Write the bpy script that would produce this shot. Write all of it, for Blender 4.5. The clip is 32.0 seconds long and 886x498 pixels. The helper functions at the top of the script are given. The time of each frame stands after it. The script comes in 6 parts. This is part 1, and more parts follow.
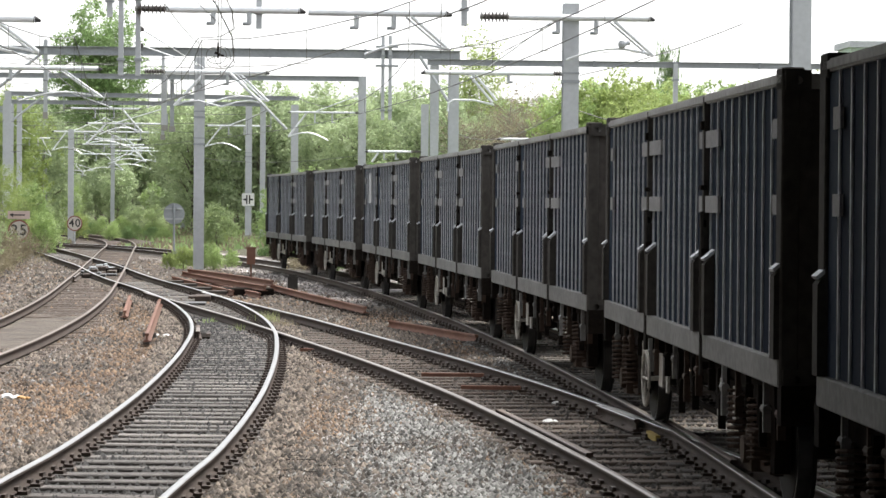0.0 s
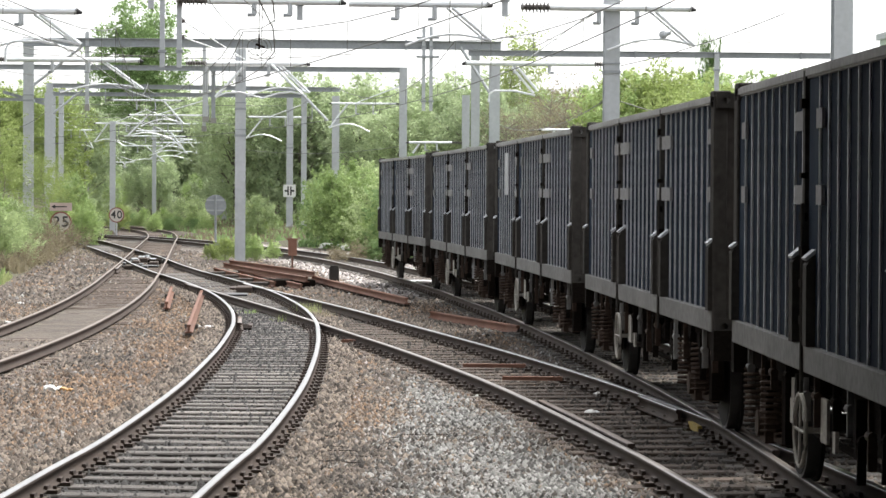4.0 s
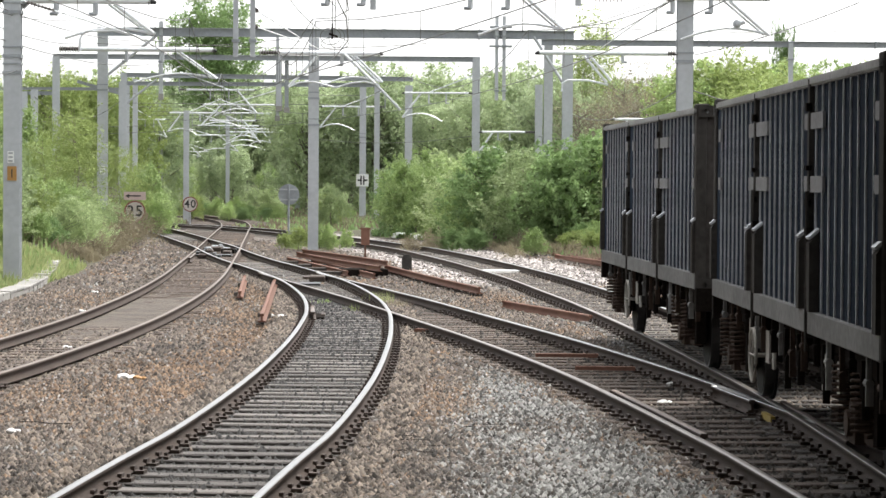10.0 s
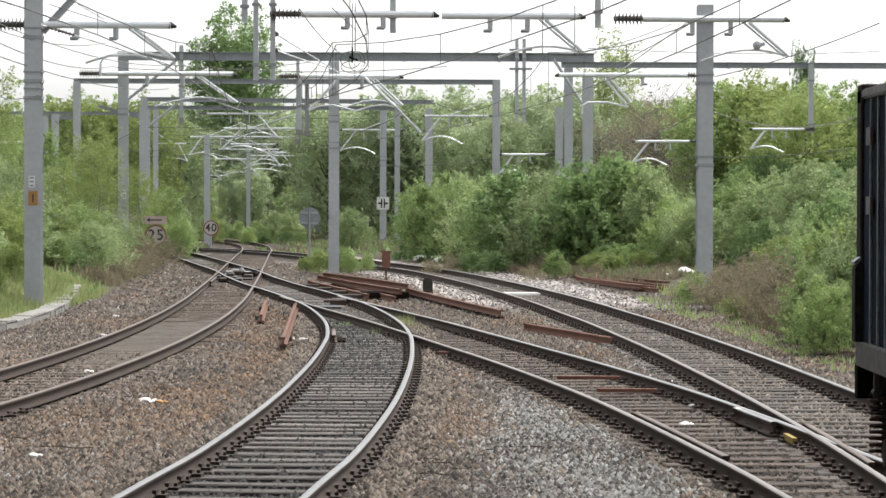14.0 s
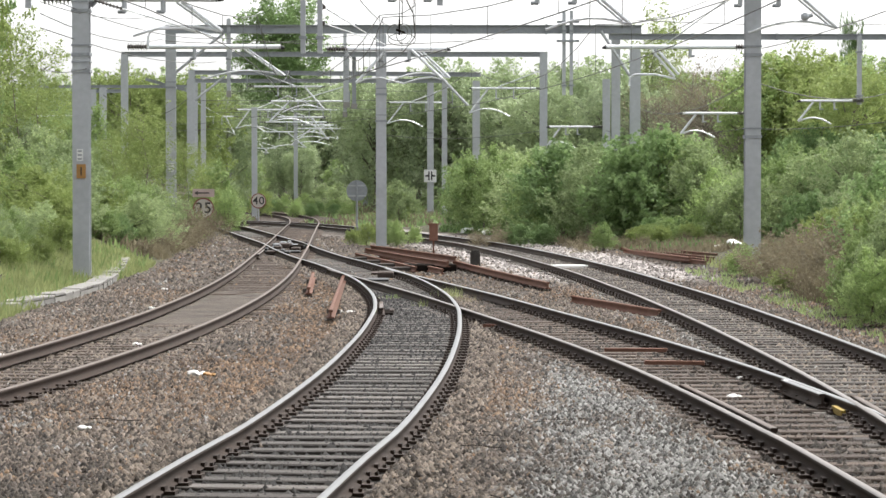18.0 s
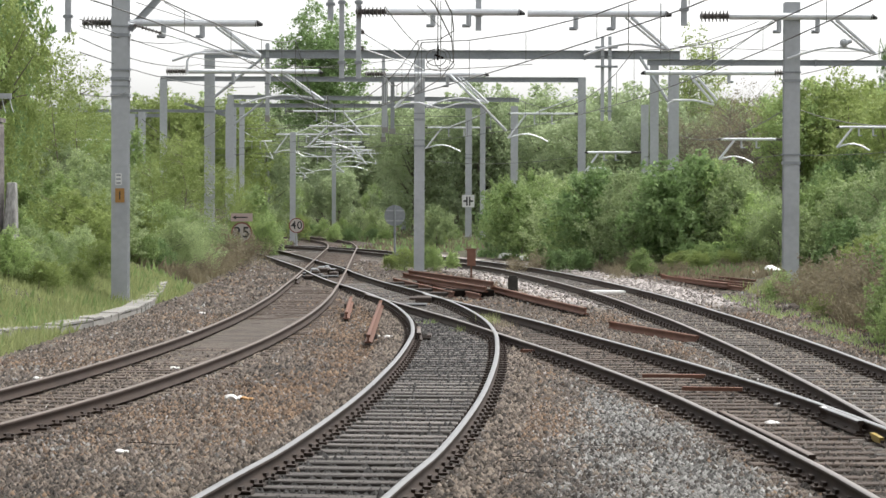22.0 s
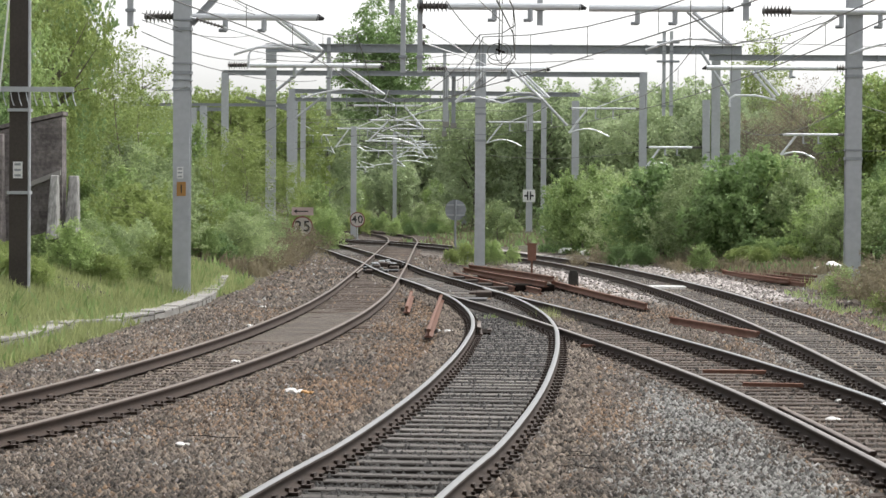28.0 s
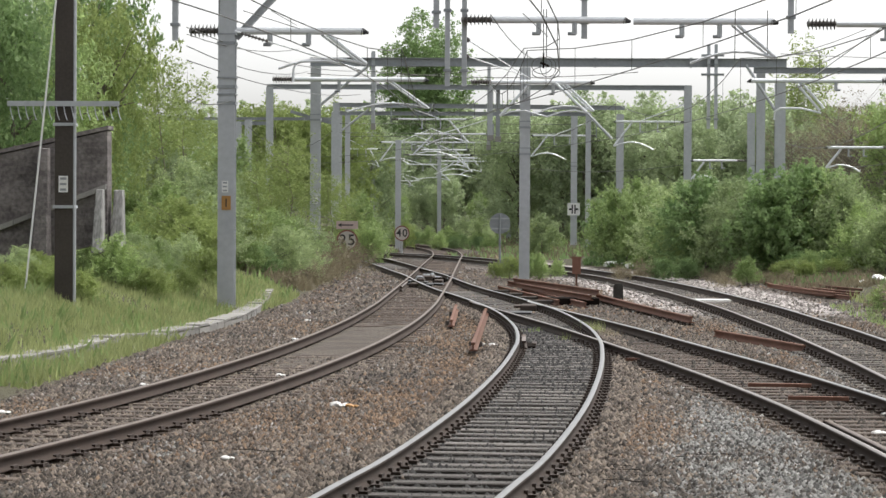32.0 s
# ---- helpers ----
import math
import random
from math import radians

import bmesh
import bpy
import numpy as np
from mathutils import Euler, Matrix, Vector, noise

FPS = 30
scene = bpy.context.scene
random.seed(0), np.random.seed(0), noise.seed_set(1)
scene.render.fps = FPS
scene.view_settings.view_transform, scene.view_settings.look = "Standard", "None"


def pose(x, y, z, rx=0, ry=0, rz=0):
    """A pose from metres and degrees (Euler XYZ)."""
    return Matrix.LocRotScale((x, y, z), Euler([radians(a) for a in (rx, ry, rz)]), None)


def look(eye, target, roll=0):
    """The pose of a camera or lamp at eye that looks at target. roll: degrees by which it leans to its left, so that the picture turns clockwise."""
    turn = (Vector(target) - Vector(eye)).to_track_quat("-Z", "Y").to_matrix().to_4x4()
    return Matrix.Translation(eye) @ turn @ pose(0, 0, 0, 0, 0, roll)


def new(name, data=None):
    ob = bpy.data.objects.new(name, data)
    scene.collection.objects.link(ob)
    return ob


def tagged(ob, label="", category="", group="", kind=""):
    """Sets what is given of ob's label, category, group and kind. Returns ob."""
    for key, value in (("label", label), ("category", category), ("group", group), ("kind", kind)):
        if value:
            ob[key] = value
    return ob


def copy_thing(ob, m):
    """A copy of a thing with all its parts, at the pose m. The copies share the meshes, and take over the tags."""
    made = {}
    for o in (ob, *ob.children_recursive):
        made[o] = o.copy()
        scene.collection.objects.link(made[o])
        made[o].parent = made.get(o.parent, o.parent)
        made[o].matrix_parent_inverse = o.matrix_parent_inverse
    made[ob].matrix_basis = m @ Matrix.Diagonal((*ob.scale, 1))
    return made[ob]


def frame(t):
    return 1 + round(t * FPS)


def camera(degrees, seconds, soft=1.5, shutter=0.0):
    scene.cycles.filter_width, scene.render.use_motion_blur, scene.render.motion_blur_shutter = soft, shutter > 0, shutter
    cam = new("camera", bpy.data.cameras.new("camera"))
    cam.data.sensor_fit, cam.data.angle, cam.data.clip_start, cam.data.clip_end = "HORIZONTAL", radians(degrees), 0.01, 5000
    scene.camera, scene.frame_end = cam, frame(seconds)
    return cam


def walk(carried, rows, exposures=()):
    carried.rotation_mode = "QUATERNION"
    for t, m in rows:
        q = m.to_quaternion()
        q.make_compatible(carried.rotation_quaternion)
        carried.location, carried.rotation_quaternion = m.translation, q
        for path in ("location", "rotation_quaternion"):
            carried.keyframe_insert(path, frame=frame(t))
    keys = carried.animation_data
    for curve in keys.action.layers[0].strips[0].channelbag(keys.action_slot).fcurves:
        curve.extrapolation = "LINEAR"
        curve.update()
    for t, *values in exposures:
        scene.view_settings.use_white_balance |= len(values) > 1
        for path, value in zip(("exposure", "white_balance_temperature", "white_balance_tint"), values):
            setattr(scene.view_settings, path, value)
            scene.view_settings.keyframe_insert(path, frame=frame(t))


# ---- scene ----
# One tripod at the end of a platform, 2.36 m above the rail heads; it only pans and tilts.
# World: rail heads at z = 0, the tripod at x = y = 0, looking along +y.
EYE = (0.0, 0.0, 2.36)
FOV = 18.36
# seconds, heading (degrees clockwise from +y), tilt, roll
PATH = [
    (0, 4.295, -0.977, -0.44), (0.5, 4.269, -0.968, -0.41), (1, 4.170, -1.035, -0.45), (1.5, 4.066, -1.053, -0.46), (2, 3.999, -1.096, -0.40),
    (2.5, 3.933, -1.011, -0.40), (3, 3.817, -1.054, -0.37), (3.5, 3.670, -1.097, -0.30), (4, 3.434, -1.173, -0.31), (4.5, 3.162, -1.253, -0.28),
    (6.5, 2.595, -1.619, -0.36), (7, 2.554, -1.591, -0.41), (7.5, 2.491, -1.533, -0.49), (8, 2.432, -1.527, -0.62), (8.5, 2.343, -1.546, -0.54),
    (9, 2.200, -1.575, -0.45), (9.5, 2.041, -1.487, -0.41), (10, 1.915, -1.401, -0.36), (10.5, 1.801, -1.296, -0.32), (11, 1.724, -1.192, -0.32),
    (11.5, 1.684, -1.066, -0.31), (12, 1.668, -1.011, -0.32), (12.5, 1.624, -0.988, -0.27), (13, 1.551, -0.963, -0.18), (13.5, 1.513, -0.901, -0.16),
    (15.5, 1.382, -1.111, 0.07), (16, 1.360, -1.152, 0.01), (16.5, 1.224, -1.238, 0.07), (17, 1.028, -1.291, 0.06), (17.5, 0.680, -1.412, 0.01),
    (18, 0.488, -1.502, 0.00), (18.5, 0.226, -1.412, 0.02), (19, 0.000, -1.335, 0.00), (19.5, -0.059, -1.233, 0.04), (20, -0.119, -1.198, 0.02),
    (20.5, -0.170, -1.077, -0.04), (21, -0.250, -1.039, -0.04), (21.5, -0.308, -1.011, -0.10), (22, -0.303, -0.978, -0.18), (22.5, -0.345, -0.845, -0.25),
    (23, -0.397, -0.664, -0.27), (23.5, -0.471, -0.559, -0.24), (24, -0.558, -0.618, -0.27), (24.5, -0.541, -0.722, -0.28), (25, -0.608, -0.761, -0.34),
    (25.5, -0.742, -0.737, -0.33), (27.5, -1.458, -1.048, -0.39), (28, -1.568, -1.099, -0.37), (28.5, -1.696, -1.094, -0.38), (29, -1.817, -0.974, -0.36),
    (29.5, -1.932, -0.785, -0.31), (30, -2.087, -0.623, -0.28), (30.5, -2.210, -0.580, -0.23), (31, -2.284, -0.569, -0.30), (31.5, -2.394, -0.735, -0.28),
    (32, -2.501, -0.821, -0.29),
]
cam = camera(FOV, 32.0, soft=1.5)
walk(cam, [(t, pose(*EYE, 0, 0, -h) @ pose(0, 0, 0, 90 + v, 0, 0) @ pose(0, 0, 0, 0, 0, -r)) for t, h, v, r in PATH],
     exposures=[(0, 1.84), (7, 1.92), (10, 1.77), (12, 1.46), (13, 1.34), (16, 1.31), (17, 1.44), (19, 1.48), (20, 1.42), (21, 1.35), (23, 1.21), (25, 1.18), (27.5, 1.2), (28.3, 1.25), (29.2, 1.25), (30, 1.16), (32, 1.12)])

# ---------------------------------------------------------------- light: bright overcast day
world = bpy.data.worlds.new("world")
scene.world = world
world.use_nodes = True
wn, wl = world.node_tree.nodes, world.node_tree.links
wn.clear()
sky = wn.new("ShaderNodeTexSky")
sky.sky_type, sky.sun_disc = "NISHITA", False
sky.sun_elevation, sky.sun_rotation = radians(66), radians(55)
sky.air_density, sky.dust_density, sky.ozone_density = 1.0, 3.0, 1.0
bw = wn.new("ShaderNodeRGBToBW")
mixs = wn.new("ShaderNodeMix")
mixs.data_type = "RGBA"
mixs.inputs[0].default_value = 0.9
bg = wn.new("ShaderNodeBackground")
bg.inputs[1].default_value = 0.15
wout = wn.new("ShaderNodeOutputWorld")
wl.new(sky.outputs[0], bw.inputs[0])
wl.new(sky.outputs[0], mixs.inputs[6])
wl.new(bw.outputs[0], mixs.inputs[7])
wl.new(mixs.outputs[2], bg.inputs[0])
wl.new(bg.outputs[0], wout.inputs[0])
sun = new("sun", bpy.data.lights.new("sun", "SUN"))
sun.data.energy, sun.data.angle, sun.data.color = 1.1, radians(28), (1.0, 0.96, 0.9)
sun.matrix_world = look((10, 32, 40), (-4, 22, 0))


# ---------------------------------------------------------------- materials
def mat(name, col, rough=0.8, metal=0.0, var=0.3, scale=3.0, fine=40.0, bump=0.2, dist=0.01, col2=None, rand=0.0, island=0.0, spec=0.5, stretch=None):
    """Procedural surface: two scales of noise shift the colour, the finer one gives relief."""
    m = bpy.data.materials.new(name)
    m.use_nodes = True
    n, l = m.node_tree.nodes, m.node_tree.links
    b = n["Principled BSDF"]
    tc = n.new("ShaderNodeTexCoord")
    co = tc.outputs["Object"]
    if stretch:
        mp = n.new("ShaderNodeMapping")
        mp.inputs["Scale"].default_value = stretch
        l.new(co, mp.inputs["Vector"])
        co = mp.outputs[0]
    big, small = n.new("ShaderNodeTexNoise"), n.new("ShaderNodeTexNoise")
    big.inputs["Scale"].default_value, small.inputs["Scale"].default_value = scale, fine
    big.inputs["Detail"].default_value, small.inputs["Detail"].default_value = 5, 4
    for q in (big, small):
        l.new(co, q.inputs["Vector"])
    ad = n.new("ShaderNodeMath")
    ad.operation = "ADD"
    l.new(big.outputs[0], ad.inputs[0])
    l.new(small.outputs[0], ad.inputs[1])
    last = ad.outputs[0]
    lo = 0.55
    hi = 1.45
    if rand or island:
        src = n.new("ShaderNodeNewGeometry").outputs["Random Per Island"] if island else n.new("ShaderNodeObjectInfo").outputs["Random"]
        mm = n.new("ShaderNodeMath")
        mm.operation = "MULTIPLY_ADD"
        l.new(src, mm.inputs[0])
        k = island or rand
        mm.inputs[1].default_value = k
        l.new(last, mm.inputs[2])
        last = mm.outputs[0]
        hi += k
    mr = n.new("ShaderNodeMapRange")
    mr.inputs[1].default_value, mr.inputs[2].default_value = lo, hi
    l.new(last, mr.inputs[0])
    fac = mr.outputs[0]
    if island:
        pw = n.new("ShaderNodeMath")
        pw.operation, pw.use_clamp = "POWER", True
        pw.inputs[1].default_value = 1.7
        l.new(fac, pw.inputs[0])
        fac = pw.outputs[0]
    mx = n.new("ShaderNodeMix")
    mx.data_type = "RGBA"
    c1 = tuple(max(0.0, c * (1 - var)) for c in col)
    c2 = col2 or tuple(min(1.0, c * (1 + var)) for c in col)
    mx.inputs[6].default_value, mx.inputs[7].default_value = (*c1, 1), (*c2, 1)
    l.new(fac, mx.inputs[0])
    l.new(mx.outputs[2], b.inputs["Base Color"])
    b.inputs["Roughness"].default_value, b.inputs["Metallic"].default_value = rough, metal
    b.inputs["Specular IOR Level"].default_value = spec
    if bump:
        bp = n.new("ShaderNodeBump")
        bp.inputs["Strength"].default_value, bp.inputs["Distance"].default_value = bump, dist
        l.new(small.outputs[0], bp.inputs["Height"])
        l.new(bp.outputs[0], b.inputs["Normal"])
    return m


M_RUST = mat("rusty_steel", (0.05, 0.034, 0.025), 0.85, 0.1, 0.4, 2, 60, 0.3, 0.004)
M_HEAD = mat("polished_rail_head", (0.29, 0.285, 0.28), 0.32, 0.85, 0.15, 3, 30, 0.05, 0.001)
M_HEADM = mat("half_worn_rail_head", (0.23, 0.205, 0.185), 0.42, 0.55, 0.25, 3, 30, 0.05, 0.001)
M_HEADR = mat("brown_rail_head", (0.14, 0.11, 0.09), 0.55, 0.25, 0.3, 3, 30, 0.05, 0.001)
M_SLEEP = mat("weathered_timber", (0.085, 0.073, 0.064), 0.9, 0, 0.7, 3, 9, 0.8, 0.02, rand=0.7, stretch=(0.5, 7.0, 1.0), col2=(0.17, 0.153, 0.136))
M_SLEEPD = mat("oil_dark_timber", (0.075, 0.067, 0.06), 0.85, 0, 0.7, 3, 9, 0.8, 0.02, rand=0.7, stretch=(0.5, 7.0, 1.0), col2=(0.2, 0.182, 0.165))
M_SLEEPR = mat("rust_stained_timber", (0.085, 0.063, 0.05), 0.9, 0, 0.7, 3, 9, 0.8, 0.02, rand=0.7, stretch=(0.5, 7.0, 1.0), col2=(0.17, 0.132, 0.106))
M_CHAIR = mat("iron_chair", (0.055, 0.04, 0.032), 0.85, 0.1, 0.5, 4, 60, 0.3, 0.004, rand=0.4)
M_ORB = mat("rust_stained_ballast", (0.075, 0.045, 0.027), 0.95, 0, 0.75, 0.55, 45, 0.4, 0.02, island=2.2, col2=(0.31, 0.21, 0.135))
M_BROWN = mat("brown_ballast", (0.05, 0.038, 0.029), 0.95, 0, 0.75, 0.45, 45, 0.4, 0.02, island=2.2, col2=(0.29, 0.24, 0.195))
M_GREY = mat("grey_ballast", (0.06, 0.056, 0.05), 0.95, 0, 0.75, 0.7, 45, 0.4, 0.02, island=2.2, col2=(0.42, 0.42, 0.4))
M_PALE = mat("pale_ballast", (0.26, 0.236, 0.222), 0.95, 0, 0.5, 0.7, 45, 0.4, 0.02, island=1.3)
M_OILY = mat("oily_ballast", (0.011, 0.01, 0.0095), 0.8, 0, 0.5, 1.2, 45, 0.6, 0.02, island=1.6, col2=(0.04, 0.037, 0.034))
M_DIRT_SHADE = mat("dirty_ballast", (0.026, 0.021, 0.017), 0.95, 0, 0.7, 0.8, 45, 0.4, 0.02, island=2.2, col2=(0.15, 0.128, 0.108))
M_GRIT = mat("trodden_grit", (0.082, 0.067, 0.054), 0.95, 0, 0.7, 1.6, 40, 1.0, 0.02)
M_TWIG = mat("dead_twig", (0.025, 0.02, 0.016), 0.9, 0, 0.4, 5, 40, 0.2, 0.002)
M_RUSTB = mat("red_brown_rail", (0.048, 0.031, 0.022), 0.85, 0.1, 0.4, 2, 60, 0.3, 0.004)
M_STEELG = mat("grey_painted_steel", (0.44, 0.458, 0.475), 0.55, 0.1, 0.14, 0.7, 8, 0.05, 0.002)
M_STEELD = mat("dull_galvanised_beam", (0.3, 0.318, 0.33), 0.6, 0.2, 0.2, 0.7, 8, 0.05, 0.002)
M_TUBE = mat("bright_aluminium_tube", (0.72, 0.74, 0.76), 0.4, 0.3, 0.08, 3, 20, 0.02, 0.001)
M_INSUL = mat("brown_porcelain", (0.13, 0.118, 0.11), 0.3, 0, 0.2, 5, 20, 0.02, 0.001)
M_WIRE = mat("copper_wire", (0.12, 0.12, 0.11), 0.5, 0.4, 0.2, 5, 20, 0)
M_DARKMAST = mat("rust_brown_mast", (0.06, 0.05, 0.042), 0.8, 0.1, 0.35, 1.5, 20, 0.2, 0.004)
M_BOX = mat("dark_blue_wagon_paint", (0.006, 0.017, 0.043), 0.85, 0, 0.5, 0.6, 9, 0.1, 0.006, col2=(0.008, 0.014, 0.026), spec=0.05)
# Much paler than the panels: sky sheen is put in beside the scuffs.
M_RIB = mat("scuffed_sheen_rib_paint", (0.54, 0.56, 0.585), 0.55, 0, 0.45, 0.8, 12, 0.1, 0.003, spec=0.4)
M_RIM = mat("dented_grey_rim", (0.32, 0.32, 0.31), 0.75, 0, 0.35, 1.0, 14, 0.15, 0.004, spec=0.2)
M_END = mat("dirty_brown_wagon_end", (0.075, 0.068, 0.062), 0.9, 0, 0.5, 0.7, 9, 0.15, 0.004, spec=0.05)
M_CREAM = mat("dirty_cream_paint", (0.42, 0.4, 0.36), 0.8, 0, 0.35, 3, 25, 0.1, 0.002, spec=0.1)
M_SILL = mat("grey_wagon_sill", (0.19, 0.188, 0.182), 0.8, 0, 0.35, 1.0, 14, 0.1, 0.003, spec=0.15)
M_BOARD = mat("plain_grey_board", (0.42, 0.43, 0.44), 0.7, 0, 0.2, 3, 20, 0.05, 0.002)
M_PLATE = mat("light_grey_plate", (0.25, 0.25, 0.25), 0.8, 0, 0.25, 3, 20, 0.05, 0.002, spec=0.1)
M_POST = mat("dirty_wagon_post", (0.06, 0.056, 0.051), 0.85, 0, 0.45, 1.0, 12, 0.1, 0.003, spec=0.05)
M_BLUE = mat("faded_blue_wagon_paint", (0.018, 0.042, 0.088), 0.8, 0, 0.5, 0.6, 9, 0.1, 0.006, col2=(0.02, 0.03, 0.045), spec=0.06)
M_UNDER = mat("black_brown_underframe", (0.016, 0.013, 0.011), 0.9, 0, 0.5, 3, 30, 0.2, 0.004, spec=0.02)
M_SPRING = mat("red_brown_spring", (0.06, 0.042, 0.033), 0.8, 0, 0.4, 5, 30, 0.1, 0.002, spec=0.1)
M_WHEEL = mat("wheel_steel", (0.012, 0.01, 0.009), 0.8, 0, 0.3, 5, 30, 0.1, 0.002)
M_TREAD = mat("worn_wheel_tread", (0.14, 0.14, 0.14), 0.45, 0.7, 0.1, 5, 30, 0)
M_WHITE = mat("white_enamel", (0.75, 0.75, 0.73), 0.5, 0, 0.08, 4, 20, 0)
M_SIGN = mat("weathered_sign_face", (0.5, 0.46, 0.42), 0.6, 0, 0.12, 4, 20, 0)
M_RING = mat("faded_red_ring", (0.22, 0.07, 0.06), 0.6, 0, 0.2, 4, 20, 0)
M_BLACK = mat("black_enamel", (0.02, 0.02, 0.02), 0.5, 0, 0.1, 4, 20, 0)
M_ORANGE = mat("orange_enamel", (0.4, 0.21, 0.06), 0.5, 0, 0.1, 4, 20, 0)
M_YELLOW = mat("worn_yellow_paint", (0.34, 0.24, 0.04), 0.6, 0, 0.3, 8, 30, 0.1, 0.002)
M_ORUST = mat("orange_rust", (0.17, 0.085, 0.058), 0.9, 0, 0.45, 4, 40, 0.3, 0.004, rand=0.4)
M_CONC = mat("weathered_concrete", (0.27, 0.26, 0.24), 0.9, 0, 0.35, 2, 30, 0.3, 0.006, rand=0.4)
M_ARROWP = mat("faded_pink_plate", (0.55, 0.42, 0.4), 0.6, 0, 0.1, 4, 20, 0)
M_SHED = mat("pale_green_sheet", (0.5, 0.6, 0.52), 0.6, 0, 0.1, 1, 8, 0)
M_WALL = mat("sooty_stone_wall", (0.13, 0.118, 0.115), 0.9, 0, 0.6, 1.3, 12, 0.6, 0.02, col2=(0.34, 0.31, 0.3))
wn_, wl_ = M_WALL.node_tree.nodes, M_WALL.node_tree.links
bk = wn_.new("ShaderNodeTexBrick")
bk.inputs["Scale"].default_value = 1.0
bk.inputs["Brick Width"].default_value, bk.inputs["Row Height"].default_value, bk.inputs["Mortar Size"].default_value = 0.46, 0.15, 0.016
bk.inputs["Color1"].default_value, bk.inputs["Color2"].default_value, bk.inputs["Mortar"].default_value = (1.0, 0.98, 0.98, 1), (0.62, 0.6, 0.6, 1), (0.8, 0.78, 0.76, 1)
tcw, mpw = wn_.new("ShaderNodeTexCoord"), wn_.new("ShaderNodeMapping")
mpw.inputs["Rotation"].default_value = (radians(90), 0, 0)
wl_.new(tcw.outputs["Object"], mpw.inputs["Vector"])
wl_.new(mpw.outputs[0], bk.inputs["Vector"])
mlw = wn_.new("ShaderNodeMix")
mlw.data_type, mlw.blend_type = "RGBA", "MULTIPLY"
mlw.inputs[0].default_value = 1.0
bsdf = wn_["Principled BSDF"]
wl_.new(bsdf.inputs["Base Color"].links[0].from_socket, mlw.inputs[6])
wl_.new(bk.outputs["Color"], mlw.inputs[7])
wl_.new(mlw.outputs[2], bsdf.inputs["Base Color"])
M_STAIN = mat("white_stained_stone", (0.13, 0.125, 0.12), 0.9, 0, 0.5, 1.6, 7, 0.5, 0.02, col2=(0.5, 0.49, 0.47), stretch=(3.0, 3.0, 0.5))
M_BARK = mat("grey_brown_bark", (0.17, 0.15, 0.12), 0.95, 0, 0.4, 3, 25, 0.5, 0.01)


def leaf_mat(name, c1, c2):
    m = bpy.data.materials.new(name)
    m.use_nodes = True
    n, l = m.node_tree.nodes, m.node_tree.links
    b = n["Principled BSDF"]
    g = n.new("ShaderNodeNewGeometry")
    oi = n.new("ShaderNodeObjectInfo")
    tc = n.new("ShaderNodeTexCoord")
    nz = n.new("ShaderNodeTexNoise")
    nz.inputs["Scale"].default_value = 1.7
    nz.inputs["Detail"].default_value = 3
    l.new(tc.outputs["Object"], nz.inputs["Vector"])
    a = n.new("ShaderNodeMath")
    a.operation = "ADD"
    l.new(g.outputs["Random Per Island"], a.inputs[0])
    l.new(nz.outputs[0], a.inputs[1])
    a2 = n.new("ShaderNodeMath")
    a2.operation = "MULTIPLY_ADD"
    l.new(oi.outputs["Random"], a2.inputs[0])
    a2.inputs[1].default_value = 0.9
    l.new(a.outputs[0], a2.inputs[2])
    mr = n.new("ShaderNodeMapRange")
    mr.inputs[1].default_value, mr.inputs[2].default_value = 0.35, 2.2
    l.new(a2.outputs[0], mr.inputs[0])
    mx = n.new("ShaderNodeMix")
    mx.data_type = "RGBA"
    mx.inputs[6].default_value, mx.inputs[7].default_value = (*c1, 1), (*c2, 1)
    l.new(mr.outputs[0], mx.inputs[0])
    l.new(mx.outputs[2], b.inputs["Base Color"])
    b.inputs["Roughness"].default_value = 0.6
    b.inputs["Specular IOR Level"].default_value = 0.3
    tr = n.new("ShaderNodeBsdfTranslucent")
    l.new(mx.outputs[2], tr.inputs[0])
    ms = n.new("ShaderNodeMixShader")
    ms.inputs[0].default_value = 0.5
    l.new(b.outputs[0], ms.inputs[1])
    l.new(tr.outputs[0], ms.inputs[2])
    l.new(ms.outputs[0], n["Material Output"].inputs[0])
    return m


M_LEAF = leaf_mat("mid_green_leaf", (0.145, 0.215, 0.075), (0.43, 0.545, 0.23))
M_LEAFD = leaf_mat("dark_green_leaf", (0.1, 0.17, 0.068), (0.31, 0.43, 0.185))
M_LEAFL = leaf_mat("light_green_leaf", (0.15, 0.205, 0.06), (0.38, 0.455, 0.17))
M_LEAFW = leaf_mat("grey_green_willow_leaf", (0.175, 0.235, 0.11), (0.47, 0.56, 0.29))
# Paler green for distant trees: haze is put into this leaf colour.
M_LEAFHAZE = leaf_mat("haze_paled_leaf", (0.235, 0.3, 0.17), (0.46, 0.54, 0.32))
M_LEAFB = leaf_mat("brown_twig", (0.15, 0.125, 0.085), (0.32, 0.28, 0.185))
M_GRASS = leaf_mat("meadow_grass", (0.15, 0.195, 0.07), (0.42, 0.46, 0.21))


# ---------------------------------------------------------------- mesh helpers
def box(bm, x0, x1, y0, y1, z0, z1, m=None):
    vs = bmesh.ops.create_cube(bm, size=1.0)["verts"]
    t = Matrix.Translation(((x0 + x1) / 2, (y0 + y1) / 2, (z0 + z1) / 2)) @ Matrix.Diagonal((x1 - x0, y1 - y0, z1 - z0, 1))
    bmesh.ops.transform(bm, matrix=(m @ t) if m else t, verts=vs)
    return vs


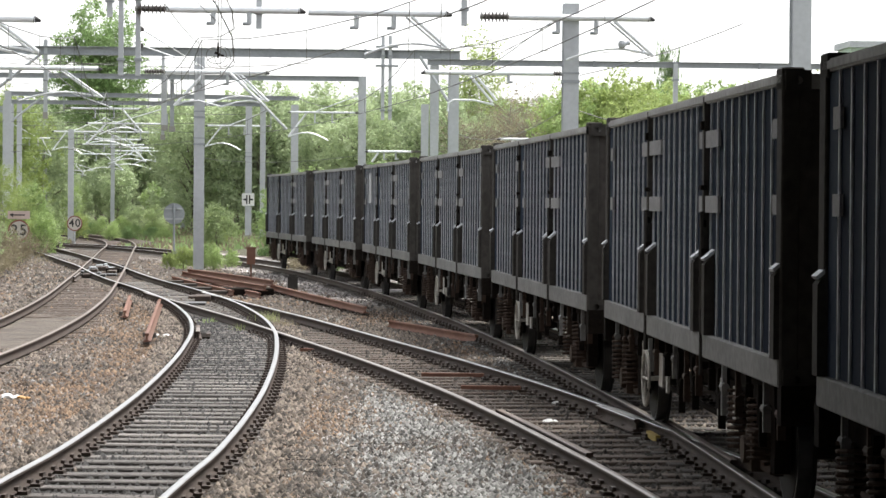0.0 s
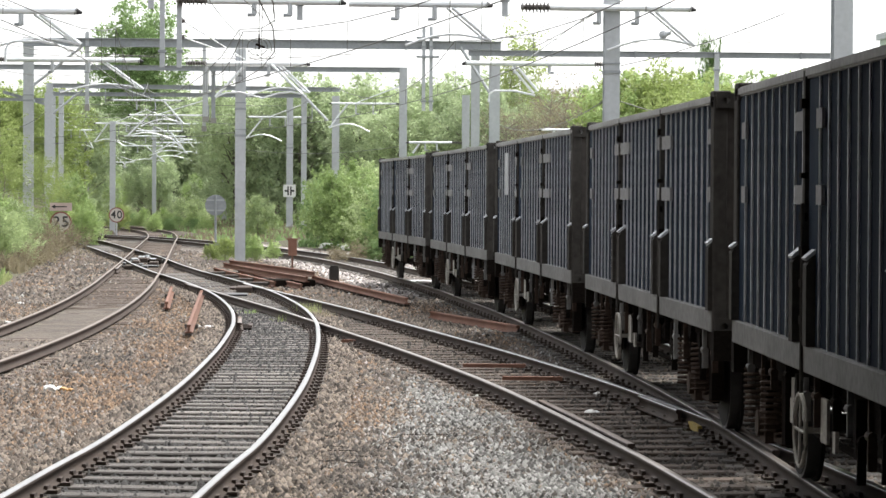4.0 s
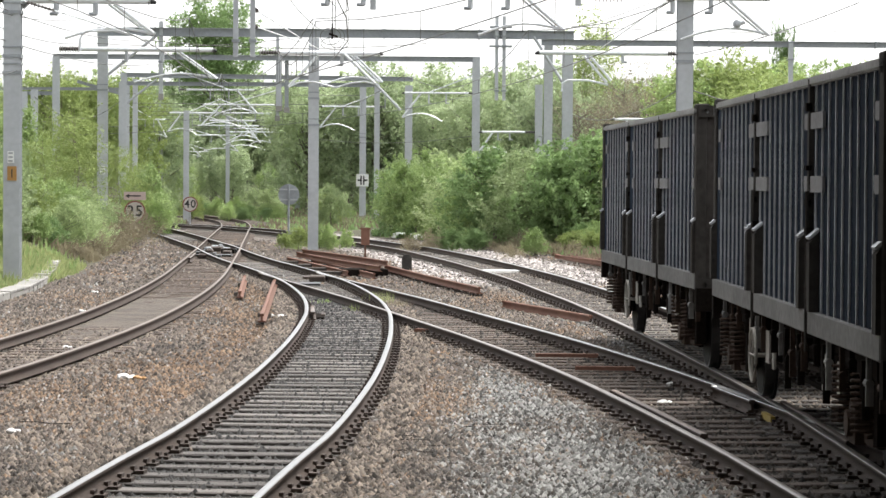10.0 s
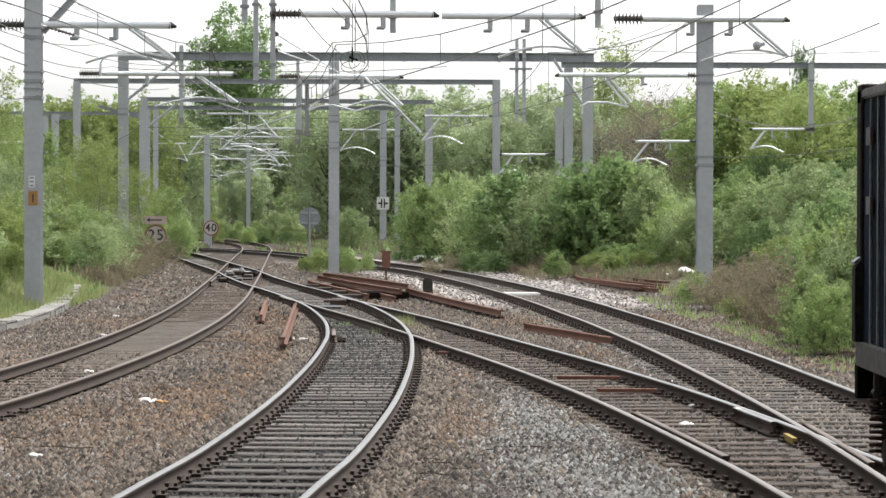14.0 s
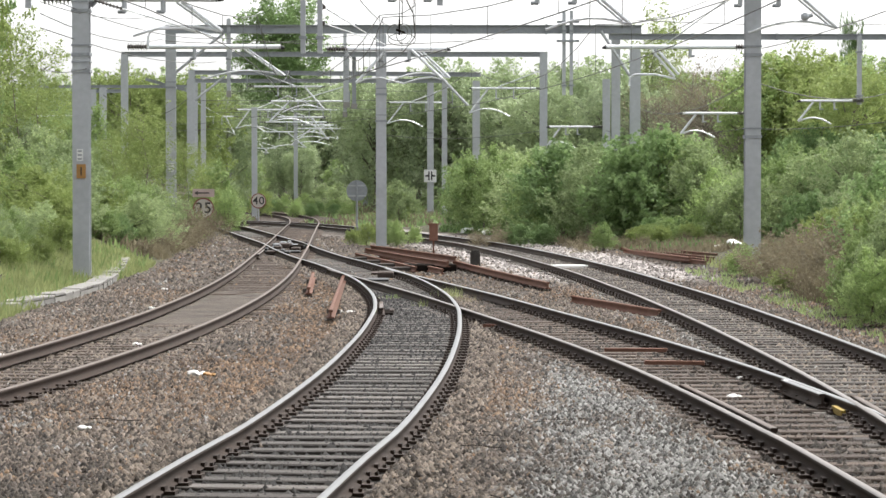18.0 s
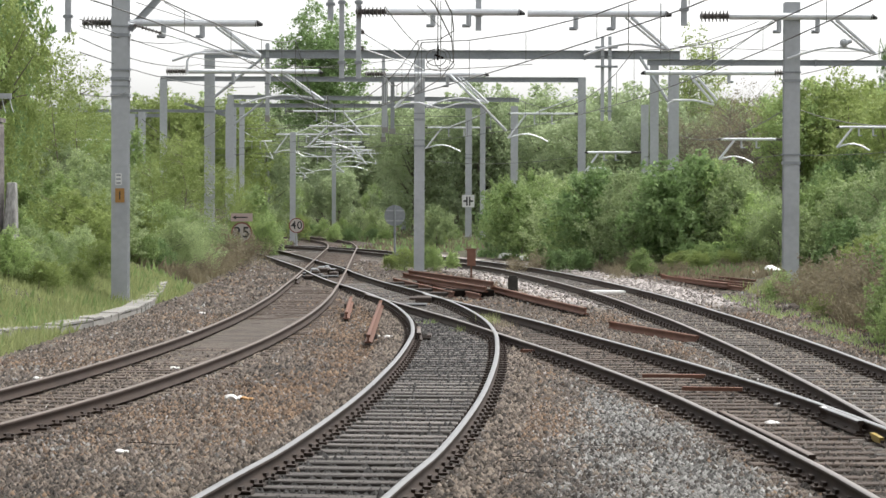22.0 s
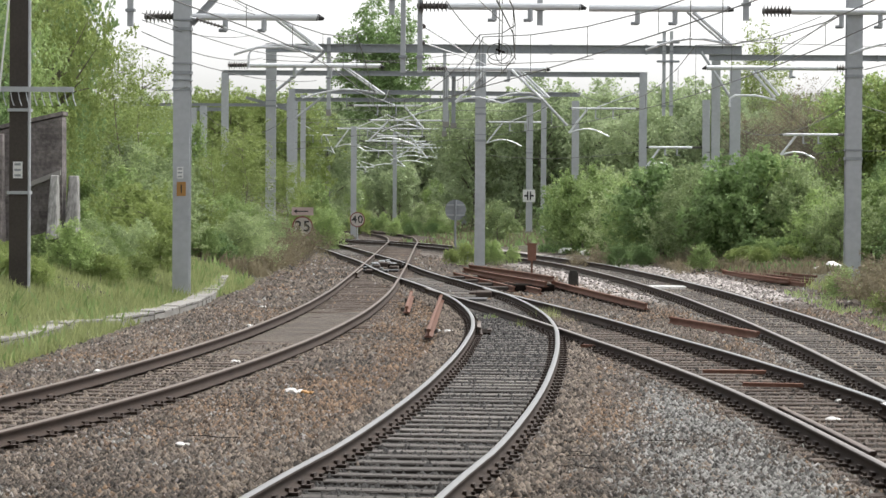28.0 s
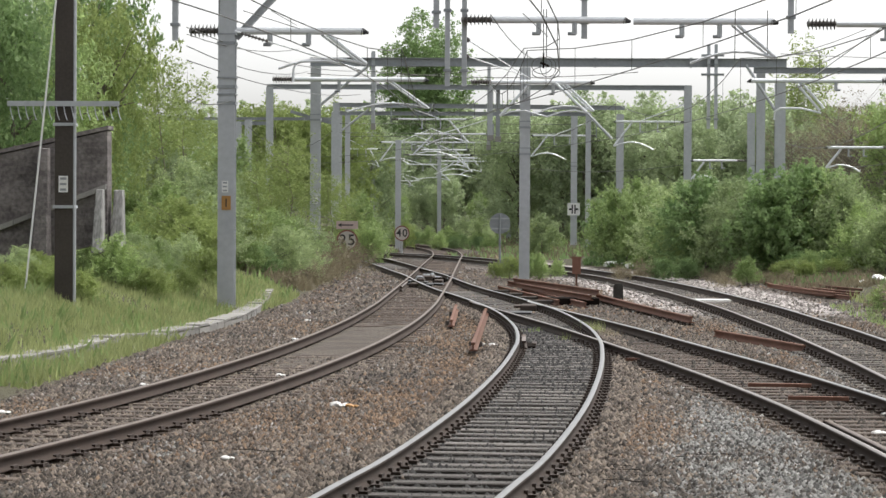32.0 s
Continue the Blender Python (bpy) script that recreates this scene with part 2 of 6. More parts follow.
def rod(bm, a, b, r, seg=8, r2=None):
    a, b = Vector(a), Vector(b)
    d = b - a
    if d.length < 1e-6:
        return
    m = Matrix.Translation((a + b) / 2) @ d.to_track_quat("Z", "Y").to_matrix().to_4x4()
    bmesh.ops.create_cone(bm, cap_ends=True, segments=seg, radius1=r, radius2=r if r2 is None else r2, depth=d.length, matrix=m)


def tube(bm, pts, r, seg=6, closed=False):
    """One connected tube along the points."""
    p = [Vector(q) for q in pts]
    n = len(p)
    rings = []
    for i in range(n):
        a, b = (p[i - 1], p[(i + 1) % n]) if closed else (p[max(0, i - 1)], p[min(n - 1, i + 1)])
        d = (b - a).normalized()
        x = d.cross(Vector((0.13, 0.31, 0.94)) if abs(d.z) < 0.9 else Vector((1, 0.2, 0))).normalized()
        y = d.cross(x)
        rings.append([bm.verts.new(p[i] + r * (math.cos(6.28319 * k / seg) * x + math.sin(6.28319 * k / seg) * y)) for k in range(seg)])
    for i in range(n if closed else n - 1):
        q, w = rings[i], rings[(i + 1) % n]
        for k in range(seg):
            bm.faces.new((q[k], q[(k + 1) % seg], w[(k + 1) % seg], w[k]))
    if not closed:
        bm.faces.new(rings[0][::-1])
        bm.faces.new(rings[-1])


def beam(bm, a, b, w, h, t=0.02, up=(0, 0, 1)):
    """An I-section from a to b: flanges of width w, depth h."""
    a, b, up = Vector(a), Vector(b), Vector(up)
    d = b - a
    ln = d.length
    zz = d.normalized()
    xx = up.cross(zz).normalized()
    yy = zz.cross(xx)
    m = Matrix((xx, yy, zz)).transposed().to_4x4()
    m = Matrix.Translation(a) @ m
    a_, b_, c_ = w / 2, h / 2, t / 2
    pr = [(-a_, -b_), (a_, -b_), (a_, -b_ + t), (c_, -b_ + t), (c_, b_ - t), (a_, b_ - t), (a_, b_), (-a_, b_), (-a_, b_ - t), (-c_, b_ - t), (-c_, -b_ + t), (-a_, -b_ + t)]
    lo = [bm.verts.new(m @ Vector((x, y, 0))) for x, y in pr]
    hi = [bm.verts.new(m @ Vector((x, y, ln))) for x, y in pr]
    for k in range(12):
        bm.faces.new((lo[k], lo[(k + 1) % 12], hi[(k + 1) % 12], hi[k]))
    bm.faces.new(lo[::-1])
    bm.faces.new(hi)


def mesh_of(name, bm, material):
    me = bpy.data.meshes.new(name)
    bm.to_mesh(me)
    bm.free()
    me.materials.append(material)
    return me


def part(name, bm, material, parent, label=""):
    ob = new(name, mesh_of(name, bm, material) if isinstance(bm, bmesh.types.BMesh) else bm)
    ob.parent = parent
    if label:
        ob["label"] = label
    return ob


def thing(name, label, category, m=None, group="", kind=""):
    ob = new(name)
    ob.empty_display_size = 0.2
    if m is not None:
        ob.matrix_basis = m
    return tagged(ob, label, category, group, kind)


def from_arrays(name, verts, faces, material):
    """verts (n,3), faces (m,k) of one size k."""
    me = bpy.data.meshes.new(name)
    nv, nf, k = len(verts), len(faces), faces.shape[1]
    me.vertices.add(nv)
    me.vertices.foreach_set("co", np.asarray(verts, np.float32).ravel())
    me.loops.add(nf * k)
    me.loops.foreach_set("vertex_index", np.asarray(faces, np.int32).ravel())
    me.polygons.add(nf)
    me.polygons.foreach_set("loop_start", np.arange(0, nf * k, k, dtype=np.int32))
    me.update(calc_edges=True)
    me.validate()
    me.materials.append(material)
    return me


# ---------------------------------------------------------------- the plan: centre lines of four tracks
def curve(pts, step=0.5):
    """A smooth line through the points, as stations of equal length."""
    p = np.array(pts, float)
    q = np.vstack([2 * p[0] - p[1], p, 2 * p[-1] - p[-2]])
    out = []
    for i in range(1, len(q) - 2):
        a, b, c, d = q[i - 1:i + 3]
        for u in np.linspace(0, 1, 24, endpoint=False):
            out.append(0.5 * (2 * b + (c - a) * u + (2 * a - 5 * b + 4 * c - d) * u * u + (3 * b - a - 3 * c + d) * u ** 3))
    out.append(p[-1])
    out = np.array(out)
    s = np.concatenate([[0], np.cumsum(np.hypot(*np.diff(out, axis=0).T))])
    return out, s


class Line:
    def __init__(self, pts):
        self.p, self.s = curve(pts)
        self.length = self.s[-1]

    def at(self, s):
        return np.array([np.interp(s, self.s, self.p[:, 0]), np.interp(s, self.s, self.p[:, 1])])

    def way(self, s):
        s = min(max(s, 0.4), self.length - 0.4)
        d = self.at(s + 0.3) - self.at(s - 0.3)
        return d / np.hypot(*d)

    def side(self, s, off):
        """off > 0: to the right of the way."""
        w = self.way(s)
        return self.at(s) + off * np.array([w[1], -w[0]])

    def s_of_y(self, y):
        return float(np.interp(y, self.p[:, 1], self.s))


NEAR = Line([(-5.6, -8), (-3.3, 5), (-2.0, 15), (-1.23, 23), (-0.93, 26), (-0.65, 30), (-0.43, 34), (-0.27, 38), (-0.15, 42), (-0.08, 46),
             (-0.06, 50), (-0.18, 55), (-0.46, 60), (-0.86, 65), (-1.42, 70), (-2.2, 76), (-3.05, 82), (-4.0, 90), (-4.95, 99), (-6.1, 108), (-7.9, 122), (-9.6, 134), (-11.9, 147), (-14.6, 158)])
LEFT = Line([(-10, 5), (-8.3, 14), (-6.9, 21), (-5.76, 28), (-5.1, 33), (-4.63, 38), (-4.35, 42), (-4.14, 46), (-4.0, 50), (-3.9, 55), (-3.87, 60),
             (-3.9, 65), (-3.97, 70), (-4.11, 76), (-4.47, 90), (-4.93, 106), (-5.63, 130), (-6.1, 145), (-7.2, 162), (-9.5, 178), (-14, 196), (-24, 222)])
BRANCH = Line([(4.4, -4), (4.4, 5), (4.32, 15), (4.1, 23), (3.95, 26), (3.71, 30), (3.41, 34), (3.0, 38), (2.53, 42), (2.0, 46), (1.47, 50), (0.8, 55),
               (0.05, 60), (-0.72, 65), (-1.5, 70), (-2.28, 76)])
TRAIN = Line([(4.0, -330), (4.2, -60), (4.3, -10), (4.55, 5), (4.87, 15), (5.13, 22), (5.31, 28), (5.38, 34), (5.35, 42), (5.3, 46), (5.22, 50), (5.1, 55),
              (4.91, 60), (4.73, 65), (4.49, 70), (4.11, 76), (3.68, 82), (2.99, 90), (2.16, 98), (0.94, 106), (-0.55, 115), (-2.5, 125), (-5.0, 136),
              (-7.3, 143), (-11.5, 152), (-18, 165), (-32, 188)])


def ground_z(x, y):
    """Ballast bed, grassy bank to the west, lower bank to the east; far hills."""
    z = -0.2
    bank = max(0.0, min(1.0, (-x - 7.4 - max(0, (y - 80)) * 0.06) / 3.0))
    z += 0.8 * bank * bank * (3 - 2 * bank)
    rb = max(0.0, min(1.0, (x - 7.6 + max(0, (y - 72)) * 0.12) / 3.5)) if y > 30 else max(0.0, min(1.0, (x - 7.6) / 3.5))
    z += 0.35 * rb
    far = max(0.0, min(1.0, (y - 170) / 150))
    z += 1.2 * far
    return z


# ---------------------------------------------------------------- ground
def ground_material():
    m = bpy.data.materials.new("ballast_and_grass_ground")
    m.use_nodes = True
    n, l = m.node_tree.nodes, m.node_tree.links
    b = n["Principled BSDF"]
    tc = n.new("ShaderNodeTexCoord")
    at = n.new("ShaderNodeVertexColor")
    at.layer_name = "zone"
    sep = n.new("ShaderNodeSeparateColor")
    l.new(at.outputs[0], sep.inputs[0])
    n1, n2 = n.new("ShaderNodeTexNoise"), n.new("ShaderNodeTexNoise")
    n1.inputs["Scale"].default_value, n2.inputs["Scale"].default_value = 0.7, 9.0
    vo = n.new("ShaderNodeTexVoronoi")
    vo.inputs["Scale"].default_value = 17.0
    for q in (n1, n2, vo):
        l.new(tc.outputs["Object"], q.inputs["Vector"])
    n1.inputs["Detail"].default_value = n2.inputs["Detail"].default_value = 6

    def mix(fac, a, c):
        x = n.new("ShaderNodeMix")
        x.data_type = "RGBA"
        for src, i in ((fac, 0), (a, 6), (c, 7)):
            if hasattr(src, "links"):
                l.new(src, x.inputs[i])
            elif isinstance(src, tuple):
                x.inputs[i].default_value = (*src, 1)
            else:
                x.inputs[i].default_value = src
        return x.outputs[2]

    def edge(ch, lo, hi):
        a = n.new("ShaderNodeMath")
        a.operation = "ADD"
        l.new(ch, a.inputs[0])
        l.new(n2.outputs[0], a.inputs[1])
        r = n.new("ShaderNodeMapRange")
        r.inputs[1].default_value, r.inputs[2].default_value = lo, hi
        l.new(a.outputs[0], r.inputs[0])
        return r.outputs[0]

    stone = mix(vo.outputs["Color"], (0.02, 0.016, 0.012), (0.1, 0.078, 0.058))
    stone = mix(n1.outputs[0], stone, (0.055, 0.04, 0.03))
    grey = mix(vo.outputs["Color"], (0.06, 0.057, 0.053), (0.22, 0.21, 0.196))
    pale = mix(vo.outputs["Color"], (0.22, 0.2, 0.185), (0.55, 0.5, 0.47))
    grass = mix(n2.outputs[0], (0.04, 0.038, 0.02), (0.09, 0.085, 0.045))
    c = mix(edge(sep.outputs[1], 0.8, 1.1), stone, grey)
    c = mix(edge(sep.outputs[2], 0.8, 1.1), c, pale)
    c = mix(edge(sep.outputs[0], 0.9, 1.05), c, grass)
    c = mix(edge(at.outputs[1], 0.6, 1.2), c, (0.028, 0.026, 0.024))
    l.new(c, b.inputs["Base Color"])
    b.inputs["Roughness"].default_value = 0.95
    bp = n.new("ShaderNodeBump")
    bp.inputs["Strength"].default_value, bp.inputs["Distance"].default_value = 0.9, 0.03
    l.new(vo.outputs["Distance"], bp.inputs["Height"])
    l.new(bp.outputs[0], b.inputs["Normal"])
    return m


def smooth(a, b, v):
    u = max(0.0, min(1.0, (v - a) / (b - a)))
    return u * u * (3 - 2 * u)


def zones(x, y):
    """How much grass, fresh grey stone and pale stone lies at a place."""
    tx = TRAIN.at(TRAIN.s_of_y(max(-20, min(y, 185))))[0]
    nx = NEAR.at(NEAR.s_of_y(max(-8, min(y, 98))))[0]
    bx = BRANCH.at(BRANCH.s_of_y(max(-4, min(y, 75))))[0]
    grass = max(smooth(7.0, 7.9, -x - max(0, (y - 75) * 0.04)), smooth(2.9, 4.6, x - tx) * smooth(20, 40, y) if y < 150 else 0)
    if y > 150:
        lx = LEFT.at(LEFT.s_of_y(min(y, 220)))[0]
        grass = max(grass, smooth(2.0, 3.5, abs(x - lx)) * smooth(3.0, 5.0, abs(x - tx)), smooth(188, 196, y))
    if y < 60 and x > 2:
        grass *= smooth(2.2, 3.4, x - tx)
    grey = smooth(nx + 1.5, nx + 2.5, x) * (1 - smooth(bx - 1.4, bx - 0.8, x)) * (1 - smooth(36, 48, y))
    grey = max(grey, 0.55 * (abs(x - tx) < 1.2))
    pale = smooth(60, 78, y) * (1 - smooth(150, 175, y)) * smooth(-3.4 + 0.02 * (y - 60), -1.2, x - tx) * (1 - smooth(2.6, 3.4, x - tx))
    pale *= smooth(-1.2, 0.4, x - (-(y - 72) * 0.13)) if y > 72 else 1
    if y > 105:
        pale = smooth(1.2, 1.9, abs(x - tx)) * (1 - smooth(2.8, 4, abs(x - tx))) * (0.35 if x < tx else 0.75)
    oil = (1 - smooth(0.6, 1.2, abs(x - nx))) * (0.7 + 0.3 * smooth(38, 44, y)) * (1 - smooth(58, 66, y)) * smooth(12, 18, y)
    oil = max(oil, 0.4 * (1 - smooth(0.55, 1.0, abs(x - bx))) * (1 - smooth(50, 64, y)))
    oil = max(oil, (1 - smooth(0.6, 1.4, abs(x - LEFT.at(LEFT.s_of_y(max(6, min(y, 200))))[0]))) * smooth(86, 90, y) * (1 - smooth(104, 108, y)))
    return grass, grey, pale, oil


xs = np.concatenate([-np.geomspace(1500, 17, 22), np.arange(-16, 14.1, 0.5), np.geomspace(15, 1500, 22)])
ys = np.concatenate([-np.geomspace(400, 7, 14), np.arange(-6, 130, 0.75), np.geomspace(131, 3000, 44)])
gv = np.array([(x, y, ground_z(x, y) + 0.02 * noise.noise((x * 0.8, y * 0.8, 0)) + (0.12 * noise.noise((x * 0.3, y * 0.3, 5)) if x < -8.5 else 0)) for y in ys for x in xs])
nx_, ny_ = len(xs), len(ys)
ii = (np.arange(ny_ - 1)[:, None] * nx_ + np.arange(nx_ - 1)[None, :]).ravel()
gf = np.stack([ii, ii + 1, ii + nx_ + 1, ii + nx_], -1)
gme = from_arrays("ground", gv, gf, ground_material())
za = gme.color_attributes.new("zone", "FLOAT_COLOR", "POINT")
za.data.foreach_set("color", np.array([zones(x, y) for y in ys for x in xs], np.float32).ravel())
gme.polygons.foreach_set("use_smooth", [True] * len(gf))
ground = tagged(new("ground", gme), "stony brown ballast ground with grassy banks", "ground", kind="structure")

# loose stones, thickest where the lens is nearest
rng = np.random.default_rng(7)
PEB = []
for k in range(6):
    v = np.array([(0, 0, 0.5), (0.5, 0, 0), (0.12, 0.5, 0.05), (-0.45, 0.25, 0), (-0.4, -0.3, 0.05), (0.15, -0.5, 0), (0, 0, -0.4)])
    PEB.append(v * rng.uniform(0.75, 1.25, v.shape))
PF = np.array([(0, 1, 2), (0, 2, 3), (0, 3, 4), (0, 4, 5), (0, 5, 1)])
PEB = [p[:6] for p in PEB]


def stones(name, label, pts, size, material):
    n = len(pts)
    base = np.array(PEB)[rng.integers(0, 6, n)]
    base[:, 0, :2] += rng.uniform(-0.28, 0.28, (n, 2))
    a = rng.uniform(0, 6.283, n)
    c, s = np.cos(a)[:, None], np.sin(a)[:, None]
    v = np.stack([base[:, :, 0] * c - base[:, :, 1] * s, base[:, :, 0] * s + base[:, :, 1] * c, base[:, :, 2] * rng.uniform(0.8, 1.5, n)[:, None]], -1)
    v = v * (rng.uniform(0.5, 1.5, n) * size)[:, None, None] + pts[:, None, :]
    v[:, :, 2] += (rng.uniform(-0.012, 0.012, n) * size / 0.055)[:, None]
    f = (np.arange(n)[:, None, None] * 6 + PF[None]).reshape(-1, 3)
    tagged(new(name, from_arrays(name, v.reshape(-1, 3), f, material)), label, "gravel", kind="stuff")


# fields on a quarter-metre grid: cover, tint and height of the ground
GX, GY = np.arange(-32, 36, 0.25), np.arange(18, 124, 0.5)


def is_grey(x, y, g):
    return 1.15 * g[1] + 0.8 * noise.noise((x * 1.3, y * 0.6, 3))


def is_rusty(x, y):
    nx = NEAR.at(NEAR.s_of_y(min(y, 98)))[0]
    return 0.75 * smooth(25, 36, y) * (1 - smooth(62, 80, y)) * smooth(-3.8, -1.0, x - nx) * (1 - smooth(0.9, 2.2, x - nx)) + 0.9 * noise.noise((x * 0.45, y * 0.22, 21))


FIELD = []
for gy in GY:
    for gx in GX:
        if -0.26 * gy < gx < 0.29 * gy:
            g = zones(gx, gy)
            FIELD.append((*g, is_grey(gx, gy, g), is_rusty(gx, gy), ground_z(gx, gy) - 0.022 * (min(abs(gx - q.at(q.s_of_y(gy))[0]) for q in (NEAR, LEFT, BRANCH, TRAIN)) < 0.95)))
        else:
            FIELD.append((1, 0, 0, 0, 0, 0, 0))
FIELD = np.array(FIELD).reshape(len(GY), len(GX), 7)


# soiled patches by noise; the near term puts shade into the stone colour
DIRT_SHADE = np.array([[0.75 * noise.noise((x * 0.55, y * 0.3, 40)) + 0.35 * noise.noise((x * 2.2, y * 1.2, 44)) + 0.5 * (1 - smooth(20, 33, y)) * (1 - 0.6 * smooth(-0.6, 0.4, x)) for x in GX] for y in GY])


def strew(n, y0, y1):
    """Random places in the wedge that the lens sweeps: x, y, z, then the ground's fields with ragged edges."""
    y = np.sqrt(rng.uniform(y0 * y0, y1 * y1, n))
    x = y * rng.uniform(-0.235, 0.27, n)
    at = lambda d: FIELD[np.clip(((y + rng.normal(0, d, n) - GY[0]) / 0.5).round().astype(int), 0, len(GY) - 1), np.clip(((x + rng.normal(0, d, n) - GX[0]) / 0.25).round().astype(int), 0, len(GX) - 1)]
    q = at(0.12)
    out = np.column_stack([x, y, q[:, 6] - 0.003, q[:, :6]])
    return out[(q[:, 0] < 0.45) & (q[:, 3] < rng.uniform(0.15, 0.6, n))]


def lay(p, size, far):
    grey = p[:, 7] + rng.normal(0, 0.35, len(p)) > 0.68
    pale = p[:, 5] + rng.normal(0, 0.25, len(p)) > 0.5
    rust = p[:, 8] + rng.normal(0, 0.3, len(p)) > 0.32
    dirt_shade = DIRT_SHADE[((p[:, 1] - GY[0]) / 0.5).astype(int), ((p[:, 0] - GX[0]) / 0.25).astype(int)] + rng.normal(0, 0.22, len(p)) > 0.42
    stones("dirty_ballast", "dark soiled and shade-toned ballast stones" + far, p[dirt_shade, :3], size, M_DIRT_SHADE)
    p, grey, pale, rust = p[~dirt_shade], grey[~dirt_shade], pale[~dirt_shade], rust[~dirt_shade]
    for name, label, m, sel in (("pale_ballast", "pale pinkish ballast stones", M_PALE, pale), ("fresh_ballast", "fresh grey crushed ballast stones", M_GREY, grey & ~pale),
                                ("rusty_ballast", "rust-stained orange-brown ballast stones", M_ORB, rust & ~grey & ~pale), ("loose_ballast", "loose brown ballast stones", M_BROWN, ~rust & ~grey & ~pale)):
        if sel.sum() > 50:
            stones(name, label + far, p[sel, :3], size, m)


lay(strew(115000, 19, 35), 0.047, " beside the rails")
lay(strew(120000, 35, 64), 0.052, " farther along")
lay(strew(60000, 64, 118), 0.082, " towards the crossing")
y_ = rng.uniform(19, 62, 9000)
x_ = np.array([NEAR.at(NEAR.s_of_y(q))[0] for q in y_]) + rng.uniform(-0.68, 0.68, 9000)
z_ = np.where((y_ > 40 + rng.normal(0, 2, 9000)) & (y_ < 60), -0.192, -0.208)
stones("oily_ballast", "dark oily ballast stones between the rails", np.column_stack([x_, y_, z_]), 0.06, M_OILY)

for line, n, far, m_ in ((BRANCH, 9000, 70, M_DIRT_SHADE), (TRAIN, 12000, 84, M_BROWN), (LEFT, 5000, 47, M_BROWN)):
    y_ = 19 + (far - 19) * rng.uniform(0, 1, n) ** 1.15
    x_ = np.array([line.at(line.s_of_y(q))[0] for q in y_]) + rng.uniform(-0.98, 0.98, n)
    stones("crib_ballast", "small dirty ballast packed between sleepers", np.column_stack([x_, y_, np.full(n, -0.198)]), 0.056, m_)

y_ = 19 + 65 * rng.uniform(0, 1, 11000) ** 1.2
x_ = np.array([NEAR.at(NEAR.s_of_y(q))[0] for q in y_]) + rng.uniform(0.93, 1.35, 11000) * rng.choice((-1, 1), 11000)
stones("shoulder_ballast", "brown ballast heaped over sleeper ends", np.column_stack([x_, y_, np.full(11000, -0.168)]), 0.056, M_BROWN)

bm = bmesh.new()
tw = random.Random(77)
for k in range(16):
    y = tw.uniform(19.5, 31)
    x = tw.choice((tw.uniform(-4.2, -1.9), tw.uniform(-0.1, 1.6)))
    a, ln = tw.uniform(-0.9, 0.9), tw.uniform(0.15, 0.6)
    tube(bm, [(x + ln * u * math.cos(a), y + ln * u * math.sin(a) + tw.uniform(-0.05, 0.05), ground_z(x, y) + 0.03 + tw.uniform(-0.01, 0.015)) for u in (0, 0.35, 0.7, 1)], tw.uniform(0.003, 0.006), 5)
tagged(new("dead_twigs", mesh_of("dead_twigs", bm, M_TWIG)), "thin dark dead twigs strewn on the ballast", "twigs", kind="stuff")

# ---------------------------------------------------------------- tracks
PROFILE = [(-0.07, -0.15), (0.07, -0.15), (0.07, -0.135), (0.014, -0.115), (0.014, -0.05), (0.036, -0.035), (0.036, -0.008), (0.027, 0.0),
           (-0.027, 0.0), (-0.036, -0.008), (-0.036, -0.035), (-0.014, -0.05), (-0.014, -0.115), (-0.07, -0.135)]


def sweep_rail(name, line, off, s0, s1, parent, head, dz=0.0, label="", step=1.0):
    n = max(2, int((s1 - s0) / step) + 1)
    v = []
    for s in np.linspace(s0, s1, n):
        w = line.way(s)
        c = line.side(s, off)
        for a, z in PROFILE:
            v.append((c[0] + a * w[1], c[1] - a * w[0], z + dz))
    k = len(PROFILE)
    f, mi = [], []
    for i in range(n - 1):
        for j in range(k):
            f.append((i * k + j, i * k + (j + 1) % k, (i + 1) * k + (j + 1) % k, (i + 1) * k + j))
            mi.append(1 if j in (6, 7, 8) else 0)
    me = from_arrays(name, np.array(v), np.array(f), M_RUST)
    me.materials.append(head)
    me.polygons.foreach_set("material_index", mi)
    bmx = bmesh.new()
    bmx.from_mesh(me)
    bmx.verts.ensure_lookup_table()
    bmx.faces.new([bmx.verts[i] for i in range(k)])
    bmx.faces.new([bmx.verts[(n - 1) * k + i] for i in range(k)][::-1])
    bmx.to_mesh(me)
    bmx.free()
    ob = new(name, me)
    ob.parent = parent
    if label:
        ob["label"] = label
    return ob


bm = bmesh.new()
box(bm, -1.06, 1.06, -0.125, 0.125, -0.13, 0)
bmesh.ops.bevel(bm, geom=[e for e in bm.edges], offset=0.012, segments=1, affect="EDGES")
SLEEPER = mesh_of("sleeper", bm, M_SLEEP)
bm = bmesh.new()
box(bm, -0.16, 0.16, -0.09, 0.09, 0, 0.03)
box(bm, -0.075, -0.04, -0.07, 0.07, 0.03, 0.07)
box(bm, 0.04, 0.075, -0.07, 0.07, 0.03, 0.065)
box(bm, 0.11, 0.14, -0.02, 0.02, 0.03, 0.06)
box(bm, -0.14, -0.11, -0.02, 0.02, 0.03, 0.06)
CHAIR = mesh_of("rail_chair", bm, M_CHAIR)
SLEEPER_D = SLEEPER.copy()
SLEEPER_D.materials[0] = M_SLEEPD
SLEEPER_R = SLEEPER.copy()
SLEEPER_R.materials[0] = M_SLEEPR


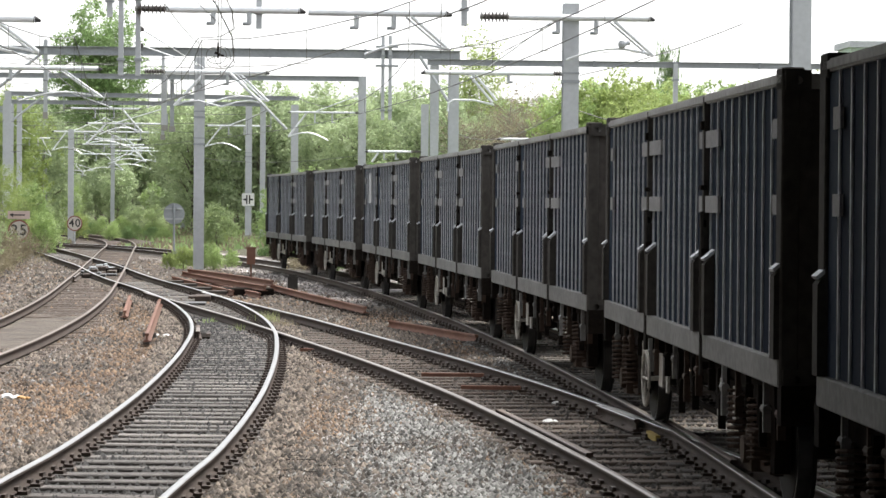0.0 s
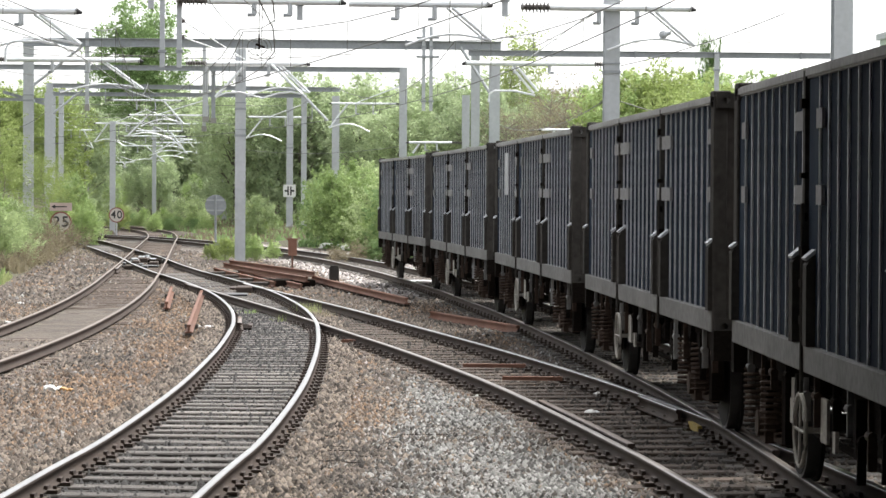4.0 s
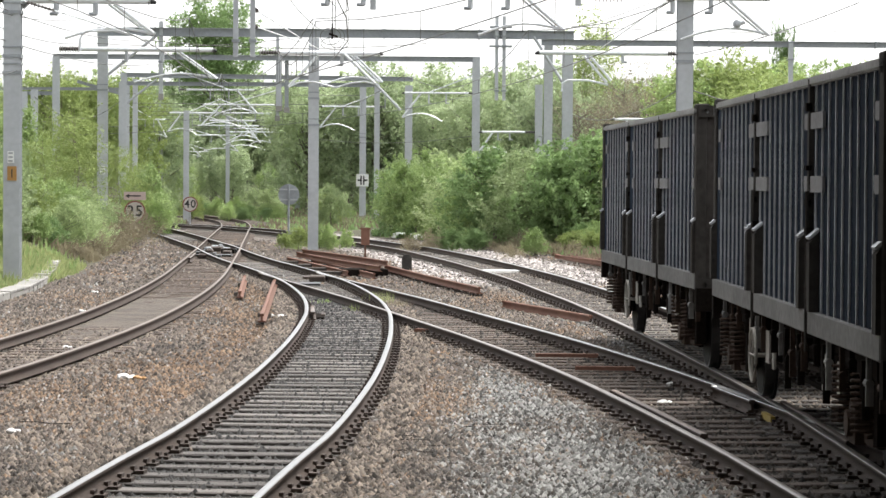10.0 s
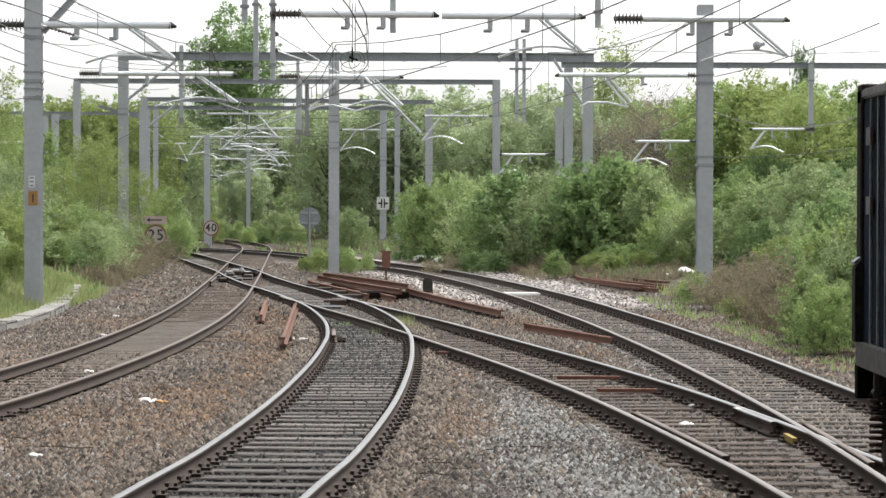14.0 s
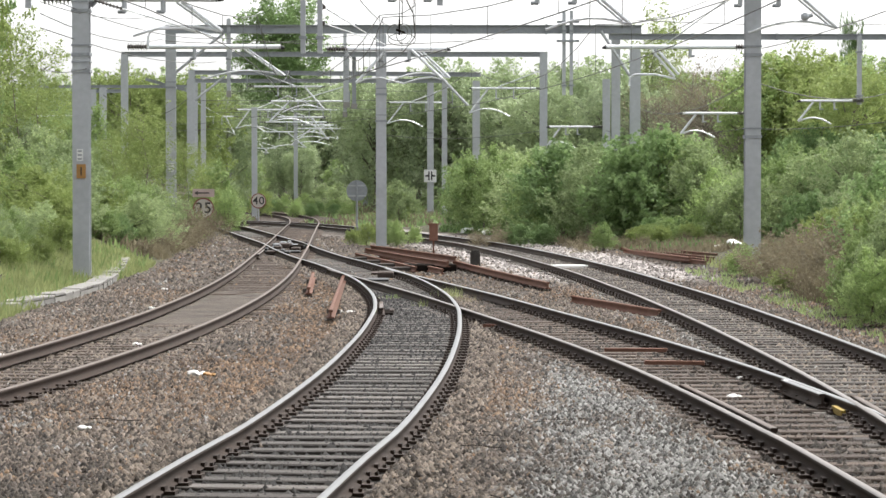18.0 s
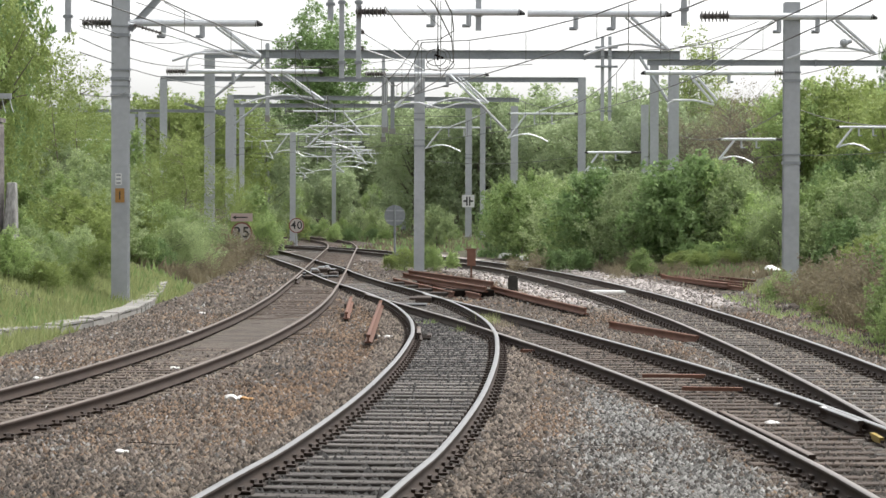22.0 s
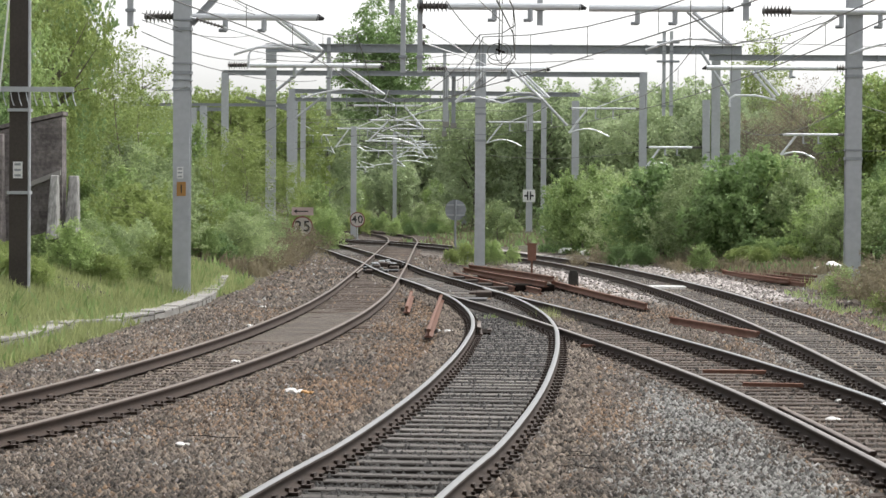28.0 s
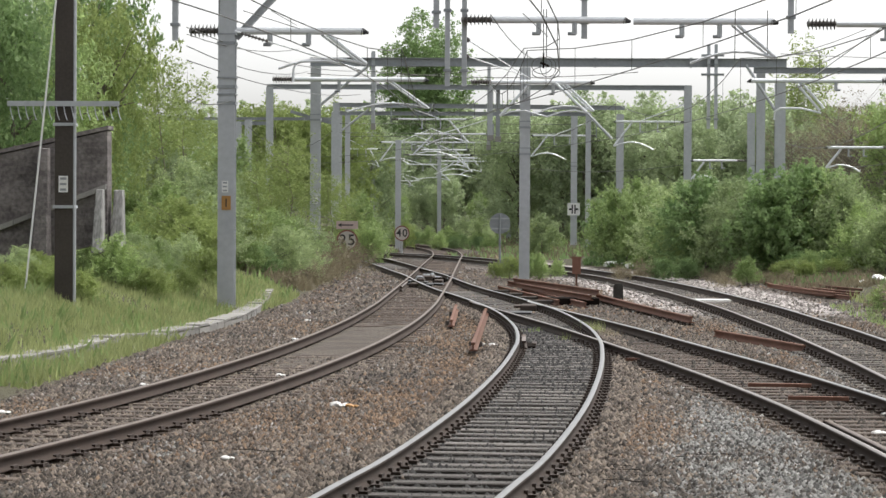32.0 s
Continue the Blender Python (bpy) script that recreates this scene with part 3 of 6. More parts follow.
def track(name, label, line, s0, s1, head, dz=0.0, chairs_to=62.0, skip=None, head2=None, sl1=None, sink=0.0, timber=None):
    tk = thing(name, label, "railway track", kind="structure")
    sweep_rail("rail", line, -0.7525, s0, s1, tk, head, dz)
    sweep_rail("rail", line, 0.7525, s0, s1, tk, head2 or head, dz)
    r = random.Random(len(name) * 7 + int(s1))
    s = s0 + 0.3
    while s < (sl1 or s1) - 0.2:
        w, c = line.way(s), line.at(s)
        s += 0.61
        if c[1] < -10 or (skip and skip(c)):
            continue
        a = math.degrees(math.atan2(w[1], w[0])) - 90
        ob = new("sleeper", timber or SLEEPER)
        ob.parent = tk
        ob.matrix_basis = pose(c[0] + r.uniform(-0.03, 0.03), c[1], -0.163 - sink + dz * 1.5 + r.uniform(-0.008, 0.004), r.uniform(-0.8, 0.8), r.uniform(-0.4, 0.4), a + r.uniform(-0.6, 0.6))
        if 16 < c[1] < chairs_to:
            for off in (-0.7525, 0.7525):
                q = c + off * np.array([w[1], -w[0]])
                ch = new("rail_chair", CHAIR)
                ch.parent = tk
                ch.matrix_basis = pose(q[0], q[1], -0.163 - sink * 0.8 + dz, 0, 0, a)
    return tk


t_near = track("track_middle", "curving running line with polished rails on timber sleepers", NEAR, 0.5, NEAR.length, M_HEAD, -0.003, 80, timber=SLEEPER_D,
               skip=lambda c: c[1] > 85 and min(abs(c[0] - q.at(q.s_of_y(c[1]))[0]) for q in (LEFT, TRAIN)) < 1.9)
t_left = track("track_west", "older curving line with dull rails on timber sleepers", LEFT, 0.5, LEFT.length, M_HEADR, 0.0, 34, sl1=LEFT.s_of_y(190), sink=0.014, timber=SLEEPER_R)
for ob in t_left.children:
    if ob.name.startswith("rail") and ob.data.materials[0] == M_RUST:
        ob.data.materials[0] = M_RUSTB
t_branch = track("track_branch", "diverging turnout line with rust-brown sleepers and rails", BRANCH, 0.5, BRANCH.s_of_y(71), M_HEADM, -0.006, 66, sink=0.0, timber=SLEEPER_R,
                 skip=lambda c: abs(c[0] - NEAR.at(NEAR.s_of_y(c[1]))[0]) < 1.2, head2=M_HEAD)
t_train = track("track_east", "curving goods line that carries the wagons", TRAIN, 0.5, TRAIN.length, M_HEADM, 0.0, 75, sl1=TRAIN.s_of_y(170), sink=0.004, head2=M_HEAD)


def check(line, off, y0, y1, parent):
    sweep_rail("check_rail", line, off, line.s_of_y(y0), line.s_of_y(y1), parent, M_HEADR, -0.004, "rust-brown check rail")


check(NEAR, -0.64, 49.6, 52.2, t_near)
check(BRANCH, -0.62, 25.8, 31.3, t_branch)
# wing rails at the nose where the branch meets the goods line
sweep_rail("wing_rail", BRANCH, 0.655, BRANCH.s_of_y(29.7), BRANCH.s_of_y(31.8), t_branch, M_HEAD, 0.002, "polished wing rail at the crossing nose", 0.5)
sweep_rail("wing_rail", TRAIN, -0.64, TRAIN.s_of_y(25.0), TRAIN.s_of_y(29.6), t_train, M_HEADR, 0.002, "dull wing rail at the crossing nose", 0.5)
check(LEFT, -0.64, 84, 90, t_left)

# trodden grit that fills the west line level with its sleepers
v, f = [], []
st = np.linspace(LEFT.s_of_y(43), LEFT.s_of_y(62), 96)
for s in st:
    for o in np.linspace(-0.66, 0.66, 15):
        c = LEFT.side(s, o)
        e = min(1.0, (s - st[0]) / 7, (st[-1] - s) / 7)
        v.append((c[0], c[1], -0.19 + 0.022 * e + 0.026 * noise.noise((c[0] * 2.2, c[1] * 0.8, 9)) + 0.006 * noise.noise((c[0] * 14, c[1] * 14, 2))))
for i in range(95):
    for k in range(14):
        f.append((i * 15 + k, i * 15 + k + 1, i * 15 + k + 16, i * 15 + k + 15))
tagged(new("grit_fill", from_arrays("grit_fill", np.array(v), np.array(f), M_GRIT)), "trodden grey-brown grit between dull rails", "gravel", kind="stuff")

# ---------------------------------------------------------------- platform under the tripod; unseen wall and bridge deck added for shade
def plain(name, label, cat, boxes, material):
    bm = bmesh.new()
    for b in boxes:
        box(bm, *b)
    return tagged(new(name, mesh_of(name, bm, material)), label, cat, kind="structure")


# Unseen wall, placed to cut the sky light on near wagon sides.
plain("wall_shade_near", "dark plain unseen wall added to shade the near wagons", "wall", [(-12.2, -11.4, 16.2, 38, -0.3, 12.0)], M_WALL)
plain("platform", "worn concrete platform end", "platform", [(-1.7, 2.5, -90, 2.5, -0.25, 0.9)], M_CONC)
# Unseen deck and abutments, added to darken the ground and wagons nearby.
plain("wall_shade_deck", "dark plain unseen deck added to shade the near tracks", "wall", [(-40, 40, -34, 20, 6.8, 8.4)], M_WALL)
plain("wall_shade_deck_west", "dark plain unseen abutment added under the shading deck", "wall", [(-40, -14, -34, 15, -0.3, 6.79)], M_WALL)
plain("wall_shade_deck_east", "dark plain unseen abutment added under the shading deck", "wall", [(10, 40, -34, 15, -0.3, 6.79)], M_WALL)
# ---------------------------------------------------------------- the goods train
WL, HW, ZB, ZT = 11.75, 1.24, 1.08, 3.28     # body length, half width, sill foot, top
PITCH = 13.38


def build_wagon(strips, gaps):
    """strips: thirds whose far edge is a smooth blue strip; gaps: plates (from, to) about the two door joints."""
    wg = thing("box_wagon", "dark blue ribbed box wagon with grey sill on the goods line", "railway wagon", group="wagons of the goods train")
    h = WL / 2
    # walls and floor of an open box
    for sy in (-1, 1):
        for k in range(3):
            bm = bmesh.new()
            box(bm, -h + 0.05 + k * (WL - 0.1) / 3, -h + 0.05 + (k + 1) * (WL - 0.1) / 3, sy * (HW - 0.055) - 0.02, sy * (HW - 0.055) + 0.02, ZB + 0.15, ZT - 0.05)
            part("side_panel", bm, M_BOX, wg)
        for k in strips:
            bm = bmesh.new()
            x0 = -h + k * WL / 3 + 0.1
            box(bm, x0, x0 + 0.4, sy * (HW - 0.028) - 0.012, sy * (HW - 0.028) + 0.012, ZB + 0.2, ZT - 0.09)
            part("side_strip", bm, M_BLUE, wg, "smooth faded blue strip")
    for sx in (-1, 1):
        bm = bmesh.new()
        box(bm, sx * (h - 0.06) - 0.03, sx * (h - 0.06) + 0.03, -HW + 0.08, HW - 0.08, ZB, ZT - 0.03)
        part("end_panel", bm, M_END, wg)
        for y in (-0.62, 0.62):
            bm = bmesh.new()
            box(bm, sx * (h - 0.02) - 0.02, sx * (h - 0.02) + 0.02, y - 0.05, y + 0.05, ZB, ZT - 0.1)
            part("end_rib", bm, M_END, wg)
        for y in (-HW + 0.1, HW - 0.1):
            for z in (ZT - 0.05, ZB + 0.06):
                bm = bmesh.new()
                ring = 16
                for m in range(ring):
                    a0, a1 = 6.28319 * m / ring, 6.28319 * (m + 1) / ring
                    sq = [(1 / max(abs(math.cos(a)), abs(math.sin(a)))) for a in (a0, a1)]
                    q = [(0.035 * math.cos(a0), 0.03 * math.sin(a0)), (0.035 * math.cos(a1), 0.03 * math.sin(a1)),
                         (0.09 * sq[1] * math.cos(a1), 0.07 * sq[1] * math.sin(a1)), (0.09 * sq[0] * math.cos(a0), 0.07 * sq[0] * math.sin(a0))]
                    lo = [bm.verts.new((sx * h + sx * 0.004, y + p[0], z + p[1])) for p in q]
                    hi = [bm.verts.new((sx * h + sx * 0.034, y + p[0], z + p[1])) for p in q]
                    bm.faces.new(hi)
                    for n in range(4):
                        bm.faces.new((lo[n], lo[(n + 1) % 4], hi[(n + 1) % 4], hi[n]))
                bmesh.ops.remove_doubles(bm, verts=bm.verts, dist=0.001)
                bmesh.ops.recalc_face_normals(bm, faces=bm.faces)
                part("corner_casting", bm, M_POST, wg, "corner casting with an oval hole")
    bm = bmesh.new()
    box(bm, -h + 0.1, h - 0.1, -HW + 0.12, HW - 0.12, ZB, ZB + 0.1)
    part("floor", bm, M_UNDER, wg)
    bm = bmesh.new()
    for k in range(26):
        x = -h + 0.4 + k * (2 * h - 0.8) / 25
        bmesh.ops.create_icosphere(bm, subdivisions=2, radius=0.75, matrix=pose(x, 0.25 * math.sin(k * 2.1), ZT - 1.15 + 0.1 * math.sin(k * 1.3)))
    part("load", bm, M_UNDER, wg, "dark heaped load below the rim")
    # corner posts, rim, sill
    for sx in (-1, 1):
        for sy in (-1, 1):
            bm = bmesh.new()
            box(bm, sx * (h - 0.1) - 0.11, sx * (h - 0.1) + 0.11, sy * (HW - 0.06) - 0.07, sy * (HW - 0.06) + 0.06, ZB, ZT)
            box(bm, sx * (h - 0.13) - 0.13, sx * (h - 0.13) + 0.13, sy * (HW - 0.07) - 0.08, sy * (HW - 0.07) + 0.08, ZT - 0.12, ZT + 0.04)
            bmesh.ops.bevel(bm, geom=list(bm.edges), offset=0.012, segments=1, affect="EDGES")
            part("corner_post", bm, M_POST, wg)
    for sy in (-1, 1):
        for k in range(3):
            x0, x1 = -h + k * WL / 3 + 0.03, -h + (k + 1) * WL / 3 - 0.03
            bm = bmesh.new()
            box(bm, x0, x1, sy * (HW - 0.05) - 0.06, sy * (HW - 0.05) + 0.06, ZT - 0.08, ZT)
            bmesh.ops.bevel(bm, geom=list(bm.edges), offset=0.015, segments=2, affect="EDGES")
            part("rim", bm, M_RIM, wg, "dented grey top rim")
            bm = bmesh.new()
            box(bm, x0, x1, sy * (HW - 0.03) - 0.05, sy * (HW - 0.03) + 0.05, ZB, ZB + 0.2)
            bmesh.ops.bevel(bm, geom=list(bm.edges), offset=0.01, segments=1, affect="EDGES")
            part("sill", bm, M_SILL, wg, "scraped grey sill")
    for sx in (-1, 1):
        bm = bmesh.new()
        box(bm, sx * (h - 0.05) - 0.06, sx * (h - 0.05) + 0.06, -HW + 0.1, HW - 0.1, ZT - 0.11, ZT - 0.004)
        part("end_rim", bm, M_RIM, wg)
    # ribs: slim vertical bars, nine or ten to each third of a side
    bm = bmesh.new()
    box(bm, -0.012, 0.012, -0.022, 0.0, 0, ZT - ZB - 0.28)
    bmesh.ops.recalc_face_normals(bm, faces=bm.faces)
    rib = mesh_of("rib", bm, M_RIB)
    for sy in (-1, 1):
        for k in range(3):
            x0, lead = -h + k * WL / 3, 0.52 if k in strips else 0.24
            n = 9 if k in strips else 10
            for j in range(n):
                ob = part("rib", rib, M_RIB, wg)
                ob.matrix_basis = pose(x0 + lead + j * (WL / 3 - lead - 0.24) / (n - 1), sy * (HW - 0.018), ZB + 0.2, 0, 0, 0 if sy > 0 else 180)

    # plates welded across the ribs, two rows
    def plate(x0, x1, z, sy, hh=0.07):
        bm = bmesh.new()
        box(bm, x0, x1, sy * (HW - 0.012) - 0.012, sy * (HW - 0.012) + 0.012, z - hh, z + hh)
        part("plate", bm, M_PLATE, wg, "light grey welded plate")

    for sy in (-1, 1):
        for z in (2.9, 2.36):
            plate(-h + 0.42, -h + 0.66, z, sy)
            plate(h - 0.46, h - 0.24, z, sy)
            for b, (l0, l1, r0, r1) in zip((-h + WL / 3, -h + 2 * WL / 3), gaps):
                plate(b - l0, b - l1, z, sy)
                plate(b + r0, b + r1, z, sy)
    # locking bars between the thirds, bracketed stanchions below them and at the corners
    for sy in (-1, 1):
        for b in (-h + WL / 3, -h + 2 * WL / 3):
            bm = bmesh.new()
            box(bm, b - 0.05, b + 0.05, sy * (HW - 0.02) - 0.03, sy * (HW - 0.02) + 0.03, ZB - 0.04, ZT - 0.02)
            rod(bm, (b + 0.1, sy * (HW + 0.03), ZB - 0.15), (b + 0.1, sy * (HW + 0.03), 2.3), 0.016, 6)
            part("locking_bar", bm, M_POST, wg)
            for z, e in ((1.45, 0.03), (1.72, 0.025), (1.96, 0.03), (2.2, 0.03), (2.5, 0.02), (3.02, 0.035)):
                bm = bmesh.new()
                box(bm, b - 0.045, b + (0.13 if z < 2 else 0.05), sy * (HW + 0.01) - 0.025, sy * (HW + 0.01) + 0.025, z - e, z + e)
                part("latch", bm, M_UNDER, wg, "black bar latch")
        for b in (-h + 0.12, -h + WL / 3 - 0.33, -h + WL / 3 + 0.33, -h + 2 * WL / 3 - 0.33, -h + 2 * WL / 3 + 0.33, h - 0.12):
            bm = bmesh.new()
            w = 0.085
            y0, y1 = sy * (HW - 0.08), sy * (HW + 0.05)
            vs = [(b - w, y0, ZB + 0.2), (b + w, y0, ZB + 0.2), (b + w, y1, ZB + 0.2), (b - w, y1, ZB + 0.2),
                  (b - w, y0, 2.02), (b + w, y0, 2.02), (b + w, y1, 1.86), (b - w, y1, 1.86)]
            q = [bm.verts.new(v) for v in vs]
            for f in ((0, 3, 2, 1), (4, 5, 6, 7), (0, 1, 5, 4), (1, 2, 6, 5), (2, 3, 7, 6), (3, 0, 4, 7)):
                bm.faces.new([q[i] for i in f])
            bmesh.ops.recalc_face_normals(bm, faces=bm.faces)
            bs = part("stanchion", bm, M_POST, wg)
            bm = bmesh.new()
            box(bm, b - w, b + w, sy * 0.005 - 0.012, sy * 0.005 + 0.012, -0.085, 0.085, pose(0, sy * (HW - 0.015), 1.95, sy * 51, 0, 0))
            part("cap", bm, M_RIB, bs, "worn bright sloping cap")
    # underframe
    bm = bmesh.new()
    for sy in (-1, 1):
        beam(bm, (-h + 0.1, sy * 0.85, 0.95), (h - 0.1, sy * 0.85, 0.95), 0.1, 0.24, 0.02)
    for x in (-h + 0.15, -2.6, 0, 2.6, h - 0.15):
        box(bm, x - 0.06, x + 0.06, -1.05, 1.05, 0.86, 1.07)
    part("underframe", bm, M_UNDER, wg)
    for sx in (-1, 1):
        bm = bmesh.new()
        box(bm, sx * h - 0.08, sx * h + 0.08, -1.25, 1.25, 0.82, 1.1)
        part("headstock", bm, M_UNDER, wg)
        for sy in (-1, 1):
            bm = bmesh.new()
            rod(bm, (sx * h, sy * 0.87, 0.98), (sx * (h + 0.5), sy * 0.87, 0.98), 0.1, 12)
            rod(bm, (sx * (h + 0.5), sy * 0.87, 0.98), (sx * (h + 0.56), sy * 0.87, 0.98), 0.23, 16)
            part("buffer", bm, M_UNDER, wg)
        bm = bmesh.new()
        box(bm, sx * (h + 0.35) - 0.33, sx * (h + 0.35) + 0.33, -0.05, 0.05, 0.84, 0.96)
        part("coupling", bm, M_UNDER, wg)
    # running gear: two axles, coil springs each side of each box
    for ax in AXLES:
        for sy in (-1, 1):
            bm = bmesh.new()
            box(bm, ax - 0.16, ax + 0.16, sy * 1.0 - 0.12, sy * 1.0 + 0.12, 0.3, 0.62)
            rod(bm, (ax, sy * 1.05, 0.46), (ax, sy * 1.17, 0.46), 0.11, 12)
            box(bm, ax - 0.62, ax + 0.62, sy * 1.0 - 0.05, sy * 1.0 + 0.05, 0.32, 0.42)
            part("axle_box", bm, M_SPRING, wg)
            bm = bmesh.new()
            for e in (-0.78, 0.78):
                box(bm, ax + e - 0.09, ax + e + 0.09, sy * 1.0 - 0.06, sy * 1.0 + 0.06, 0.35, 0.98)
            box(bm, ax - 0.95, ax + 0.95, sy * 1.0 - 0.08, sy * 1.0 + 0.08, 0.86, 1.02)
            box(bm, ax - 0.34, ax + 0.34, sy * 0.93 - 0.03, sy * 0.93 + 0.03, 0.28, 0.9)
            part("axle_guard", bm, M_UNDER, wg)
            for e in (-0.5, 0.5):
                bm = bmesh.new()
                tube(bm, [(ax + e + 0.105 * math.cos(k * 0.7), sy * 1.1 + 0.105 * math.sin(k * 0.7), 0.4 + k * 0.0055) for k in range(88)], 0.016, 5)
                part("spring", bm, M_SPRING, wg, "red-brown coil spring")
    for i, (x, z0, z1, w, m) in enumerate([(-1.7, 0.58, 0.9, 0.14, M_PLATE), (-1.25, 0.55, 0.86, 0.06, M_PLATE), (2.2, 0.6, 0.92, 0.1, M_RIB), (3.05, 0.62, 0.9, 0.09, M_RIB), (-3.2, 0.6, 0.95, 0.1, M_RIB)]):
        for sy in (-1, 1):
            bm = bmesh.new()
            box(bm, x - w, x + w, sy * 1.12 - 0.012, sy * 1.12 + 0.012, z0, z1, )
            part("hanging_plate", bm, M_CREAM, wg, "dirty cream hanging plate below the sill")
    for sy in (-1, 1):
        bm = bmesh.new()
        n = 22
        c = (-2.35, sy * 1.2, 0.62)
        pr = [(c[0] + 0.27 * math.cos(6.2832 * k / n), c[1], c[2] + 0.27 * math.sin(6.2832 * k / n)) for k in range(n)]
        tube(bm, pr, 0.018, 6, True)
        for k in range(4):
            rod(bm, c, pr[k * n // 4], 0.012, 5)
        rod(bm, (c[0], sy * 1.0, c[2]), (c[0], sy * 1.21, c[2]), 0.025, 6)
        part("brake_wheel", bm, M_CREAM, wg, "pale spoked brake handwheel")
        bm = bmesh.new()
        for x, zz in ((-4.6, 0.72), (-2.9, 0.66), (-0.3, 0.6), (0.6, 0.7), (2.2, 0.66), (4.3, 0.7)):
            box(bm, x - 0.05, x + 0.05, sy * 1.1 - 0.05, sy * 1.1 + 0.05, zz, 1.0)
            rod(bm, (x - 0.12, sy * 1.1, zz + 0.12), (x + 0.12, sy * 1.1, zz + 0.12), 0.05, 8)
            box(bm, x + 0.07, x + 0.11, sy * 1.12 - 0.03, sy * 1.12 + 0.03, zz - 0.16, zz + 0.1)
        rod(bm, (-3.4, sy * 0.9, 0.5), (3.4, sy * 0.9, 0.5), 0.03, 6)
        part("brake_gear", bm, M_UNDER, wg)
    bm = bmesh.new()
    rod(bm, (-0.8, 0.3, 0.62), (0.5, 0.3, 0.62), 0.2, 14)
    rod(bm, (1.0, -0.2, 0.66), (1.7, -0.2, 0.66), 0.16, 14)
    part("brake_cylinder", bm, M_UNDER, wg)
    # Added dark boxes that keep light from passing beneath the wagon.
    bm = bmesh.new()
    box(bm, -3.0, 3.0, -0.6, 0.6, 0.48, 0.97)
    bmesh.ops.bevel(bm, geom=list(bm.edges), offset=0.1, segments=2, affect="EDGES")
    part("under_shade_box", bm, M_UNDER, wg)
    for ax in AXLES:
        bm = bmesh.new()
        box(bm, ax - 0.9, ax + 0.9, -0.6, 0.6, 0.62, 0.97)
        part("axle_shade_box", bm, M_UNDER, wg)
    rq = random.Random(3)
    for sy in (-1, 1):
        for k in range(16):
            x = -h + 0.5 + k * (WL - 1) / 15 + rq.uniform(-0.15, 0.15)
            bm = bmesh.new()
            zz = rq.uniform(0.72, 0.88)
            box(bm, x - 0.02, x + 0.02, sy * 1.15 - 0.02, sy * 1.15 + 0.02, zz, ZB + 0.02)
            rod(bm, (x - 0.07, sy * 1.15, zz + 0.08), (x + 0.07, sy * 1.15, zz + 0.08), 0.035, 8)
            box(bm, x + 0.03, x + 0.06, sy * 1.15 - 0.03, sy * 1.15 + 0.03, zz - rq.uniform(0.02, 0.16), zz + 0.1)
            part("hanger", bm, (M_SILL, M_SPRING, M_SPRING, M_UNDER, M_RIM, M_SPRING, M_UNDER)[k % 7], wg)
    return wg


AXLES = (-4.9, 3.7)


def build_wheelset():
    ws = new("wheelset")
    bm = bmesh.new()
    rod(bm, (0, -1.12, 0), (0, 1.12, 0), 0.08, 12)
    part("axle", bm, M_WHEEL, ws)
    for sy in (-1, 1):
        bm = bmesh.new()
        y = sy * 0.7525
        rod(bm, (0, y - 0.06, 0), (0, y + 0.06, 0), 0.43, 28)
        rod(bm, (0, y - sy * 0.085, 0), (0, y - sy * 0.055, 0), 0.49, 28)
        rod(bm, (0, y - 0.09, 0), (0, y + 0.11, 0), 0.14, 14)
        w = part("wheel", bm, M_WHEEL, ws)
        bm = bmesh.new()
        rod(bm, (0, y - 0.055, 0), (0, y + 0.065, 0), 0.46, 28)
        part("tread", bm, M_TREAD, w, "worn bright tread")
    return ws


PLAIN = (0.56, 0.06, 0.07, 0.95)
KIND_A = build_wagon((0, 1), ((0.5, 0.06, 0.5, 0.74), PLAIN))
KIND_B = build_wagon((0,), (PLAIN, (0.32, 0.06, 0.07, 0.8)))
wset = build_wheelset()
train_wagons = [KIND_A, KIND_B] + [copy_thing((KIND_A, KIND_B)[i % 2], Matrix()) for i in range(2, 7)]
WAGONS = []
for i, w in enumerate(train_wagons):
    sets = []
    for k, ax in enumerate(AXLES):
        q = wset if (i, k) == (0, 0) else copy_thing(wset, Matrix())
        q.parent = w
        q.matrix_basis = pose(ax, 0, 0.46)
        sets.append(q)
    WAGONS.append((w, sets))
bm = bmesh.new()
box(bm, -0.3, 0.3, -HW - 0.012, -HW + 0.012, 2.33, 3.07)
tall = part("side_board", bm, M_BOARD, WAGONS[2][0], "tall plain grey board")
tall.matrix_basis = pose(-WL / 2 + 2.1, 0, 0)
WAGONS[2][0]["label"] = "dark blue box wagon with tall grey board on its side"
S0 = TRAIN.s_of_y(-10)


def rear_of_train(t):
    """Station of the last wagon's rear end on the goods line."""
    if t < 14:
        return S0 + 107.5 - 4.987 * t - 0.03 * t * t
    return S0 + 107.5 - 4.987 * 14 - 0.03 * 196 - 5.83 * (t - 14)


def wagon_pose(i, t):
    c = rear_of_train(t) - i * PITCH - WL / 2
    a, b = TRAIN.at(c + 4.1), TRAIN.at(c - 4.1)
    m, d = (a + b) / 2, b - a
    return pose(m[0], m[1], 0, 0, 0, math.degrees(math.atan2(d[1], d[0])))


def motions():
    times = [k * 0.5 for k in range(33)] + [18, 20, 23, 26, 29, 32]
    spin = [k * 0.1 for k in range(151)]
    for i, (w, sets) in enumerate(WAGONS):
        walk(w, [(t, wagon_pose(i, t)) for t in times])
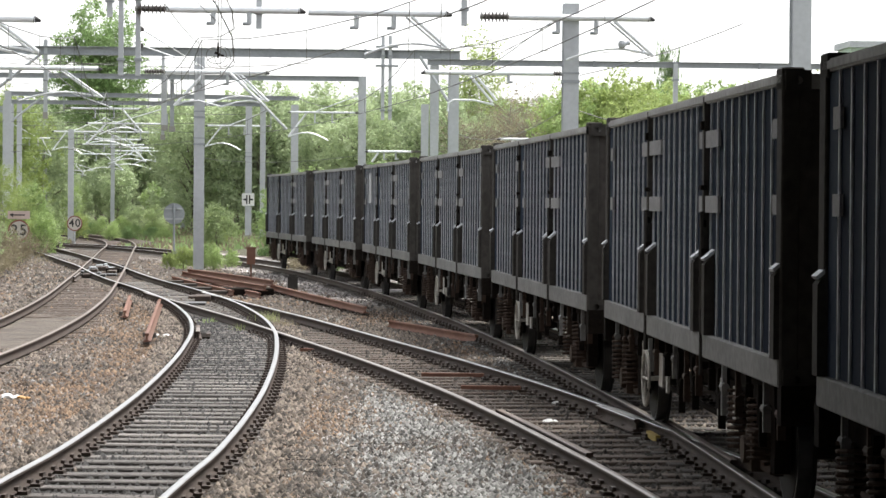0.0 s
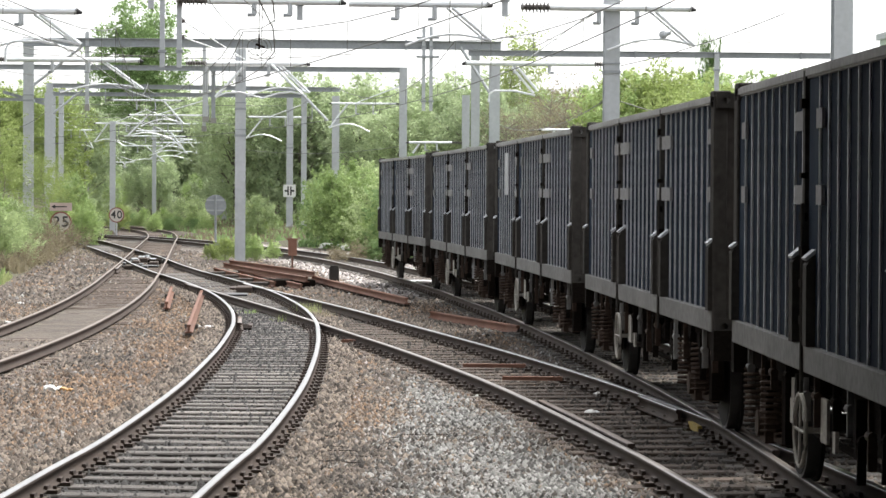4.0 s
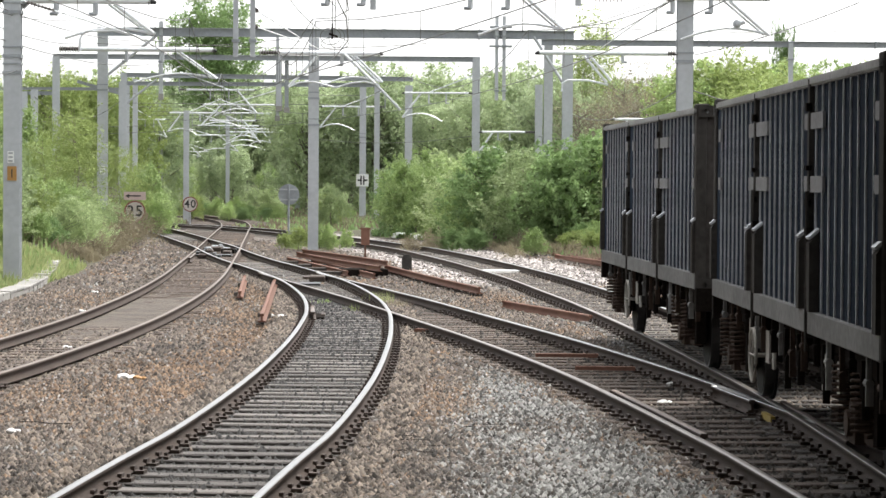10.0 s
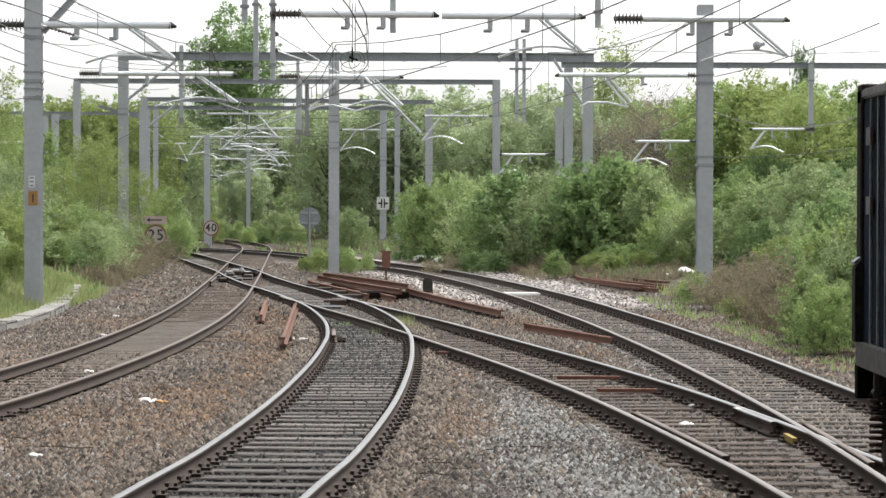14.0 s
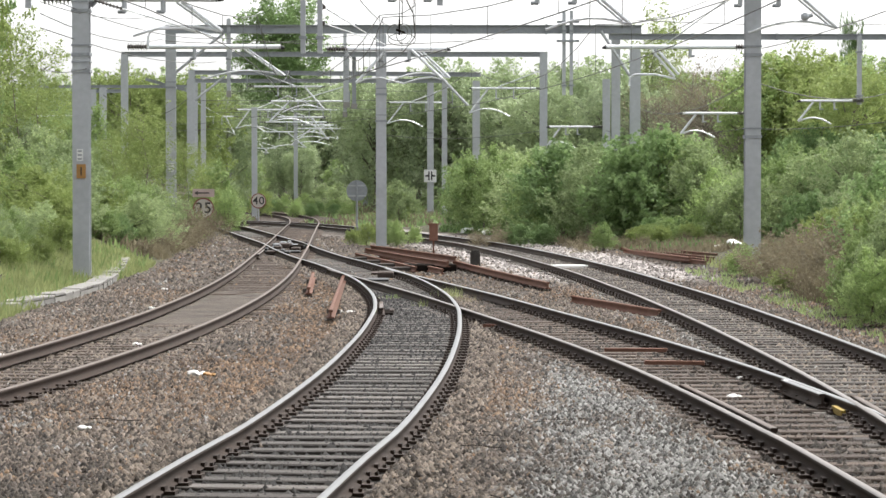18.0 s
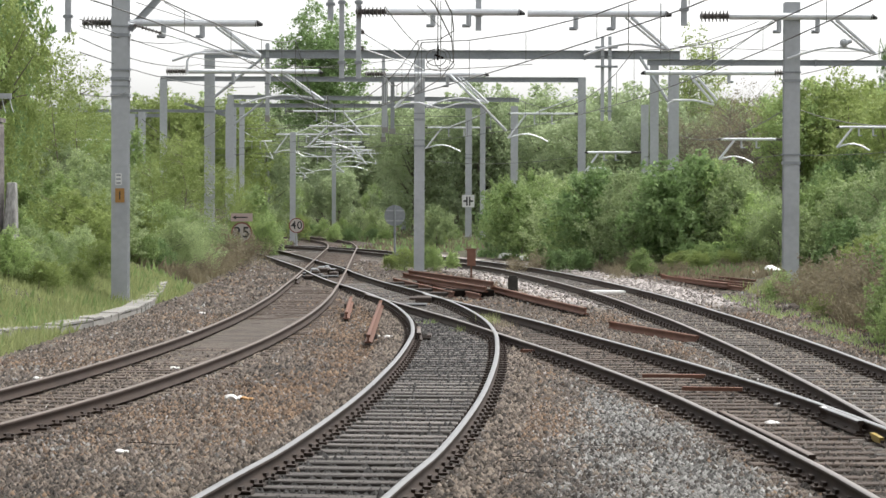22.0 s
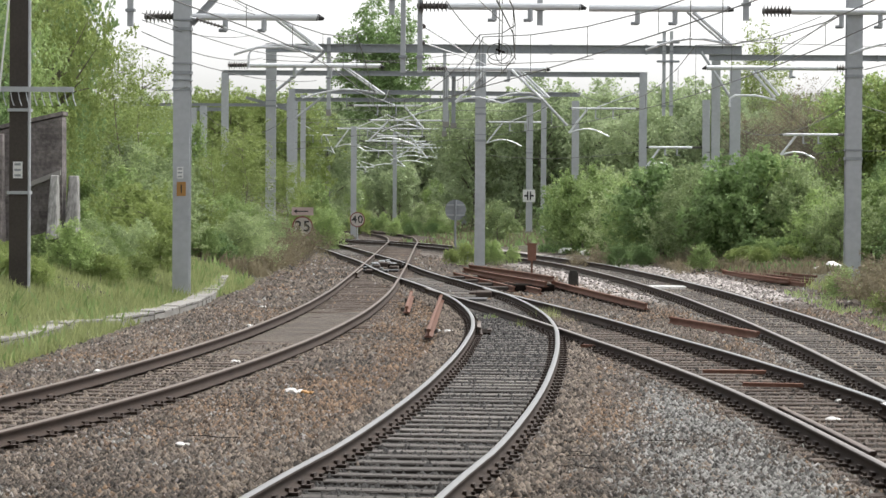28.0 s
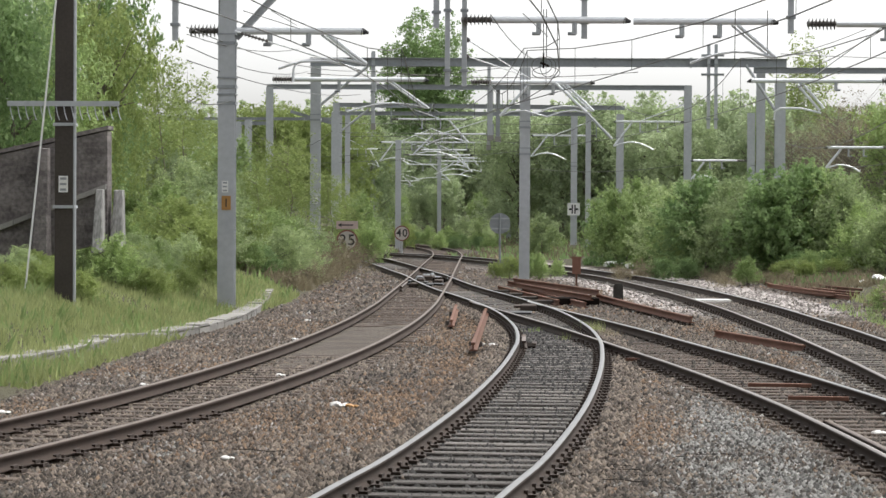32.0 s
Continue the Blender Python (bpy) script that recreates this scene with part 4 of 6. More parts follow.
        for ax, q in zip(AXLES, sets):
            rows = [(t, pose(ax, 0, 0.46) @ Matrix.Rotation((rear_of_train(0) - rear_of_train(t)) / 0.46, 4, "Y")) for t in spin]
            walk(q, rows + [(32, rows[-1][1])])


# ---------------------------------------------------------------- overhead line structures
def mast(x, y, z0, z1, w=0.4, label="grey painted steel overhead-line mast", material=None, face=0.0, bands=()):
    th = thing("overhead_mast", label, "mast", pose(x, y, z0, 0, 0, face), group="overhead-line masts")
    bm = bmesh.new()
    beam(bm, (0, 0, 0), (0, 0, z1 - z0), w, w, 0.03, up=(0, 1, 0))
    part("column", bm, material or M_STEELG, th)
    bm = bmesh.new()
    box(bm, -w * 0.75, w * 0.75, -w * 0.75, w * 0.75, -0.2, 0.06)
    part("base", bm, M_CONC, th)
    for b in bands:
        bm = bmesh.new()
        box(bm, -w * 0.56, w * 0.56, -w * 0.56, w * 0.56, b - z0 - 0.04, b - z0 + 0.04)
        box(bm, -w * 0.56, w * 0.56, -w * 0.56, w * 0.56, b - z0 + 0.2, b - z0 + 0.24)
        part("band", bm, M_STEELD, th, "dark clamping band")
    return th


def sticker(x, y, z, w, h, m=None, rows=2, name="number_plate_panel"):
    """A small enamel plate with unreadable bars, on a mast's face."""
    th = thing(name, "small white enamel plate with dark bars on a mast", "plate", pose(x, y, z))
    bm = bmesh.new()
    box(bm, -w / 2, w / 2, -0.02, 0, -h / 2, h / 2)
    part("plate", bm, m or M_WHITE, th)
    for k in range(rows):
        bm = bmesh.new()
        z0 = h / 2 - (k + 0.5) * h / rows
        box(bm, -w * 0.34, w * 0.34, -0.024, -0.02, z0 - h / rows * 0.2, z0 + h / rows * 0.2)
        part("bar", bm, M_STEELD, th)


def portal(a, b, w, h, name="overhead_portal", label="grey steel portal beam across the tracks", material=None, joints=4):
    th = thing(name, label, "portal beam", group="portal beams")
    bm = bmesh.new()
    beam(bm, a, b, w, h, 0.03)
    part("beam", bm, material or M_STEELD, th)
    a, b = Vector(a), Vector(b)
    for k in range(1, joints):
        c = a.lerp(b, k / joints)
        bm = bmesh.new()
        box(bm, c.x - 0.03, c.x + 0.03, c.y - w * 0.6, c.y + w * 0.6, c.z - h * 0.6, c.z + h * 0.6)
        part("joint_plate", bm, M_STEELD, th)
    return th


def drop_tube(x, y, z0, z1, w=0.13):
    th = thing("drop_tube", "vertical grey steel drop tube hanging from a portal", "drop tube", pose(x, y, z0), group="drop tubes")
    bm = bmesh.new()
    box(bm, -w / 2, w / 2, -w / 2, w / 2, 0, z1 - z0)
    part("tube", bm, M_STEELG, th)
    for z in (0.35, (z1 - z0) * 0.75):
        bm = bmesh.new()
        box(bm, -w * 0.8, w * 0.8, -w * 0.8, w * 0.8, z, z + 0.07)
        part("clamp", bm, M_STEELD, th)


def insulator(bm, a, b, r):
    a, b = Vector(a), Vector(b)
    n = 8
    d = b - a
    m = Matrix.Translation(a) @ d.to_track_quat("Z", "Y").to_matrix().to_4x4()
    prof = [(0.0, 0.35)]
    for k in range(n):
        prof += [((k + 0.3) / n, 0.4), ((k + 0.4) / n, 1.0), ((k + 0.75) / n, 0.45)]
    prof.append((1.0, 0.35))
    rings = [[bm.verts.new(m @ Vector((r * q * math.cos(0.6283 * i), r * q * math.sin(0.6283 * i), u * d.length))) for i in range(10)] for u, q in prof]
    for p, q in zip(rings, rings[1:]):
        for i in range(10):
            bm.faces.new((p[i], p[(i + 1) % 10], q[(i + 1) % 10], q[i]))
    bm.faces.new(rings[0][::-1])
    bm.faces.new(rings[-1])


def cantilever(x0, x1, y, z, r=0.045, ins="l", strut=1, k=1.0, il=0.75, hang=0.0):
    """A bright horizontal tube with an insulator at one end (l or r), a sloping strut and a curved steady arm below."""
    th = thing("cantilever", "bright aluminium overhead cantilever tube with insulator and arm", "cantilever", group="cantilevers")
    bm = bmesh.new()
    rod(bm, (x0, y, z), (x1, y, z), r, 10)
    part("tube", bm, M_TUBE, th)
    if ins:
        e = x0 if ins == "l" else x1
        d = -1 if ins == "l" else 1
        bm = bmesh.new()
        insulator(bm, (e, y, z), (e + d * il, y, z), r * 1.9)
        part("insulator", bm, M_INSUL, th, "brown ribbed insulator")
    far, near = (x0, x1) if ins == "r" else (x1, x0)
    s = 1 if far > near else -1
    L = abs(x1 - x0)
    if strut:
        bm = bmesh.new()
        rod(bm, (far - s * L * 0.25, y, z - r), (far + s * L * 0.03, y, z - 0.8 * k), r * (0.95 if il < 0.6 else 0.52), 8)
        part("strut", bm, M_TUBE, th)
        if il > 0.6:
            bm = bmesh.new()
            rod(bm, (far - s * (L * 0.25 + 0.14), y + 0.05, z - r), (far + s * (L * 0.03 - 0.12), y + 0.05, z - 0.8 * k), r * 0.36, 8)
            part("twin_strut", bm, M_TUBE, th)
        bm = bmesh.new()
        p = [(far + s * L * 0.03 - s * u * L * 0.62, y, z - 0.8 * k + 0.2 * k * math.sin(u * 3.1) - 0.12 * k * u) for u in np.linspace(0, 1, 7)]
        tube(bm, p, r * (0.7 if il < 0.6 else 0.36), 6)
        part("steady_arm", bm, M_TUBE, th)
    if hang:
        bm = bmesh.new()
        rod(bm, (near + s * L * 0.6, y, z + r), (near - s * 0.35, y, z + 0.95), r * 0.55, 8)
        part("brace", bm, M_TUBE, th)
        bm = bmesh.new()
        e2 = near - s * (il if ins else 0)
        rod(bm, (e2, y, z - 0.15), (e2, y, hang), 0.035, 6)
        part("hanger", bm, M_STEELD, th, "grey steel hanger")
    bm = bmesh.new()
    rod(bm, (far - s * 0.03, y, z), (far + s * 0.14, y, z - r * 0.5), r * 1.06, 10, r * 0.35)
    part("end_cap", bm, M_BLACK, th, "black end cap")
    for u in (0.35, 0.62):
        bm = bmesh.new()
        q = near + (far - near) * u
        tube(bm, [(q, y, z - r * 0.6), (q, y, z - 0.34 * k)], r * 0.75, 8)
        part("clip", bm, M_STEELG, th, "grey funnel clip")
        bm = bmesh.new()
        rod(bm, (q - s * 0.16, y, z - 0.33 * k), (q + s * 0.03, y, z - 0.33 * k), r * 0.5, 8)
        part("pin", bm, M_STEELD, th)
    return th


# nearest portal: posts, beam with haunches, drop tubes and tubes on insulators
mast(-8.12, 66, ground_z(-8.12, 66), 8.1, 0.40, bands=(5.30, 4.9, 6.35), face=0)
mast(8.62, 71, -0.05, 7.55, 0.40, label="grey painted steel overhead-line mast beside the goods line", bands=(5.52, 3.4))
mast(13.64, 66, 0, 8.4, 0.46)
mast(-1.40, 100, -0.2, 7.56, 0.38, label="grey steel overhead-line mast between the tracks", bands=(5.37, 4.4))
portal((-9.85, 66.4, 7.84), (14.51, 66.4, 7.95), 0.25, 0.34, joints=7)
th = thing("haunch_brace", "sloping grey steel brace from mast to portal", "brace")
bm = bmesh.new()
beam(bm, (-7.95, 66.3, 6.5), (-6.79, 66.3, 7.75), 0.16, 0.16, 0.02)
part("brace", bm, M_STEELG, th)
for u, v in ((90, 28), (557, 5), (820, 23), (1185, 13)):
    drop_tube(((u - 784) * 66 / 4850), 66.4, (2.36 + (328 - v) * 66 / 4850), 7.75, 0.14)
for u in (577, 607):
    drop_tube(((u - 784) * 66 / 4850), 66.4, 5.35, 7.75, 0.12)
cantilever(-8.33, -4.86, 66.25, 6.67, 0.088, "l", 1, 1.0)
cantilever(-1.73, 1.47, 66.25, 6.95, 0.085, "l", 0)
cantilever(1.67, 5.01, 66.25, 6.92, 0.085, None, 1, 1.1)
cantilever(6.97, 10.65, 70.7, 7.17, 0.088, "l", 1, 1.2)
# second row
mast(-10.14, 112, 0.4, 8.27, 0.40, bands=(6.01,))
mast(8.48, 108, 0.1, 7.48, 0.40)
mast(8.94, 125, 0.1, 8.65, 0.38)
mast(9.19, 135, 0.1, 7.18, 0.36)
portal((-10.18, 110, 8.28), (8.89, 110, 8.28), 0.3, 0.34, joints=5)
portal((8.54, 124, 8.70), (31.35, 124, 8.70), 0.25, 0.26, joints=6)
cantilever(-9.84, -5.03, 99.5, 7.08, 0.085, "l", 1, 1.3)
cantilever(-2.62, 0.99, 99.5, 7.00, 0.085, "l", 1, 1.3)
cantilever(6.76, 11.46, 99.5, 7.08, 0.085, "r", 0)
for u in (1041, 1054):
    drop_tube(((u - 784) * 109 / 4850), 109.8, 5.64, 9.01, 0.13)
th = thing("beam_bracket", "dark steel bracket holding twin drop tubes", "bracket")
bm = bmesh.new()
for v in (52, 86):
    box(bm, 5.48, 6.38, 109.6, 109.84, (2.36 + (328 - v) * 109 / 4850) - 0.04, (2.36 + (328 - v) * 109 / 4850) + 0.04)
part("bracket", bm, M_STEELD, th)
# third and fourth rows
mast(6.23, 138, 0.1, 8.62, 0.38)
mast(-14.82, 138, 0.6, 8.51, 0.34)
portal((-14.97, 138, 8.53), (6.43, 138, 8.53), 0.25, 0.25, joints=4)
mast(3.09, 150, 0.3, 7.62, 0.40)
mast(-12.43, 150, 0.3, 8.17, 0.34)
portal((-12.62, 150, 8.08), (3.34, 150, 7.96), 0.22, 0.24, joints=3)
portal((-12.79, 152, 7.69), (1.44, 152, 7.69), 0.2, 0.22, joints=3)
mast(-12.72, 152, 0.3, 7.75, 0.3)
mast(1.38, 152, 0.3, 7.75, 0.3)
mast(0.63, 160, 0.3, 7.90, 0.38, bands=(4.93,))
mast(-9.69, 161, -0.1, 6.44, 0.32)
mast(-3.76, 190, 0.3, 7.06, 0.34)
mast(-9.71, 215, 0.3, 7.37, 0.3)
mast(-13.90, 200, 0.3, 13.82, 0.3)
mast(0.00, 200, 0.3, 8.46, 0.32)
mast(5.98, 180, 0.3, 7.11, 0.34)
mast(-17.29, 150, 0.8, 7.25, 0.36)
mast(-13.39, 170, 0.3, 8.60, 0.3)
mast(-3.67, 138, 6.06, 8.73, 0.22, label="grey steel drop post below a portal beam")
mast(14.60, 120, 0.1, 5.77, 0.24)
drop_tube(19.86, 123.85, 5.64, 8.75, 0.2)
mast(-27.24, 185, 0.5, 8.54, 0.3)
mast(-15.11, 185, 0.5, 9.00, 0.3)
mast(-18.05, 152, 0.8, 7.19, 0.3)
portal((-27.62, 185, 8.46), (-15.03, 185, 8.46), 0.2, 0.2, joints=5)
portal((-18.46, 185, 8.96), (-15.03, 185, 8.01), 0.2, 0.2, joints=5)
portal((-18.15, 152, 7.12), (-16.42, 152, 7.12), 0.2, 0.2, joints=2)
mast(-7.64, 110, 5.76, 8.71, 0.13, label="grey steel drop post below a portal beam")
mast(-3.76, 138.3, 5.58, 9.70, 0.16, label="grey steel drop post below a portal beam")
mast(-3.30, 138.3, 6.00, 8.73, 0.2, label="dark steel drop post below a portal beam", material=M_STEELD)
for x0, z0, x1, z1, y in ((-10.14, 6.47, -7.94, 8.27, 112), (8.48, 6.32, 7.26, 8.2, 109.9), (-12.19, 6.63, -10.64, 7.87, 150)):
    th = thing("knee_brace", "sloping grey steel knee brace of a portal", "brace", group="knee braces")
    bm = bmesh.new()
    rod(bm, (x0, y, z0), (x1, y, z1), 0.06, 8)
    part("brace", bm, M_STEELG, th)
# head spans far down the line, with short arms hung below them
SPANS = [(150, 376, 892, 7.95), (138, 258, 1010, 8.45), (161, 382, 803, 7.4), (180, 402, 945, 7.15), (190, 402, 688, 7.1), (200, 447, 784, 7.3), (215, 402, 688, 7.2), (232, 447, 784, 7.3)]
for d, u0, u1, z in SPANS[2:]:
    th = thing("head_span", "thin steel head-span wires between far masts", "wire", group="head spans")
    for dz in (0.0, 0.55):
        bm = bmesh.new()
        rod(bm, ((u0 - 784) * d / 4850, d, z - dz), ((u1 - 784) * d / 4850, d, z - dz), 0.015, 5)
        part("wire", bm, M_WIRE, th)
FAR_ARMS = [(492, 612, 168, 0, "l"), (521, 648, 194, 2, "r"), (462, 545, 209, 3, "r"), (557, 648, 209, 3, "l"), (400, 456, 221, 4, "l"), (391, 437, 231, 5, "l"),
            (533, 614, 222, 4, "l"), (512, 620, 231, 5, "l"), (562, 680, 242, 6, "r"), (464, 580, 248, 6, "l"), (427, 515, 260, 7, "l"), (480, 572, 277, 7, "l"),
            (693, 775, 210, 3, "r"), (700, 780, 262, 5, "r"), (730, 830, 196, 2, "r"), (411, 429, 273, 7, "l"), (876, 990, 171, 1, "r"), (830, 925, 248, 3, "r"),
            (575, 640, 236, 7, "l")]
for u0, u1, v, n, e in FAR_ARMS:
    d, zt = SPANS[n][0], SPANS[n][3]
    cantilever((u0 - 784) * d / 4850, (u1 - 784) * d / 4850, d, 2.36 + (328 - v) * d / 4850, 0.052, e, 1, 1.55, 0.4, zt)
# arms fixed to single masts
for u0, u1, v, d, e in ((1013, 1108, 239, 135, "r"), (1248, 1366, 215, 120, "r"), (1457, 1570, 193, 123.7, "r"), (108, 221, 220, 150, "r")):
    cantilever((u0 - 784) * d / 4850, (u1 - 784) * d / 4850 - 0.5, d, 2.36 + (328 - v) * d / 4850, 0.058, e, 1, 1.15, 0.5)


# ---------------------------------------------------------------- wires
def wire(pts, r=0.011):
    bm = bmesh.new()
    tube(bm, pts, r, 5)
    return bm


def overhead(line, ys, lo, hi, name):
    th = thing(name, "overhead contact wire and catenary with droppers", "overhead wire", group="overhead wires")
    con, cat = [], []
    for a, b in zip(ys, ys[1:]):
        for u in np.linspace(0, 1, 8, endpoint=False):
            y = a + (b - a) * u
            c = line.at(line.s_of_y(y))
            con.append((c[0], y, lo))
            zc = hi - (hi - lo - 0.35) * 4 * u * (1 - u)
            cat.append((c[0], y, zc))
            drop = bmesh.new()
            rod(drop, (c[0], y, lo), (c[0], y, zc), 0.006, 4)
            part("dropper", drop, M_WIRE, th)
    part("contact_wire", wire(con), M_WIRE, th)
    part("catenary", wire(cat), M_WIRE, th)


overhead(NEAR, [8, 66, 99], 5.0, 6.25, "overhead_wire")
overhead(LEFT, [20, 66, 100, 140, 185], 5.0, 6.25, "overhead_wire")
overhead(BRANCH, [8, 66, 75], 5.0, 6.2, "overhead_wire")
overhead(TRAIN, [10, 70, 100, 138, 170], 5.0, 6.25, "overhead_wire")
SPAN_WIRES = [
    ((-8.28, 60, 6.34), (-7.77, 105, 7.67), 0.012, 0.3),
    ((-8.28, 60, 6.19), (-7.74, 80, 7.04), 0.01, 0.2),
    ((-8.28, 60, 5.93), (-9.36, 100, 7.38), 0.012, 0.3),
    ((-8.28, 60, 5.62), (-8.29, 112, 7.06), 0.012, 0.3),
    ((-8.55, 62, 4.81), (-7.95, 66, 4.99), 0.01, 0.1),
    ((-7.27, 62, 6.85), (-6.38, 66, 6.71), 0.01, 0),
    ((-6.63, 62, 6.85), (-6.44, 66, 6.79), 0.01, 0),
    ((-1.6, 60, 6.63), (-0.95, 98, 7.72), 0.012, 0.2),
    ((-0.9, 60, 6.66), (-0.39, 66, 6.54), 0.01, 0),
    ((-0.49, 66.2, 7.21), (-0.49, 66.2, 6.07), 0.012, 0),
    ((-0.42, 66.2, 7.21), (-0.42, 66.2, 6.07), 0.012, 0),
    ((-7.99, 105, 7.7), (2.84, 105, 7.65), 0.014, 0.25),
    ((-9.74, 104, 7.52), (-2.34, 104, 7.75), 0.012, 0.2),
    ((8.16, 100, 7.22), (8.36, 71, 7.15), 0.014, 0.1),
    ((6.88, 90, 7.4), (8.21, 75, 7.33), 0.01, 0.1),
    ((7.86, 100, 8.08), (22.98, 124, 9.35), 0.014, 0.15),
    ((9, 72, 5.74), (11.12, 60, 6.36), 0.012, 0.1),
    ((8.92, 72, 4.82), (16.68, 90, 5.62), 0.014, 0.55),
    ((8.87, 130, 4.54), (13.06, 110, 4.3), 0.013, 0.2),
    ((13.06, 110, 4.3), (16.68, 90, 4.35), 0.013, 0.15),
    ((8.91, 112, 5.21), (8.52, 72, 4.79), 0.013, 0.5),
    ((4.1, 66, 7.17), (4.11, 66.3, 5.99), 0.012, 0),
    ((4.87, 66, 7.17), (4.89, 66.3, 5.96), 0.012, 0),
    ((-2.28, 160, 4.85), (5.66, 130, 4.54), 0.012, 0.3),
    ((-12.68, 110, 5.66), (-9.44, 112, 5.56), 0.012, 0.8),
]
for a, b, rad, sag in SPAN_WIRES:
    a, b = Vector(a), Vector(b)
    th = thing("span_wire", "thin dark overhead span wire", "wire", group="span wires")
    part("wire", wire([a.lerp(b, k / 8) - Vector((0, 0, sag * 4 * (k / 8) * (1 - k / 8))) for k in range(9)] if sag else [a, b], rad), M_WIRE, th)
# heavier tie wires, each with an insulator near its upper end
for a, b in (((-2.49, 66.4, 6.57), (-1.23, 98, 7.08)), ((-2.49, 66.4, 6.13), (-1.39, 98, 7.16)), ((8.39, 71, 7.27), (9.05, 100, 7.26)), ((-7.96, 66, 6.65), (-4.86, 66, 5.71))):
    a, b = Vector(a), Vector(b)
    th = thing("tie_wire", "bright overhead tie with a brown insulator string", "wire", group="tie wires")
    part("tie", wire([a, b], 0.019), M_TUBE, th)
    bm = bmesh.new()
    insulator(bm, a.lerp(b, 0.05), a.lerp(b, 0.05) + (b - a).normalized() * 0.7, 0.06)
    part("insulator", bm, M_INSUL, th, "brown ribbed insulator")


def registration(label, pieces):
    """Struts and steady arms of one registration assembly: (name, radius, points)."""
    th = thing("registration_arm", label, "registration arm", group="registration arms")
    for name, rad, pts in pieces:
        bm = bmesh.new()
        tube(bm, pts, rad, 8)
        part(name, bm, M_STEELG if name == "stay" else M_TUBE, th)
    return th


registration("twin bright struts and double-humped steady arm at a mast", [
    ("strut", 0.055, [(-1.29, 99.4, 6.86), (-2.3, 99.4, 5.77)]),
    ("strut", 0.055, [(-0.29, 99.4, 6.96), (0.82, 99.4, 5.92)]),
    ("steady_arm", 0.032, [(-2.3, 99.4, 5.77), (-1.93, 99.4, 5.92), (-1.41, 99.4, 5.96), (-0.59, 99.4, 5.75), (-0.08, 99.4, 5.92), (0.43, 99.4, 5.98), (0.82, 99.4, 5.9)]),
    ("stay", 0.05, [(0.82, 99.4, 5.92), (1.76, 99.4, 4.95)])])
registration("twin bright struts with a bent registration tube", [
    ("strut", 0.05, [(8.42, 99.4, 6.94), (9.24, 99.4, 6)]),
    ("strut", 0.05, [(8.63, 99.4, 6.96), (9.39, 99.4, 6.08)]),
    ("bent_tube", 0.045, [(7.6, 99.4, 5.67), (7.62, 99.4, 5.96), (7.81, 99.4, 6.08), (8.53, 99.4, 6.08), (8.83, 99.4, 6.02), (9.28, 99.4, 5.92)])])
registration("bent bright registration tube below a cantilever", [
    ("bent_tube", 0.03, [(-6.54, 66.2, 5.44), (-6.54, 66.2, 5.74), (-6.48, 66.2, 5.87), (-6.35, 66.2, 5.93), (-5.72, 66.2, 5.94), (-5.04, 66.2, 5.79)])])
# clamp and looped jumpers where the tie wires meet
th = thing("jumper_clamp", "dark clamp with looped jumper wires at the crossing of ties", "clamp", pose(-0.46, 66.2, 5.85) @ Matrix.Scale(0.68, 4))
for k, (rx_, rz_, dx, dz) in enumerate(((0.36, 0.3, -0.1, 0.0), (0.28, 0.36, 0.12, -0.05), (0.5, 0.22, 0.05, -0.25))):
    bm = bmesh.new()
    tube(bm, [(dx + rx_ * math.cos(a), 0.05 * k, dz + rz_ * math.sin(a)) for a in np.linspace(0, 5.86, 15)], 0.014, 6, True)
    part("jumper", bm, M_WIRE, th)
bm = bmesh.new()
rod(bm, (-0.16, 0, 0.1), (0.16, 0, -0.02), 0.04, 8)
rod(bm, (-0.04, 0, -0.1), (-0.04, 0, 0.45), 0.03, 8)
part("clamp_body", bm, M_UNDER, th)
th = thing("line_weight", "small grey weight ball on a cantilever strut", "weight", pose(9.93, 70.7, 6.49))
bm = bmesh.new()
bmesh.ops.create_uvsphere(bm, u_segments=16, v_segments=10, radius=0.11)
rod(bm, (0.05, 0, 0), (0.2, 0, 0.05), 0.05, 8)
part("ball", bm, M_STEELG, th)
# ---------------------------------------------------------------- signs
def text_mesh(body, size, name="numeral"):
    cu = bpy.data.curves.new(name, "FONT")
    cu.body, cu.size, cu.align_x, cu.align_y, cu.extrude, cu.offset = body, size, "CENTER", "CENTER", 0.004, size * 0.012
    ob = bpy.data.objects.new(name, cu)
    scene.collection.objects.link(ob)
    me = bpy.data.meshes.new_from_object(ob.evaluated_get(bpy.context.evaluated_depsgraph_get()))
    bpy.data.objects.remove(ob)
    me.materials.clear()
    me.materials.append(M_BLACK)
    return me


def disc(bm, x, y0, y1, z, r_, seg=40):
    rod(bm, (x, y0, z), (x, y1, z), r_, seg)


def speed_sign(x, y, z, rad, digits, label, ring, foot):
    th = thing("speed_sign", label, "speed sign", pose(x, y, 0))
    bm = bmesh.new()
    disc(bm, 0, 0, 0.02, z, rad)
    part("rim", bm, ring, th)
    bm = bmesh.new()
    disc(bm, 0, -0.006, 0.0, z, rad * 0.86)
    part("face", bm, M_SIGN, th, "weathered off-white round face")
    for k, ch in enumerate(digits):
        ob = part("numeral", text_mesh(ch, rad * 1.42), None, th, "black numeral")
        ob.matrix_basis = pose((k - 0.5) * rad * 0.8, -0.012, z, 90, 0, 0)
    bm = bmesh.new()
    rod(bm, (0, 0.06, foot), (0, 0.06, z + rad * 0.6), 0.045, 10)
    part("post", bm, M_STEELG, th)
    return th


